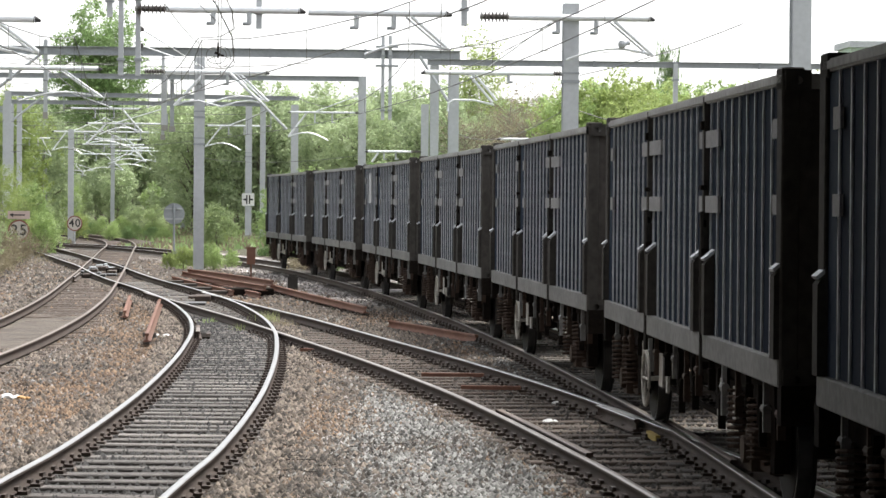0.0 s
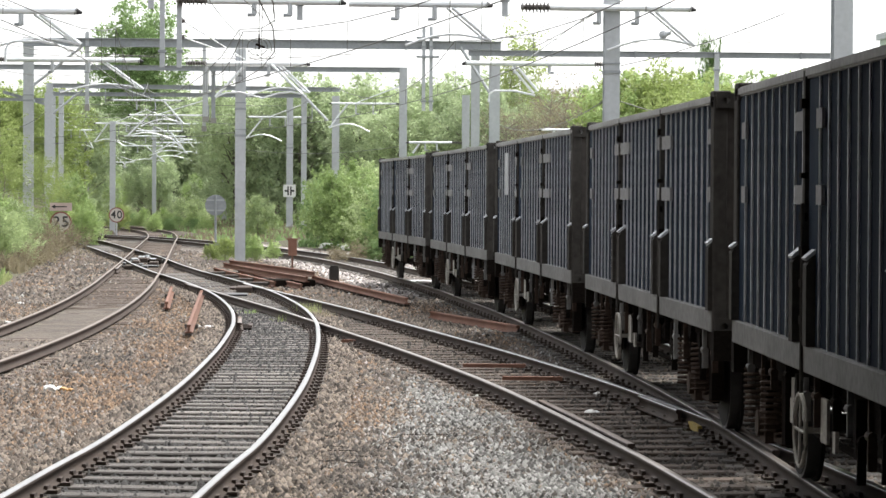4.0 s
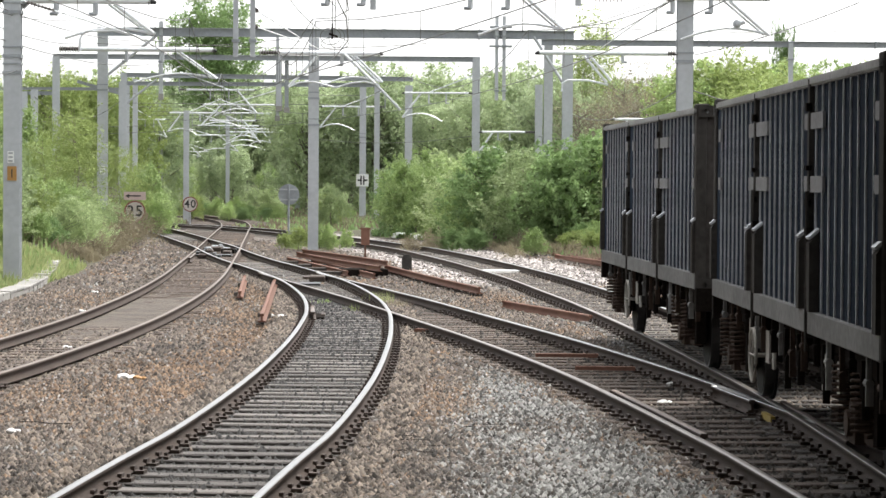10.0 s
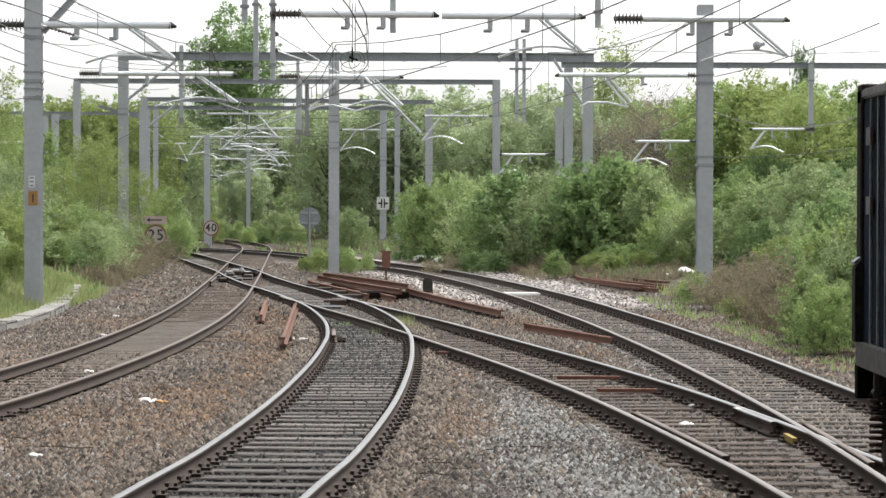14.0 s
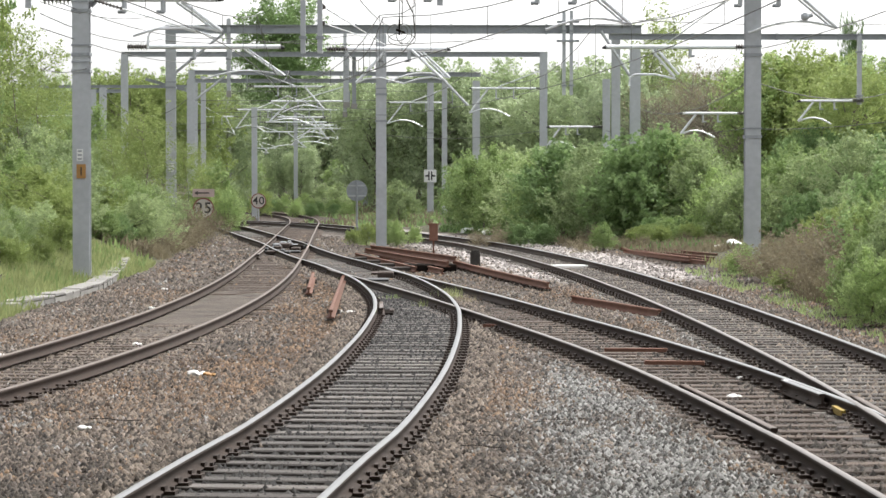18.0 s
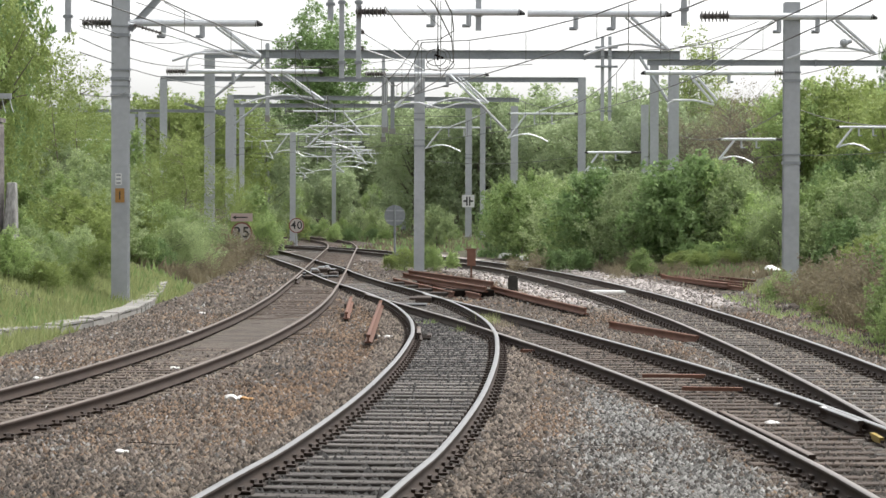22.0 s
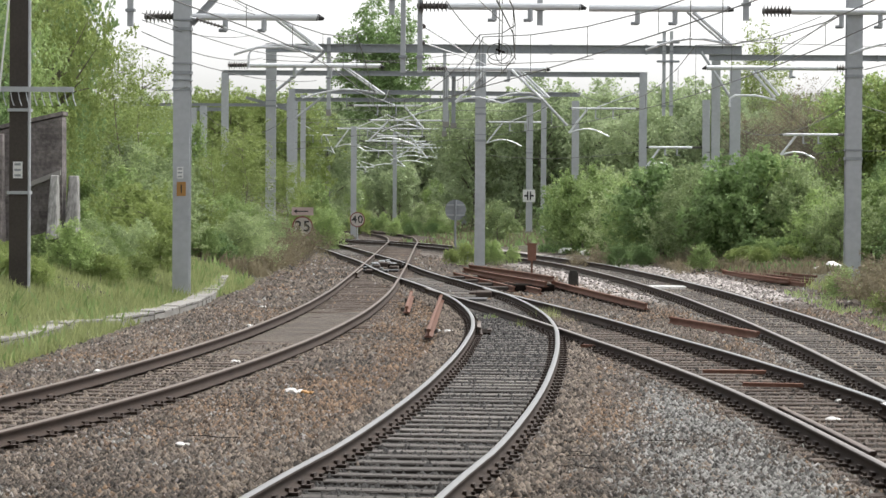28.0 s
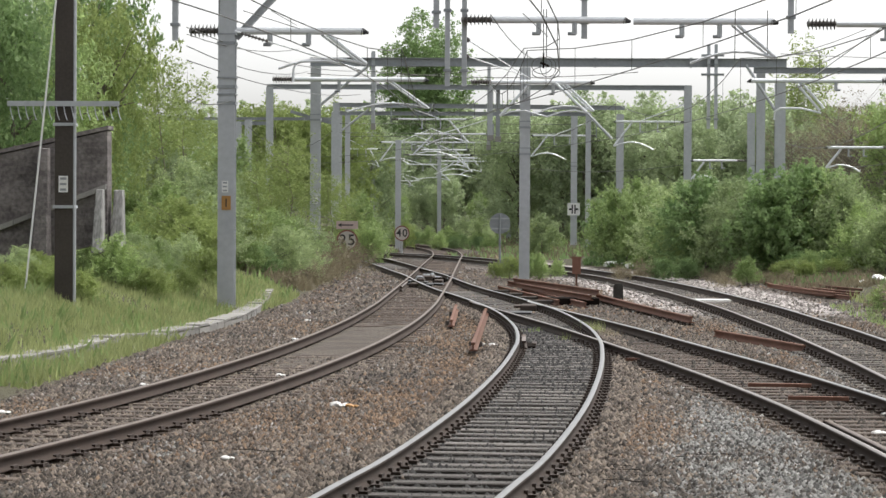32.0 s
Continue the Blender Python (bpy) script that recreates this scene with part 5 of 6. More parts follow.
speed_sign(-9.28, 158, 0.99, 0.44, "40", "white round speed sign with black numerals on a post", M_RING, -0.2)
sg = speed_sign(-9.14, 116, 1.04, 0.45, "25", "white round speed sign with red ring among bushes", M_RING, 0.1)
bm = bmesh.new()
box(bm, -0.46, 0.46, 0, 0.02, 1.52, 1.86)
pl = part("arrow_plate", bm, M_ARROWP, sg, "pinkish grey plate with black arrow")
bm = bmesh.new()
za = 1.69
box(bm, -0.3, 0.25, -0.006, 0, za - 0.025, za + 0.025)
q = [bm.verts.new(v) for v in ((-0.4, -0.004, za), (-0.24, -0.004, za + 0.09), (-0.24, -0.004, za - 0.09))]
bm.faces.new(q)
part("arrow", bm, M_BLACK, pl, "black arrow")

th = thing("round_sign", "grey back of a round sign on a thin post", "sign", pose(-2.52, 110, 0))
bm = bmesh.new()
disc(bm, 0, 0, 0.03, 1.82, 0.42)
part("disc", bm, M_STEELD, th)
for v in (343, 361):
    bm = bmesh.new()
    box(bm, -0.36, 0.36, -0.04, -0.002, (2.36 + (328 - v) * 110 / 4850) - 0.03, (2.36 + (328 - v) * 110 / 4850) + 0.03)
    part("stiffener", bm, M_STEELG, th)
bm = bmesh.new()
rod(bm, (0, -0.05, -0.25), (0, -0.05, 2.20), 0.045, 8)
part("post", bm, M_STEELD, th)
th = thing("relay_box", "small dark trackside equipment box on the ballast", "equipment box", pose(-2.23, 108, -0.2))
bm = bmesh.new()
box(bm, -0.28, 0.28, -0.2, 0.2, 0.15, 0.55)
box(bm, -0.32, 0.32, -0.24, 0.24, 0.55, 0.6)
for sx in (-0.22, 0.22):
    box(bm, sx - 0.04, sx + 0.04, -0.1, 0.1, -0.1, 0.15)
part("case", bm, M_STEELD, th)

th = thing("marker_sign", "square white sign with black cross on a mast", "sign", pose(0.62, 159.7, 2.43))
bm = bmesh.new()
box(bm, -0.36, 0.36, 0, 0.02, -0.36, 0.36)
part("panel", bm, M_WHITE, th)
for x0, x1, z0, z1 in ((-0.12, -0.04, -0.26, 0.26), (0.04, 0.12, -0.26, 0.26), (-0.28, -0.12, -0.05, 0.05), (0.12, 0.28, -0.05, 0.05)):
    bm = bmesh.new()
    box(bm, x0, x1, -0.006, 0, z0, z1)
    part("bar", bm, M_BLACK, th)

sticker(-8.14, 65.79, 2.89, 0.15, 0.28, rows=3)
th = thing("warning_plate", "faded orange warning plate on a mast", "plate", pose(-8.11, 65.79, 2.50))
bm = bmesh.new()
box(bm, -0.11, 0.11, -0.02, 0, -0.17, 0.17)
part("plate", bm, M_ORANGE, th)
bm = bmesh.new()
box(bm, -0.015, 0.015, -0.024, -0.02, -0.1, 0.1)
part("bar", bm, M_BLACK, th)
sticker(-10.12, 111.79, 2.75, 0.2, 0.34, rows=3)
sticker(-3.76, 189.82, 2.59, 0.2, 0.3, rows=1)
sticker(-9.69, 52.84, 2.82, 0.18, 0.32, rows=3)

# ---------------------------------------------------------------- cable trough along the grass bank
TROUGH = Line([(1.044 * p, 1.044 * q) for p, q in [(-8.25, 36), (-8.05, 39.7), (-7.87, 43.8), (-7.88, 48.1), (-7.56, 49.8), (-7.38, 52), (-7.16, 55.2), (-7.13, 60.8), (-7.6, 68.4), (-8.1, 75)]])
tr_ = thing("cable_trough", "pale concrete cable trough with lids along the grass", "cable trough")
bm = bmesh.new()
box(bm, -0.2, 0.2, -0.48, 0.48, -0.06, 0.0)
bmesh.ops.bevel(bm, geom=list(bm.edges), offset=0.01, segments=1, affect="EDGES")
LID = mesh_of("lid", bm, M_CONC)
bm = bmesh.new()
for sx in (-1, 1):
    box(bm, sx * 0.17 - 0.03, sx * 0.17 + 0.03, -0.49, 0.49, -0.34, -0.064)
SIDEW = mesh_of("channel", bm, M_CONC)
s = 0.6
rr = random.Random(5)
while s < TROUGH.length - 0.5:
    c, w = TROUGH.at(s), TROUGH.way(s)
    a = math.degrees(math.atan2(w[1], w[0])) - 90
    z = max(-0.02, ground_z(c[0], c[1]) + 0.1)
    for nm, me in (("lid", LID), ("channel", SIDEW)):
        ob = new(nm, me)
        ob.parent = tr_
        ob.matrix_basis = pose(c[0], c[1], z + (rr.uniform(-0.015, 0.02) if nm == "lid" else -0.004), rr.uniform(-1, 1), rr.uniform(-2, 2), a + rr.uniform(-1.5, 1.5))
    s += 1.0


# ---------------------------------------------------------------- loose rails, planks, rubbish
def loose_rail(name, label, a, b, z, material, bow=0.0, cat="rail", sc=1.0):
    th = thing(name, label, cat, pose(0, 0, z))
    a, b = np.array(a, float), np.array(b, float)
    d = (b - a) / np.hypot(*(b - a))
    nn = np.array([d[1], -d[0]])
    v, f = [], []
    n = 9
    for i in range(n):
        u = i / (n - 1)
        c = a + (b - a) * u + nn * bow * 4 * u * (1 - u)
        for x, zz in PROFILE:
            v.append((c[0] + x * nn[0] * sc, c[1] + x * nn[1] * sc, (zz + 0.15) * sc))
    k = len(PROFILE)
    for i in range(n - 1):
        for j in range(k):
            f.append((i * k + j, i * k + (j + 1) % k, (i + 1) * k + (j + 1) % k, (i + 1) * k + j))
    me = from_arrays("length", np.array(v), np.array(f), material)
    bmx = bmesh.new()
    bmx.from_mesh(me)
    bmx.verts.ensure_lookup_table()
    bmx.faces.new([bmx.verts[i] for i in range(k)])
    bmx.faces.new([bmx.verts[(n - 1) * k + i] for i in range(k)][::-1])
    bmx.to_mesh(me)
    bmx.free()
    ob = new("length", me)
    ob.parent = th
    return th


OR = "rusty orange length of old rail lying on ballast"
loose_rail("loose_rail", OR, (-2.0, 86), (-0.1, 73), -0.17, M_ORUST)
loose_rail("loose_rail", OR, (-1.7, 86.5), (0.75, 72.5), -0.02, M_ORUST, 0.1)
loose_rail("loose_rail", OR, (-1.5, 85), (0.95, 73), 0.1, M_ORUST, -0.08)
loose_rail("loose_rail", OR, (-1.2, 83.5), (0.6, 71.5), -0.18, M_ORUST)
loose_rail("loose_rail", OR, (3.1, 55.6), (4.35, 49.6), -0.19, M_ORUST, 0, sc=1.0)
big = loose_rail("loose_rail", "rusty orange old rail with chairs still fixed", (0.95, 77), (2.85, 60.8), -0.12, M_ORUST, 0.05, sc=1.0)
loose_rail("loose_rail", OR, (1.2, 76), (2.6, 64), -0.19, M_ORUST, -0.1)
for k in range(16):
    u = (k + 0.5) / 16
    ob = new("old_chair", CHAIR)
    ob.parent = big
    ob.matrix_basis = pose(0.95 + 1.9 * u, 77 - 16.2 * u, -0.07, 0, 0, 6.7)
for k in range(4):
    y = 74 + k * 3.1
    th = thing("rotten_sleeper", "dark rotten timber under the old rails", "timber", pose(-0.1 - k * 0.42, y, -0.16, 0, 0, 8))
    bm = bmesh.new()
    box(bm, -0.9, 0.9, -0.14, 0.14, -0.06, 0.1)
    bmesh.ops.bevel(bm, geom=list(bm.edges), offset=0.02, segments=1, affect="EDGES")
    part("timber", bm, M_DARKMAST, th)
loose_rail("loose_rail", "reddish brown rail offcut on the ballast", (-2.35, 58), (-2.62, 67.5), -0.12, M_ORUST, 0, sc=1.0)
loose_rail("loose_rail", "reddish brown rail offcut on the ballast", (-1.55, 47.7), (-1.8, 64.6), -0.1, M_ORUST, 0, sc=1.0)
for x, y, a in ((-2.45, 60.5, 80), (-2.6, 66, 95), (-1.6, 51, 84), (-1.75, 61, 92)):
    th = thing("packing_block", "short weathered wooden block under a rail offcut", "block", pose(x, y, -0.2, 0, 0, a))
    bm = bmesh.new()
    box(bm, -0.07, 0.07, -0.12, 0.12, 0, 0.1)
    part("block", bm, M_SLEEP, th)
for k, (x0, y0, x1, y1, bw_) in enumerate(((6.7, 91, 8.0, 76.5, 0.25), (7.0, 92, 8.25, 77.5, 0.4), (7.35, 92, 8.5, 79, 0.5), (6.5, 87, 7.7, 78, 0.1), (7.8, 93, 8.8, 81, 0.45))):
    loose_rail("loose_rail", "bent rusty rail in a heap beside the shrubs", (x0, y0), (x1, y1), ground_z(7.5, 84) - 0.03 + 0.02 * k, M_ORUST, bw_, sc=0.8)
for x, y, L, a in ((3.1, 39.2, 0.9, 84), (3.4, 36.5, 0.8, 82), (1.3, 45.6, 0.5, 60)):
    th = thing("timber_piece", "red-brown scrap of timber on the ballast", "timber", pose(x, y, -0.14, 0, 0, a - 90))
    bm = bmesh.new()
    box(bm, -L / 2, L / 2, -0.06, 0.06, 0, 0.05)
    part("piece", bm, M_ORUST, th)
# Near-black blocks drawn for the shade in the hollow below the rails.
th = thing("timber_baulk", "dark block standing in for the shaded hollow under old rails", "timber", pose(0.35, 74.4, -0.2, 0, 0, 6))
for k in range(2):
    bm = bmesh.new()
    box(bm, -0.65, 0.6, -0.5 + k * 0.55, 0.0 + k * 0.55, 0, 0.2)
    bmesh.ops.bevel(bm, geom=list(bm.edges), offset=0.02, segments=1, affect="EDGES")
    part("shade_block", bm, M_UNDER, th)
th = thing("concrete_stub", "dark grey concrete stub post on ballast", "post", pose(1.58, 78, -0.2))
bm = bmesh.new()
box(bm, -0.14, 0.14, -0.14, 0.14, 0, 0.42)
box(bm, -0.11, 0.11, -0.11, 0.11, 0.42, 0.48)
part("stub", bm, M_POST, th)
th = thing("rusty_sign", "rusty brown board on a short rusty post", "sign", pose(0.45, 89, -0.2))
bm = bmesh.new()
box(bm, -0.03, 0.03, -0.03, 0.03, 0, 0.6)
part("post", bm, M_ORUST, th)
bm = bmesh.new()
box(bm, -0.14, 0.14, -0.05, -0.03, 0.5, 1.05)
box(bm, -0.17, 0.17, -0.06, -0.02, 1.0, 1.06)
part("board", bm, M_ORUST, th)
th = thing("crossing_slab", "pale concrete slab laid between the goods rails", "slab", pose(4.2, 77.3, -0.15, 0, 0, 4))
bm = bmesh.new()
box(bm, -0.5, 0.5, -0.45, 0.45, -0.05, 0.03)
part("slab", bm, M_WHITE, th)
# bags and litter
def lump(bm, x, y, z, r_, sq, seed):
    vs = bmesh.ops.create_icosphere(bm, subdivisions=2, radius=r_, matrix=pose(x, y, z))["verts"]
    for v in vs:
        k = 1 + 0.35 * noise.noise(v.co * (1.2 / r_) + Vector((seed, 0, 0)))
        v.co = Vector((x, y, z)) + Vector(((v.co.x - x) * k, (v.co.y - y) * k, (v.co.z - z) * k * sq))


th = thing("rubbish_bag", "crumpled white bulk bag at the shrubs' edge", "bag", pose(9.77, 86, 0.05))
bm = bmesh.new()
lump(bm, 0.1, 0, 0.12, 0.34, 0.7, 1)
lump(bm, -0.32, 0.1, 0.05, 0.28, 0.6, 4)
part("bag", bm, M_WHITE, th)
for x, y, s_, m_ in ((-2.9, 35.2, 0.09, M_WHITE), (-2.72, 35.1, 0.06, M_ORANGE), (-1.31, 51.3, 0.07, M_WHITE), (-1.5, 51.6, 0.05, M_WHITE), (-3.4, 27.6, 0.05, M_WHITE), (4.03, 34.4, 0.05, M_WHITE), (-3.3, 67, 0.06, M_WHITE),
                     (-5.2, 53, 0.05, M_WHITE), (-5.8, 62, 0.05, M_WHITE), (-6.0, 39, 0.05, M_WHITE), (-6.9, 33.5, 0.06, M_WHITE), (-4.3, 41.5, 0.05, M_WHITE), (2.2, 123, 0.35, M_WHITE), (2.9, 119, 0.3, M_WHITE), (0.9, 41, 0.05, M_BLACK), (3.6, 31.5, 0.06, M_WHITE)):
    th = thing("litter", "small crumpled scrap of litter on the ballast", "litter", pose(x, y, ground_z(x, y) + 0.03), group="litter")
    bm = bmesh.new()
    lump(bm, 0, 0, 0, s_, 0.6, x * 3)
    lump(bm, s_ * 1.3, 0.02, 0, s_ * 0.7, 0.5, y)
    part("scrap", bm, m_, th)

# ---------------------------------------------------------------- point gear at the crossings
def point_gear(x, y, items):
    th = thing("point_machine", "grey point machine and dark rodding between the rails", "point machine", pose(x, y, -0.17), group="point machines")
    for dx, dy, w, l, h, m_ in items:
        bm = bmesh.new()
        box(bm, dx - w / 2, dx + w / 2, dy - l / 2, dy + l / 2, 0, h)
        bmesh.ops.bevel(bm, geom=list(bm.edges), offset=min(w, l, h) * 0.15, segments=1, affect="EDGES")
        part("casing" if h > 0.1 else "plate", bm, m_, th)


point_gear(-4.6, 95, [(-0.3, 4, 0.5, 1.6, 0.14, M_CHAIR), (0.3, 1, 0.45, 1.2, 0.16, M_UNDER), (0, -3, 1.2, 1.0, 0.06, M_BLACK), (-0.2, -5, 0.4, 1.4, 0.12, M_CHAIR), (0.35, -1, 0.3, 1.2, 0.13, M_CHAIR), (-0.45, 0.5, 0.3, 2.0, 0.1, M_BLACK), (0, 6.5, 1.3, 0.5, 0.05, M_BLACK), (0.2, 8, 0.4, 1.2, 0.12, M_CHAIR)])
point_gear(-1.1, 67, [(-0.1, 0, 0.9, 1.2, 0.05, M_BLACK), (0.25, 2.2, 0.4, 1.3, 0.15, M_CHAIR), (-0.3, -2.0, 0.35, 1.2, 0.1, M_CHAIR), (0.1, 4.4, 0.5, 1.2, 0.06, M_CHAIR)])
point_gear(-0.62, 51, [(0.0, 0, 0.26, 1.5, 0.035, M_UNDER), (0.1, 0.3, 0.08, 0.9, 0.06, M_CHAIR)])
pg = random.Random(8)
point_gear(-4.65, 96, [(pg.uniform(-0.6, 0.6), pg.uniform(-7, 8), pg.uniform(0.12, 0.35), pg.uniform(0.4, 1.1), pg.uniform(0.08, 0.2), pg.choice((M_BLACK, M_CHAIR, M_STEELD))) for k in range(14)])
th = thing("yellow_block", "worn yellow painted block at the crossing nose", "block", pose(4.43, 28.9, -0.15))
bm = bmesh.new()
box(bm, -0.025, 0.025, -0.33, 0.33, 0, 0.07)
part("block", bm, M_YELLOW, th)

# ---------------------------------------------------------------- brown mast, stay and old wall on the west bank
MX, MY, MZ = -9.68, 53.00, 0.25
th = thing("overhead_mast", "rusty brown steel mast with a grey cross-arm on the bank", "mast", pose(MX, MY, MZ - 0.2), group="overhead-line masts")
bm = bmesh.new()
beam(bm, (0, 0, 0), (0, 0, 8.2), 0.36, 0.3, 0.03, up=(0, 1, 0))
part("column", bm, M_DARKMAST, th)
bm = bmesh.new()
rod(bm, (0.2, -0.12, 0.2), (0.2, -0.12, 8.0), 0.035, 8)
part("conduit", bm, M_STEELG, th, "grey cable conduit")
AZ = 4.38
bm = bmesh.new()
box(bm, -1.1, 1.08, -0.22, -0.16, AZ - MZ + 0.15, AZ - MZ + 0.25)
arm = part("cross_arm", bm, M_STEELG, th, "grey cross-arm")
for k in range(15):
    bm = bmesh.new()
    x = -1.05 + k * 0.15
    tube(bm, [(x, -0.2, AZ - MZ + 0.16), (x + 0.03, -0.22, AZ - MZ), (x + 0.08, -0.26, AZ - MZ - 0.12)], 0.011, 5)
    part("spike", bm, M_STEELG, arm)
for z in (2.3, 3.9):
    bm = bmesh.new()
    box(bm, -0.21, 0.21, -0.19, 0.19, z, z + 0.06)
    part("band", bm, M_STEELG, th)
th = thing("stay_wire", "white sleeved stay wire from mast to a ground anchor", "stay wire")
bm = bmesh.new()
tube(bm, [(-10.43, 52.60, 0.30), (-9.79, 52.80, 6.83)], 0.022, 6)
part("stay", bm, M_WHITE, th)
bm = bmesh.new()
AX, AY, AZ2 = -10.43, 52.60, 0.26
box(bm, AX - 0.17, AX + 0.17, AY - 0.15, AY + 0.15, AZ2 - 0.25, AZ2)
part("anchor", bm, M_CONC, th)


def wall_block(name, label, corners, depth, material):
    """A sloping slab of masonry: four corners of its face, and its depth."""
    th = thing(name, label, "wall")
    bm = bmesh.new()
    a = [bm.verts.new(c) for c in corners]
    b = [bm.verts.new((c[0], c[1] + depth, c[2])) for c in corners]
    bm.faces.new(a)
    bm.faces.new(b[::-1])
    for i in range(4):
        bm.faces.new((a[i], b[i], b[(i + 1) % 4], a[(i + 1) % 4]))
    bmesh.ops.recalc_face_normals(bm, faces=bm.faces)
    part("masonry", bm, material, th)
    return th


wall = wall_block("retaining_wall", "sooty dark stone retaining wall with pale coping on the bank", [(-14.64, 62.00, 0.64), (-10.52, 63.00, 1.56), (-10.53, 63.00, 4.14), (-14.65, 62.00, 3.16)], 0.6, M_WALL)
for k in range(6):
    u0, u1 = k / 6, (k + 1) / 6 - 0.004
    p0, p1 = Vector((-14.65, 62.00, 3.18)), Vector((-10.49, 63.00, 4.18))
    bm = bmesh.new()
    a, b = p0.lerp(p1, u0), p0.lerp(p1, u1)
    tubeq = [(a.x, a.y - 0.06, a.z), (b.x, b.y - 0.06, b.z), (b.x, b.y - 0.06, b.z + 0.09), (a.x, a.y - 0.06, a.z + 0.09)]
    vs = [bm.verts.new(q) for q in tubeq] + [bm.verts.new((q[0], q[1] + 0.75, q[2])) for q in tubeq]
    for f in ((0, 1, 2, 3), (7, 6, 5, 4), (0, 4, 5, 1), (1, 5, 6, 2), (2, 6, 7, 3), (3, 7, 4, 0)):
        bm.faces.new([vs[i] for i in f])
    part("coping_stone", bm, M_WALL, wall)
    p0, p1 = Vector((-14.64, 62.00, 1.13)), Vector((-10.53, 63.00, 2.80))
    bm = bmesh.new()
    a, b = p0.lerp(p1, u0), p0.lerp(p1, u1)
    tubeq = [(a.x, a.y - 0.12, a.z), (b.x, b.y - 0.12, b.z), (b.x, b.y - 0.12, b.z + 0.12), (a.x, a.y - 0.12, a.z + 0.12)]
    vs = [bm.verts.new(q) for q in tubeq] + [bm.verts.new((q[0], q[1] + 0.2, q[2])) for q in tubeq]
    for f in ((0, 1, 2, 3), (7, 6, 5, 4), (0, 4, 5, 1), (1, 5, 6, 2), (2, 6, 7, 3), (3, 7, 4, 0)):
        bm.faces.new([vs[i] for i in f])
    part("string_course", bm, M_CONC, wall, "pale sloping ledge")
for u, w, v0, v1 in ((172, 18, 335, 425), (206, 22, 335, 420), (72, 26, 262, 440)):
    PX, PY, PZ = (Vector((-10.64, 62.30, 1.63)) if u == 172 else Vector((-10.31, 63.00, 1.69)) if u == 206 else Vector((-11.89, 62.00, 1.43)))
    hgt = (v1 - v0) * 62.5 / 4850
    th = thing("wall_buttress", "white-stained stone buttress against the old wall", "buttress", pose(PX, PY, PZ - 0.3))
    bm = bmesh.new()
    wd = w * 62.5 / 4850 / 2
    vs = box(bm, -wd, wd, -0.15, 0.5, 0, hgt + 0.3)
    for v in vs:
        if v.co.z > 0.5:
            v.co.x, v.co.y = v.co.x * 0.75, 0.5 + (v.co.y - 0.5) * 0.35
    bmesh.ops.bevel(bm, geom=list(bm.edges), offset=0.02, segments=1, affect="EDGES")
    part("buttress", bm, M_STAIN if u > 100 else M_WALL, th)

# pale green shed beyond the train
th = thing("industrial_shed", "pale green ribbed sheet-metal shed with flat roof", "shed", pose(38.42, 170, 0.3))
SH = 12.28
bm = bmesh.new()
box(bm, 0, 30, 0, 4, 0, SH - 0.3)
part("wall", bm, M_SHED, th)
bm = bmesh.new()
box(bm, -0.2, 30.3, -0.3, 4.2, SH - 0.3, SH + 0.1)
part("roof", bm, M_STEELG, th)
for k in range(60):
    bm = bmesh.new()
    box(bm, 0.25 + k * 0.5, 0.37 + k * 0.5, -0.04, -0.002, 0, SH - 0.32)
    part("sheet_rib", bm, M_SHED, th)
# ---------------------------------------------------------------- vegetation
def crown_mesh(name, seed, sprays, leaves, size, shape, material, spread=0.2, lift=0.5):
    """Leafy sprays that rise from an uneven hull; shape: list of (x, y, z, rx, ry, rz) lobes."""
    r = np.random.default_rng(seed)
    lob = np.array(shape, float)
    area = (lob[:, 3] * lob[:, 4] * lob[:, 5]) ** 0.67
    k = r.choice(len(lob), sprays, p=area / area.sum())
    d = r.normal(size=(sprays, 3))
    d[:, 2] += 0.15
    d /= np.linalg.norm(d, axis=1)[:, None]
    mean = lob[k, 3:].mean(1)
    root = lob[k, :3] + d * lob[k, 3:] * (1 - 0.65 * r.uniform(0, 1, sprays) ** 1.7)[:, None]
    root += 0.12 * mean[:, None] * r.normal(size=(sprays, 3))
    w = 0.55 * d + (0, 0, 0.75) + 0.4 * r.normal(size=(sprays, 3))
    w *= (mean ** 0.6 * r.uniform(0.25, 0.75, sprays) / np.linalg.norm(w, axis=1))[:, None]
    ok = root[:, 2] > 0.0
    root, w, d = root[ok], w[ok], d[ok]
    q = np.repeat(np.arange(len(root)), (leaves * r.uniform(0.5, 1.5, len(root))).astype(int))
    n = len(q)
    t = r.uniform(0, 1, n)[:, None]
    p = root[q] + w[q] * t
    p += np.clip(r.normal(size=(n, 3)), -2, 2) * (1, 1, 0.8) * spread * (1.15 - 0.95 * t)
    up = r.normal(size=(n, 3)) + (0, 0, lift) + d[q] * 0.5
    up /= np.linalg.norm(up, axis=1)[:, None]
    a = np.cross(up, r.normal(size=(n, 3)))
    a /= np.linalg.norm(a, axis=1)[:, None]
    b = np.cross(up, a)
    sz = size * r.uniform(0.55, 1.45, n)[:, None]
    v = np.stack([p - a * sz, p + a * sz * 0.75 + b * sz * 0.55, p + a * sz * 0.75 - b * sz * 0.55], 1).reshape(-1, 3)
    v[:, 2] = np.maximum(v[:, 2], 0.0)
    return from_arrays(name, v, np.arange(n * 3).reshape(-1, 3), material)


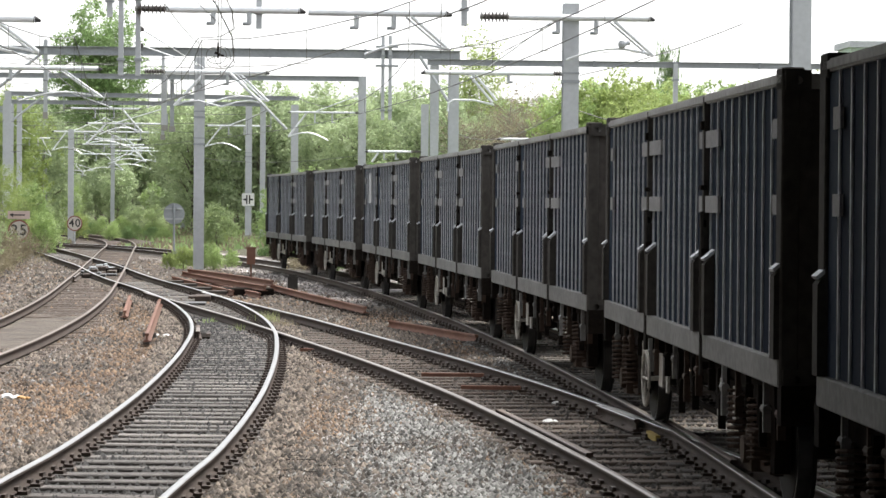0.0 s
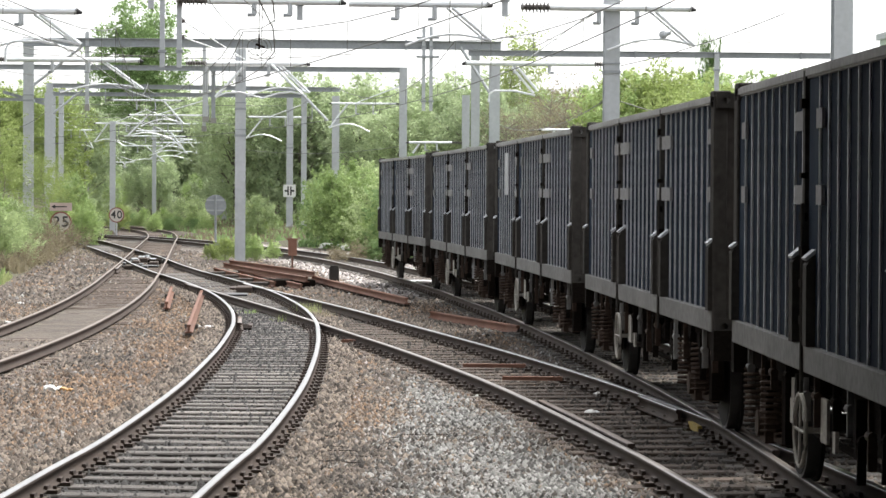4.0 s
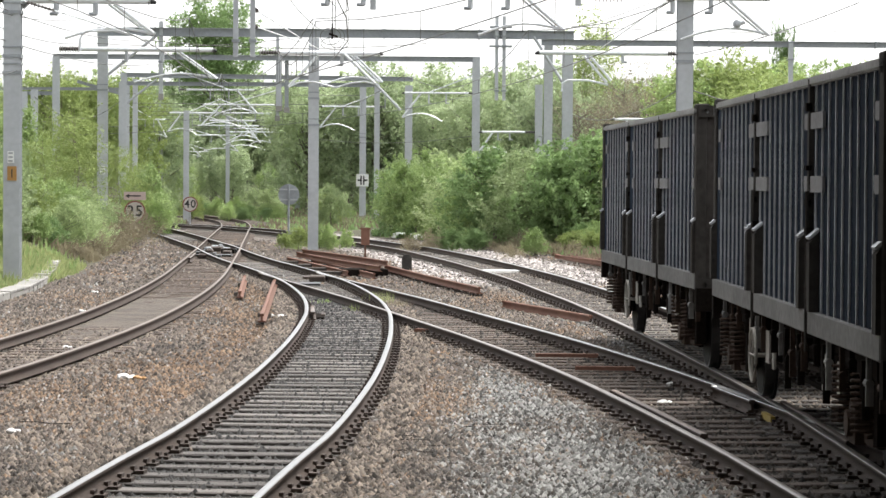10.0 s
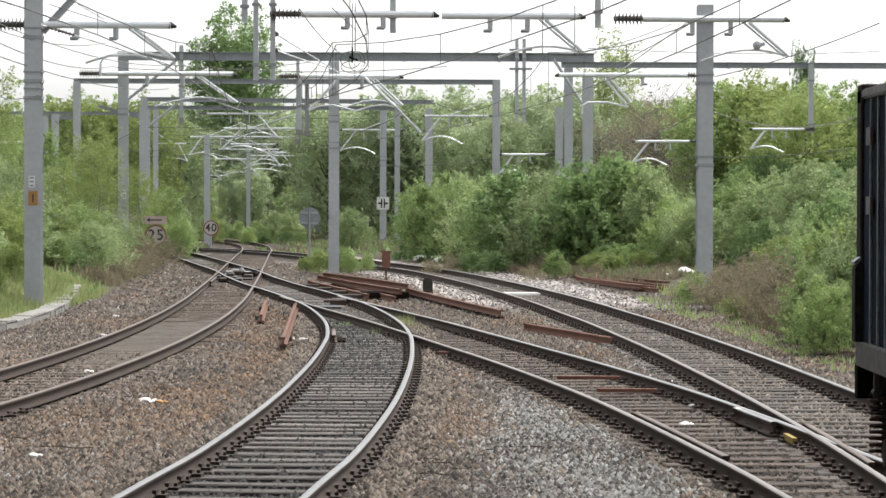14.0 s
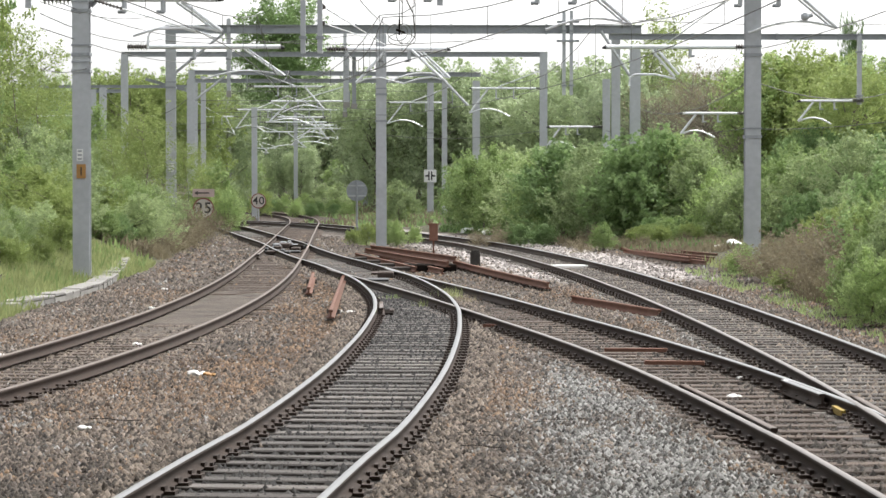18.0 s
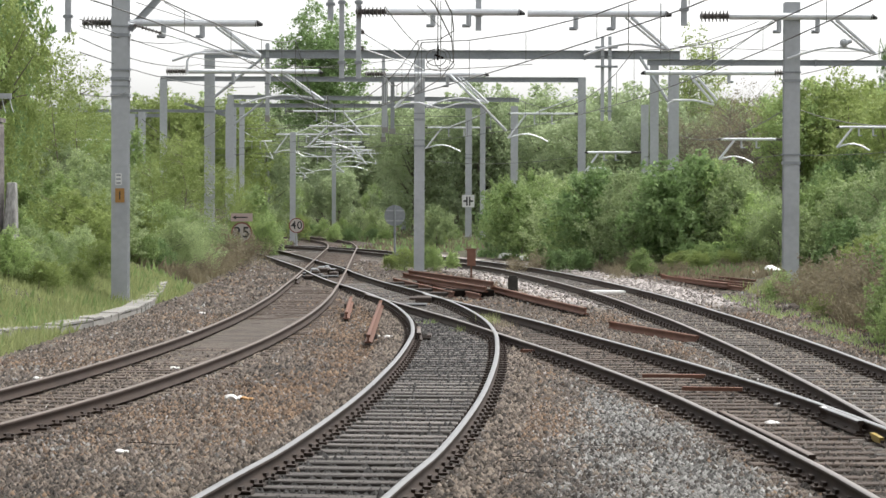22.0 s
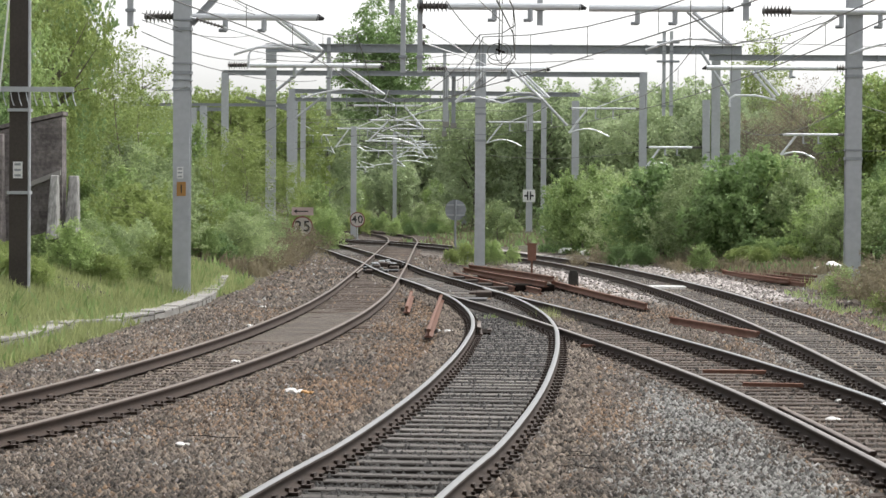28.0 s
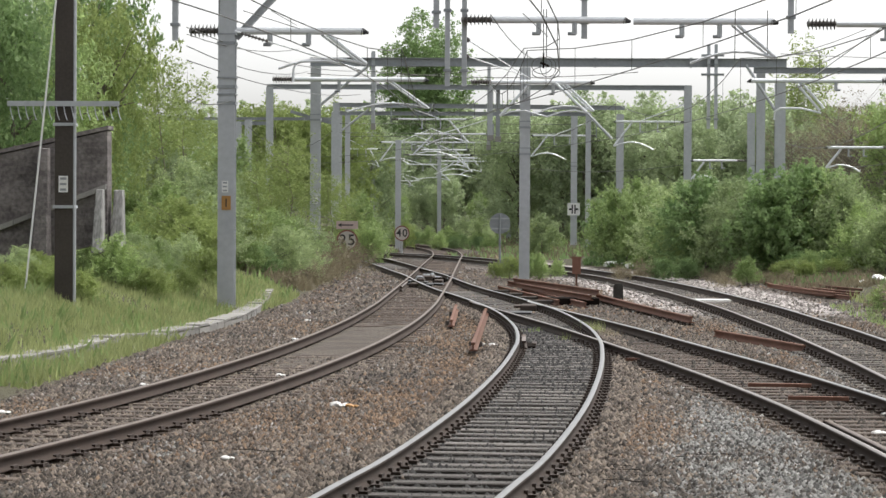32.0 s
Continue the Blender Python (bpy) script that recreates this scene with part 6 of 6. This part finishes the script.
def trunk_mesh(name, seed, h, r0, limbs, reach):
    r = random.Random(seed)
    bm = bmesh.new()
    p = Vector((0, 0, -0.3))
    for k in range(5):
        q = Vector((r.uniform(-0.06, 0.06) * h * 0.4, r.uniform(-0.06, 0.06) * h * 0.4, h * (k + 1) / 5))
        rod(bm, p, q, r0 * (1 - k * 0.17), 8, r0 * (1 - (k + 1) * 0.17))
        p = q
    for k in range(limbs):
        z = h * r.uniform(0.2, 0.9)
        a = r.uniform(0, 6.28)
        ln = reach * r.uniform(0.5, 1)
        e = Vector((math.cos(a) * ln, math.sin(a) * ln, z + ln * r.uniform(0.3, 0.9)))
        m = Vector((math.cos(a) * ln * 0.5, math.sin(a) * ln * 0.5, z + ln * 0.3))
        rod(bm, (0, 0, z), m, r0 * 0.35, 6, r0 * 0.22)
        rod(bm, m, e, r0 * 0.22, 5, r0 * 0.06)
    return mesh_of(name, bm, M_BARK)


KINDS = {}


def plant_kind(key, name, label, category, seed, clumps, leaves, size, shape, material, h, r0, limbs, reach, spread=0.26):
    KINDS[key] = (name, label, category, crown_mesh("crown", seed, clumps, leaves, size, shape, material, spread), trunk_mesh("trunk", seed, h, r0, limbs, reach))


def plant(key, x, y, scale=1.0, turn=0.0, zs=1.0, z=None):
    name, label, category, cm, tm = KINDS[key]
    th = thing(name, label, category, pose(x, y, ground_z(x, y) if z is None else z, 0, 0, turn) @ Matrix.Diagonal((scale, scale, scale * zs, 1)), group=category + "s along the line")
    part("crown", cm, None, th)
    part("trunk", tm, None, th)
    return th


plant_kind("bush_a", "bush", "bushy mid-green shrub with fresh upright shoots", "bush", 1, 300, 42, 0.062,
           [(0, 0, 0.9, 1.5, 1.5, 1.0), (0.5, 0.2, 1.9, 1.0, 1.0, 1.1), (-0.7, -0.2, 1.7, 0.9, 0.9, 1.0), (0.0, 0, 2.8, 0.6, 0.6, 0.9), (-0.5, 0.3, 2.6, 0.3, 0.3, 0.9), (0.7, 0.1, 2.6, 0.25, 0.25, 0.8)], M_LEAF, 2.8, 0.06, 12, 1.4, 0.13)
plant_kind("bush_b", "bush", "dense dark-green broad-leaved shrub beside the track", "bush", 2, 260, 38, 0.075,
           [(0, 0, 0.9, 1.6, 1.5, 1.0), (-0.7, 0.2, 1.9, 1.0, 1.0, 1.0), (0.8, 0, 1.7, 0.9, 0.9, 1.0), (0.2, 0, 2.4, 0.7, 0.7, 0.7)], M_LEAFD, 2.5, 0.07, 10, 1.4, 0.14)
plant_kind("bush_c", "bush", "light yellow-green shrub on the bank", "bush", 3, 250, 42, 0.055,
           [(0, 0, 0.8, 1.3, 1.3, 0.9), (0.6, 0, 1.6, 0.8, 0.8, 0.8), (-0.5, 0.2, 1.5, 0.7, 0.8, 0.8), (-0.1, 0, 2.0, 0.3, 0.3, 0.7)], M_LEAFL, 2.0, 0.05, 10, 1.1, 0.12)
plant_kind("bush_d", "willow_bush", "grey-green willow shrub with narrow leaves", "bush", 12, 300, 42, 0.055,
           [(0, 0, 1.0, 1.5, 1.4, 1.1), (0.6, 0, 2.0, 0.9, 0.9, 1.0), (-0.6, 0.2, 2.2, 0.8, 0.8, 1.0), (0.1, 0, 2.9, 0.4, 0.4, 0.8)], M_LEAFW, 2.8, 0.06, 14, 1.5, 0.14)
plant_kind("tree_a", "tree", "tall green broadleaf tree", "tree", 4, 330, 40, 0.105,
           [(0, 0, 5.2, 2.6, 2.6, 2.6), (1.4, 0, 6.8, 1.7, 1.7, 1.8), (-1.5, 0.4, 6.4, 1.7, 1.7, 1.9), (0.2, 0, 8.3, 1.2, 1.2, 1.3), (0.5, 0, 3.0, 2.4, 2.4, 1.8)], M_LEAF, 7.5, 0.2, 16, 2.8, 0.3)
plant_kind("tree_b", "tree", "dark green broadleaf tree", "tree", 5, 330, 44, 0.11,
           [(0, 0, 5.0, 2.7, 2.5, 2.5), (1.6, 0, 6.2, 1.6, 1.6, 1.6), (-1.4, 0.4, 6.8, 1.7, 1.6, 1.8), (0, 0, 2.8, 2.6, 2.4, 2.0), (0.4, 0, 7.7, 0.8, 0.8, 1.0)], M_LEAFD, 7.0, 0.2, 16, 2.8, 0.3)
plant_kind("tree_c", "tree", "light yellow-green tree in fresh leaf", "tree", 6, 380, 42, 0.085,
           [(0, 0, 4.4, 2.8, 2.7, 2.3), (1.8, 0, 5.4, 1.7, 1.7, 1.5), (-1.7, 0.3, 5.2, 1.7, 1.7, 1.5), (0, 0, 6.4, 1.5, 1.5, 1.1), (0.3, 0, 2.6, 2.3, 2.3, 1.5)], M_LEAFL, 6.0, 0.18, 16, 2.7, 0.24)
plant_kind("tree_p", "tree", "green tree with haze-paled leaves at the end of the valley", "tree", 14, 380, 38, 0.12,
           [(0, 0, 5.2, 2.7, 2.6, 2.6), (1.4, 0, 6.8, 1.7, 1.7, 1.8), (-1.5, 0.4, 6.4, 1.7, 1.7, 1.9), (0.2, 0, 8.3, 1.2, 1.2, 1.3), (0.2, 0, 2.6, 2.6, 2.6, 2.0)], M_LEAFHAZE, 7.5, 0.2, 16, 2.8, 0.35)
plant_kind("tree_f", "tree", "green tree with haze-paled leaves on the far hillside", "tree", 24, 200, 22, 0.2,
           [(0, 0, 5.2, 2.7, 2.6, 2.6), (1.4, 0, 6.8, 1.7, 1.7, 1.8), (-1.5, 0.4, 6.4, 1.7, 1.7, 1.9), (0.2, 0, 8.3, 1.2, 1.2, 1.3), (0.2, 0, 2.6, 2.6, 2.6, 2.0)], M_LEAFHAZE, 7.5, 0.2, 10, 2.8, 0.4)
plant_kind("birch", "birch_tree", "slender airy birch with sparse leaves", "tree", 8, 170, 32, 0.06,
           [(0, 0, 4.4, 1.2, 1.2, 3.6), (0.3, 0, 7.1, 0.8, 0.8, 1.7)], M_LEAFL, 8.5, 0.04, 26, 1.4, 0.2)
plant_kind("bare", "bare_tree", "brown twiggy tree with few leaves", "tree", 9, 110, 22, 0.05,
           [(0, 0, 5.0, 2.4, 2.2, 2.6), (0.8, 0, 6.6, 1.6, 1.6, 1.6)], M_LEAFB, 7.5, 0.06, 120, 2.9, 0.3)
plant_kind("scrub", "scrub", "dry brown bramble scrub by the ballast", "bush", 10, 110, 30, 0.04,
           [(0, 0, 0.4, 1.1, 1.1, 0.6), (0.4, 0, 0.7, 0.6, 0.6, 0.6)], M_LEAFB, 1.0, 0.014, 60, 0.9, 0.12)

r = random.Random(11)


TALL = {"tree_f": 10.0, "tree_p": 10.0, "tree_a": 10.1, "tree_b": 9.1, "tree_c": 7.9, "birch": 9.3, "bare": 8.4, "bush_a": 4.1, "bush_b": 3.4, "bush_c": 2.8, "bush_d": 3.7, "scrub": 1.3}


# sight lines that stay open: bearing, half width, foot, distance
CLEAR = [(402, 26, 405, 116), (345, 4, 340, 111), (499, 20, 390, 158), (803, 14, 345, 159), (673, 20, 430, 110), (716, 14, 440, 100), (492, 8, 400, 160)]


def row(keys, u0, u1, n, d0, d1, v0, v1):
    """n plants across bearings u0..u1, at distances d0..d1, their tops between the sight lines v0 (low) and v1 (high)."""
    for k in range(n):
        u = u0 + (u1 - u0) * (k + r.uniform(0.1, 0.9)) / n
        d = r.uniform(d0, d1)
        x = (u - 784) * d / 4850
        key = r.choice(keys)
        h = 2.36 + (328 - r.uniform(v0, v1)) * d / 4850 - ground_z(x, d)
        h = max(h, 0.25 * TALL[key])
        if any(d < dd and abs(u - uu) < ru + (1.7 if key[:4] == "bush" else 2.4) * h / TALL[key] * 4850 / d and 328 + (2.36 - ground_z(x, d) - h) * 4850 / d < vv for uu, ru, vv, dd in CLEAR):
            continue
        plant(key, x, d, (h / TALL[key]) ** 0.8 if key[:4] == "bush" else h / TALL[key], r.uniform(0, 360), (h / TALL[key]) ** 0.2 if key[:4] == "bush" else 1.0)


def stand(key, u, d, v, wide=1.0):
    """One plant at a bearing and distance whose top reaches the sight line v; it keeps clear of the signs."""
    x = (u - 784) * d / 4850
    h = 2.36 + (328 - v) * d / 4850 - ground_z(x, d)
    k = max(h / TALL[key], 0.22)
    w = wide * (k ** 0.75 if key[:4] == "bush" else k)
    half = (1.75 if key[:4] in ("bush", "scru") else 1.2 if key == "birch" else 3.2) * w * 4850 / d
    for uu, ru, vv, dd in CLEAR:
        if d < dd and v < vv and abs(u - uu) < ru + half:
            u = uu + (ru + half) * (1 if u > uu else -1)
    plant(key, (u - 784) * d / 4850, d, w, r.uniform(0, 360), k / w)


# shrubs on the east bank, leafy down to the ballast shoulder
for key, u, d, v, w in (("bush_c", 742, 150, 348, 1.0), ("bush_d", 765, 146, 332, 1.0), ("bush_b", 838, 131, 298, 1.0), ("bush_a", 872, 127, 284, 1.0), ("bush_b", 905, 122, 300, 1.0),
                        ("bush_a", 935, 117, 276, 1.0), ("bush_d", 972, 111, 290, 1.1), ("bush_a", 1003, 108, 264, 1.0), ("bush_b", 1038, 106, 262, 1.1), ("bush_d", 1080, 103, 268, 1.1),
                        ("bush_d", 1112, 101, 282, 1.0), ("bush_b", 1152, 100, 268, 1.1), ("bush_b", 1205, 99, 238, 1.1), ("bush_a", 1240, 99, 232, 1.0), ("bush_d", 1278, 98, 262, 1.1),
                        ("bush_a", 1316, 95, 300, 1.0), ("bush_d", 1352, 93, 318, 1.0), ("bush_a", 1408, 96, 298, 1.0), ("bush_a", 1440, 97, 256, 1.0), ("bush_d", 1470, 94, 290, 1.0),
                        ("bush_a", 1500, 95, 262, 1.1), ("bush_b", 1535, 93, 290, 1.0), ("bush_d", 1560, 90, 248, 1.0), ("bush_b", 1482, 80, 352, 0.9), ("bush_d", 1552, 76, 328, 1.0)):
    stand(key, u, d, v, w)
row(["bush_a", "bush_d", "bush_a"], 830, 1340, 12, 118, 132, 300, 235)
row(["bush_b", "bush_a"], 1000, 1340, 8, 106, 112, 360, 320)
row(["bush_b", "scrub", "scrub"], 860, 1180, 10, 98, 108, 440, 405)
row(["scrub", "bush_c", "bush_b"], 1180, 1340, 8, 92, 97, 445, 415)
row(["scrub", "scrub", "bush_a"], 1040, 1330, 12, 90, 96, 452, 432)
stand("bush_c", 1190, 94, 408, 1.2)
stand("bush_c", 1170, 95, 418, 1.0)
row(["bush_a", "bush_c"], 730, 785, 3, 160, 170, 375, 345)
row(["bush_a", "bush_c"], 610, 660, 2, 175, 185, 385, 365)
row(["bush_a"], 690, 735, 2, 101, 103, 440, 425)
row(["bush_b", "bush_a", "bush_d"], 1560, 1950, 12, 84, 104, 330, 255)
row(["bush_c", "bush_a", "bush_d"], 1580, 1950, 10, 66, 80, 420, 345)
for key, u, d, v, w in (("bush_c", 1515, 66, 374, 0.9), ("bush_c", 1560, 65, 388, 0.9), ("bush_b", 1545, 58, 470, 0.8), ("bush_b", 1580, 56, 440, 0.9), ("scrub", 1425, 66, 440, 1.3),
                        ("scrub", 1455, 65, 424, 1.2), ("scrub", 1490, 63, 430, 1.2), ("scrub", 1475, 61, 470, 1.1), ("scrub", 1405, 68, 462, 1.0), ("bush_a", 1360, 69, 500, 0.9),
                        ("bush_c", 1345, 72, 488, 0.8), ("bush_c", 1430, 60, 545, 0.8), ("scrub", 1520, 59, 500, 1.2)):
    stand(key, u, d, v, w)
row(["scrub", "bush_a"], 1590, 1950, 9, 50, 60, 520, 430)
# growth close to the goods line
for key, x, y, sc, tn in (("scrub", 8.4, 57.5, 0.8, 0), ("scrub", 8.9, 60, 0.95, 70), ("scrub", 9.0, 56, 1.0, 140), ("scrub", 8.4, 53.5, 0.75, 20), ("scrub", 9.2, 53, 0.9, 260), ("bush_a", 7.95, 50.5, 0.3, 90),
                          ("bush_a", 8.6, 50, 0.6, 160), ("bush_d", 8.2, 48, 0.5, 240), ("bush_a", 7.7, 46.5, 0.36, 10), ("bush_c", 9.3, 52.5, 0.8, 70), ("bush_d", 9.4, 48.5, 0.8, 130), ("bush_a", 8.9, 45.5, 0.6, 200), ("bush_b", 9.8, 56.5, 0.8, 310)):
    plant(key, x, y, sc, tn)
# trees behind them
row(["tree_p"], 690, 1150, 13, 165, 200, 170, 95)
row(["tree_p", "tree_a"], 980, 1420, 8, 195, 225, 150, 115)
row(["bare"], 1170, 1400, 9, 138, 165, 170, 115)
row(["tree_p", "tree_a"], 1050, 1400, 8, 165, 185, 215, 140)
row(["tree_c", "tree_c", "tree_a"], 1370, 1990, 13, 128, 146, 122, 84)
row(["tree_a", "tree_b"], 1350, 2000, 10, 150, 175, 190, 110)
row(["tree_b", "bush_b"], 1420, 1990, 12, 126.5, 129, 270, 215)
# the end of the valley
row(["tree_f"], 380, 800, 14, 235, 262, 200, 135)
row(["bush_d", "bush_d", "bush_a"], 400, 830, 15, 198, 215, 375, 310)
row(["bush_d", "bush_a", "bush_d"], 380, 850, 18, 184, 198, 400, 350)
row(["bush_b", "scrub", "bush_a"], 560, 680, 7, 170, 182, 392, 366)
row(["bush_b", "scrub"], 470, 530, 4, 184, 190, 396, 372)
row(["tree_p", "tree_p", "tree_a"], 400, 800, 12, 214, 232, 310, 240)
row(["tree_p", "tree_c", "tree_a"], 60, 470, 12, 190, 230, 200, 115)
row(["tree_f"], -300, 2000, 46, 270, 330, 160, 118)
plant_kind("tree_d", "tree", "tall dense dark-green domed tree above the valley", "tree", 31, 850, 46, 0.135,
           [(0, 0, 15.2, 3.0, 3.0, 3.4), (1.6, 0, 13.0, 2.8, 2.8, 3.0), (-1.9, 0, 12.6, 2.6, 2.8, 3.0), (0, 0, 9.5, 3.8, 3.6, 4.2), (0, 0, 4.5, 3.0, 3.0, 3.0)], M_LEAFD, 14, 0.35, 26, 3.5, 0.4)
plant("tree_d", -12.5, 250, 1.03, 40, 1.0)
plant("birch", 14.4, 172, 1.5, 10, 0.98)
plant("birch", 15.1, 173, 1.42, 70, 0.98)
plant("tree_b", 47.26, 300, 0.42, 10, 5.2)
# west bank: airy saplings behind, shrubs down to the grass in front
for key, u, d, v, w in (("birch", 268, 104, 200, 1.5), ("birch", 300, 106, 186, 1.5), ("birch", 322, 102, 215, 1.5), ("birch", 240, 100, 240, 1.4), ("birch", 372, 122, 250, 1.3), ("birch", 398, 126, 262, 1.3),
                        ("bush_a", 425, 130, 290, 1.0), ("bush_d", 452, 134, 310, 1.0), ("bush_c", 474, 138, 332, 1.0), ("bush_a", 440, 128, 345, 1.0), ("bush_c", 502, 172, 346, 0.8), ("bush_a", 590, 176, 360, 0.8),
                        ("bush_a", 222, 84, 372, 1.0), ("bush_b", 250, 86, 392, 1.0), ("bush_d", 285, 88, 358, 1.1), ("bush_d", 318, 92, 366, 1.1), ("bush_a", 300, 95, 330, 1.1), ("bush_d", 345, 100, 352, 1.0),
                        ("scrub", 352, 96, 405, 1.4), ("scrub", 332, 90, 425, 1.3), ("bush_d", 362, 108, 372, 0.9), ("bush_a", 255, 96, 320, 1.1), ("bush_c", 220, 90, 330, 1.0), ("scrub", 300, 84, 440, 1.2)):
    stand(key, u, d, v, w)
row(["bush_a", "bush_c", "bush_d"], 200, 350, 8, 98, 114, 340, 270)
for key, u, d, v, w in (("bush_c", 96, 80, 296, 1.1), ("bush_c", 130, 78, 330, 1.0), ("bush_d", 160, 82, 300, 1.0), ("bush_a", 60, 82, 318, 1.1), ("bush_c", 30, 84, 330, 1.1), ("bush_d", 120, 72, 372, 1.0),
                        ("bush_a", 70, 74, 380, 1.0), ("bush_c", 150, 71, 392, 0.9), ("bush_d", 20, 76, 372, 1.0), ("bush_d", 168, 90, 262, 1.2), ("bush_a", 100, 96, 268, 1.2), ("bush_a", 40, 94, 280, 1.2)):
    stand(key, u, d, v, w)
row(["bush_a", "bush_c", "bush_c"], -240, 20, 9, 76, 92, 420, 330)
row(["bush_a", "tree_p", "bush_d"], 20, 230, 9, 112, 150, 270, 180)
row(["bush_c", "bush_a", "bush_d"], -240, 90, 14, 60, 72, 440, 360)
row(["bush_c", "bush_a", "bush_d"], -270, -70, 8, 54, 59, 505, 455)
row(["bush_c", "bush_c", "bush_a"], -70, 110, 7, 60, 68, 480, 425)
row(["bush_d", "scrub"], -40, 60, 4, 62, 64, 440, 400)
# low growth at the foot of the middle mast and across the speed sign
for key, x, y, sc, tn in (("bush_c", -1.95, 101.2, 0.34, 10), ("bush_a", -0.85, 101, 0.26, 80), ("bush_c", -2.45, 102, 0.24, 150), ("bush_a", -0.2, 104, 0.2, 30), ("bush_d", -9.75, 113.5, 0.42, 60), ("bush_a", -9.1, 112.5, 0.3, 200), ("scrub", -8.6, 111, 0.9, 20), ("scrub", -9.4, 108, 1.1, 90)):
    plant(key, x, y, sc, tn)
# tall trees above the old wall
for key, u, d, v, w in (("tree_a", -120, 88, -70, 0.72), ("tree_c", -45, 94, -70, 0.62), ("tree_b", -190, 84, -90, 0.7), ("tree_b", -75, 100, -130, 0.62), ("tree_a", -40, 112, 30, 0.6), ("tree_a", -260, 100, -150, 1.0),
                        ("birch", 70, 120, 20, 1.2), ("birch", 115, 126, 55, 1.2), ("birch", 20, 122, 10, 1.3), ("tree_a", 60, 135, 150, 0.8), ("tree_a", 140, 140, 190, 0.8)):
    stand(key, u, d, v, w)


def grass(name, label, n, box_, size, seed, keep, wide=1.0, material=None):
    g = np.random.default_rng(seed)
    x0, x1, y0, y1 = box_
    x, y = g.uniform(x0, x1, n), g.uniform(y0, y1, n)
    pts = np.array([(a, b, ground_z(a, b) - 0.02) for a, b in zip(x, y) if keep(a, b)])
    m = len(pts)
    a = g.uniform(0, 6.283, m)
    h = size * g.uniform(0.4, 1.3, m)
    w = (0.012 + 0.02 * g.uniform(0, 1, m)) * wide
    dx, dy = np.cos(a) * w, np.sin(a) * w
    lean = g.normal(0, 0.3, (m, 2)) * h[:, None]
    v = np.stack([pts + np.stack([dx, dy, 0 * h], -1), pts - np.stack([dx, dy, 0 * h], -1), pts + np.stack([lean[:, 0], lean[:, 1], h], -1)], 1).reshape(-1, 3)
    tagged(new(name, from_arrays(name, v, np.arange(m * 3).reshape(-1, 3), material or M_GRASS)), label, "grass", kind="stuff")


grass("bank_grass", "long pale meadow grass on the bank", 80000, (-17, -7.0, 38, 80), 0.22, 3, lambda a, b: zones(a, b)[0] > 0.55)
grass("bank_weeds", "broad-leaved weeds among the bank grass", 9000, (-17, -7.3, 38, 84), 0.3, 5, lambda a, b: zones(a, b)[0] > 0.6 and noise.noise((a * 0.8, b * 0.5, 2)) > 0.05, 3.0, M_LEAF)
grass("verge_grass", "green grass at the foot of shrubs", 12000, (5, 16, 44, 78), 0.25, 4, lambda a, b: zones(a, b)[0] > 0.6)
grass("verge_weeds", "low dark undergrowth along the foot of shrubs", 16000, (1, 15, 70, 135), 0.2, 6, lambda a, b: zones(a, b)[0] > 0.6 and not (5.4 < a < 9.6 and 74 < b < 87), 3.5, M_LEAFD)
grass("verge_weeds", "dry brown stalks along the foot of shrubs", 14000, (4, 13, 62, 106), 0.22, 9, lambda a, b: zones(a, b)[0] > 0.5 and not (5.4 < a < 9.6 and 74 < b < 83), 3.0, M_LEAFB)
grass("far_weeds", "low undergrowth at the end of the valley", 14000, (-24, 4, 140, 205), 0.28, 7, lambda a, b: zones(a, b)[0] > 0.45, 5.0, M_LEAFD)
grass("far_weeds", "brown dead stalks at the end of the valley", 12000, (-24, 4, 140, 205), 0.3, 17, lambda a, b: zones(a, b)[0] > 0.4, 5.0, M_LEAFB)
grass("far_weeds", "brown dead stalks at the foot of the west shrubs", 9000, (-16, -7.2, 84, 150), 0.4, 8, lambda a, b: zones(a, b)[0] > 0.45, 4.0, M_LEAFB)
grass("dry_stalks", "tall dry brown stalks beside the goods line", 3600, (7.9, 9.6, 51, 60.5), 0.75, 12, lambda a, b: noise.noise((a * 0.9, b * 0.4, 6)) > -0.15, 0.55, M_LEAFB)
grass("verge_grass", "fresh green tufts along the ballast shoulder", 7000, (7.1, 9.8, 40, 74), 0.14, 13, lambda a, b: noise.noise((a * 1.3, b * 0.6, 16)) > 0.0, 0.8, M_LEAF)

# weeds that grow between the rails
gw = np.random.default_rng(21)
for x, y, hh, m_ in ((0.72, 57.2, 0.32, M_GRASS), (0.5, 58.6, 0.22, M_GRASS), (0.95, 55.6, 0.2, M_LEAFB), (-0.55, 57.5, 0.12, M_LEAF), (0.1, 54.0, 0.16, M_GRASS), (-2.1, 103, 0.5, M_LEAF)):
    k = 90
    a = gw.uniform(0, 6.283, k)
    q = np.column_stack([gw.normal(0, 0.11, k), gw.normal(0, 0.3, k), np.zeros(k)])
    tip = q + np.column_stack([0.25 * hh * np.cos(a), 0.25 * hh * np.sin(a), hh * gw.uniform(0.4, 1.1, k)])
    e = 0.007 * np.column_stack([np.sin(a), -np.cos(a), 0 * a])
    v = np.stack([q + e, q - e, tip], 1).reshape(-1, 3)
    th = thing("weed_tuft", "yellow-green weed tuft growing between the rails", "weed", pose(x, y, -0.2), group="weed tufts", kind="stuff")
    part("tuft", from_arrays("tuft", v, np.arange(3 * k).reshape(-1, 3), m_), None, th)

motions()
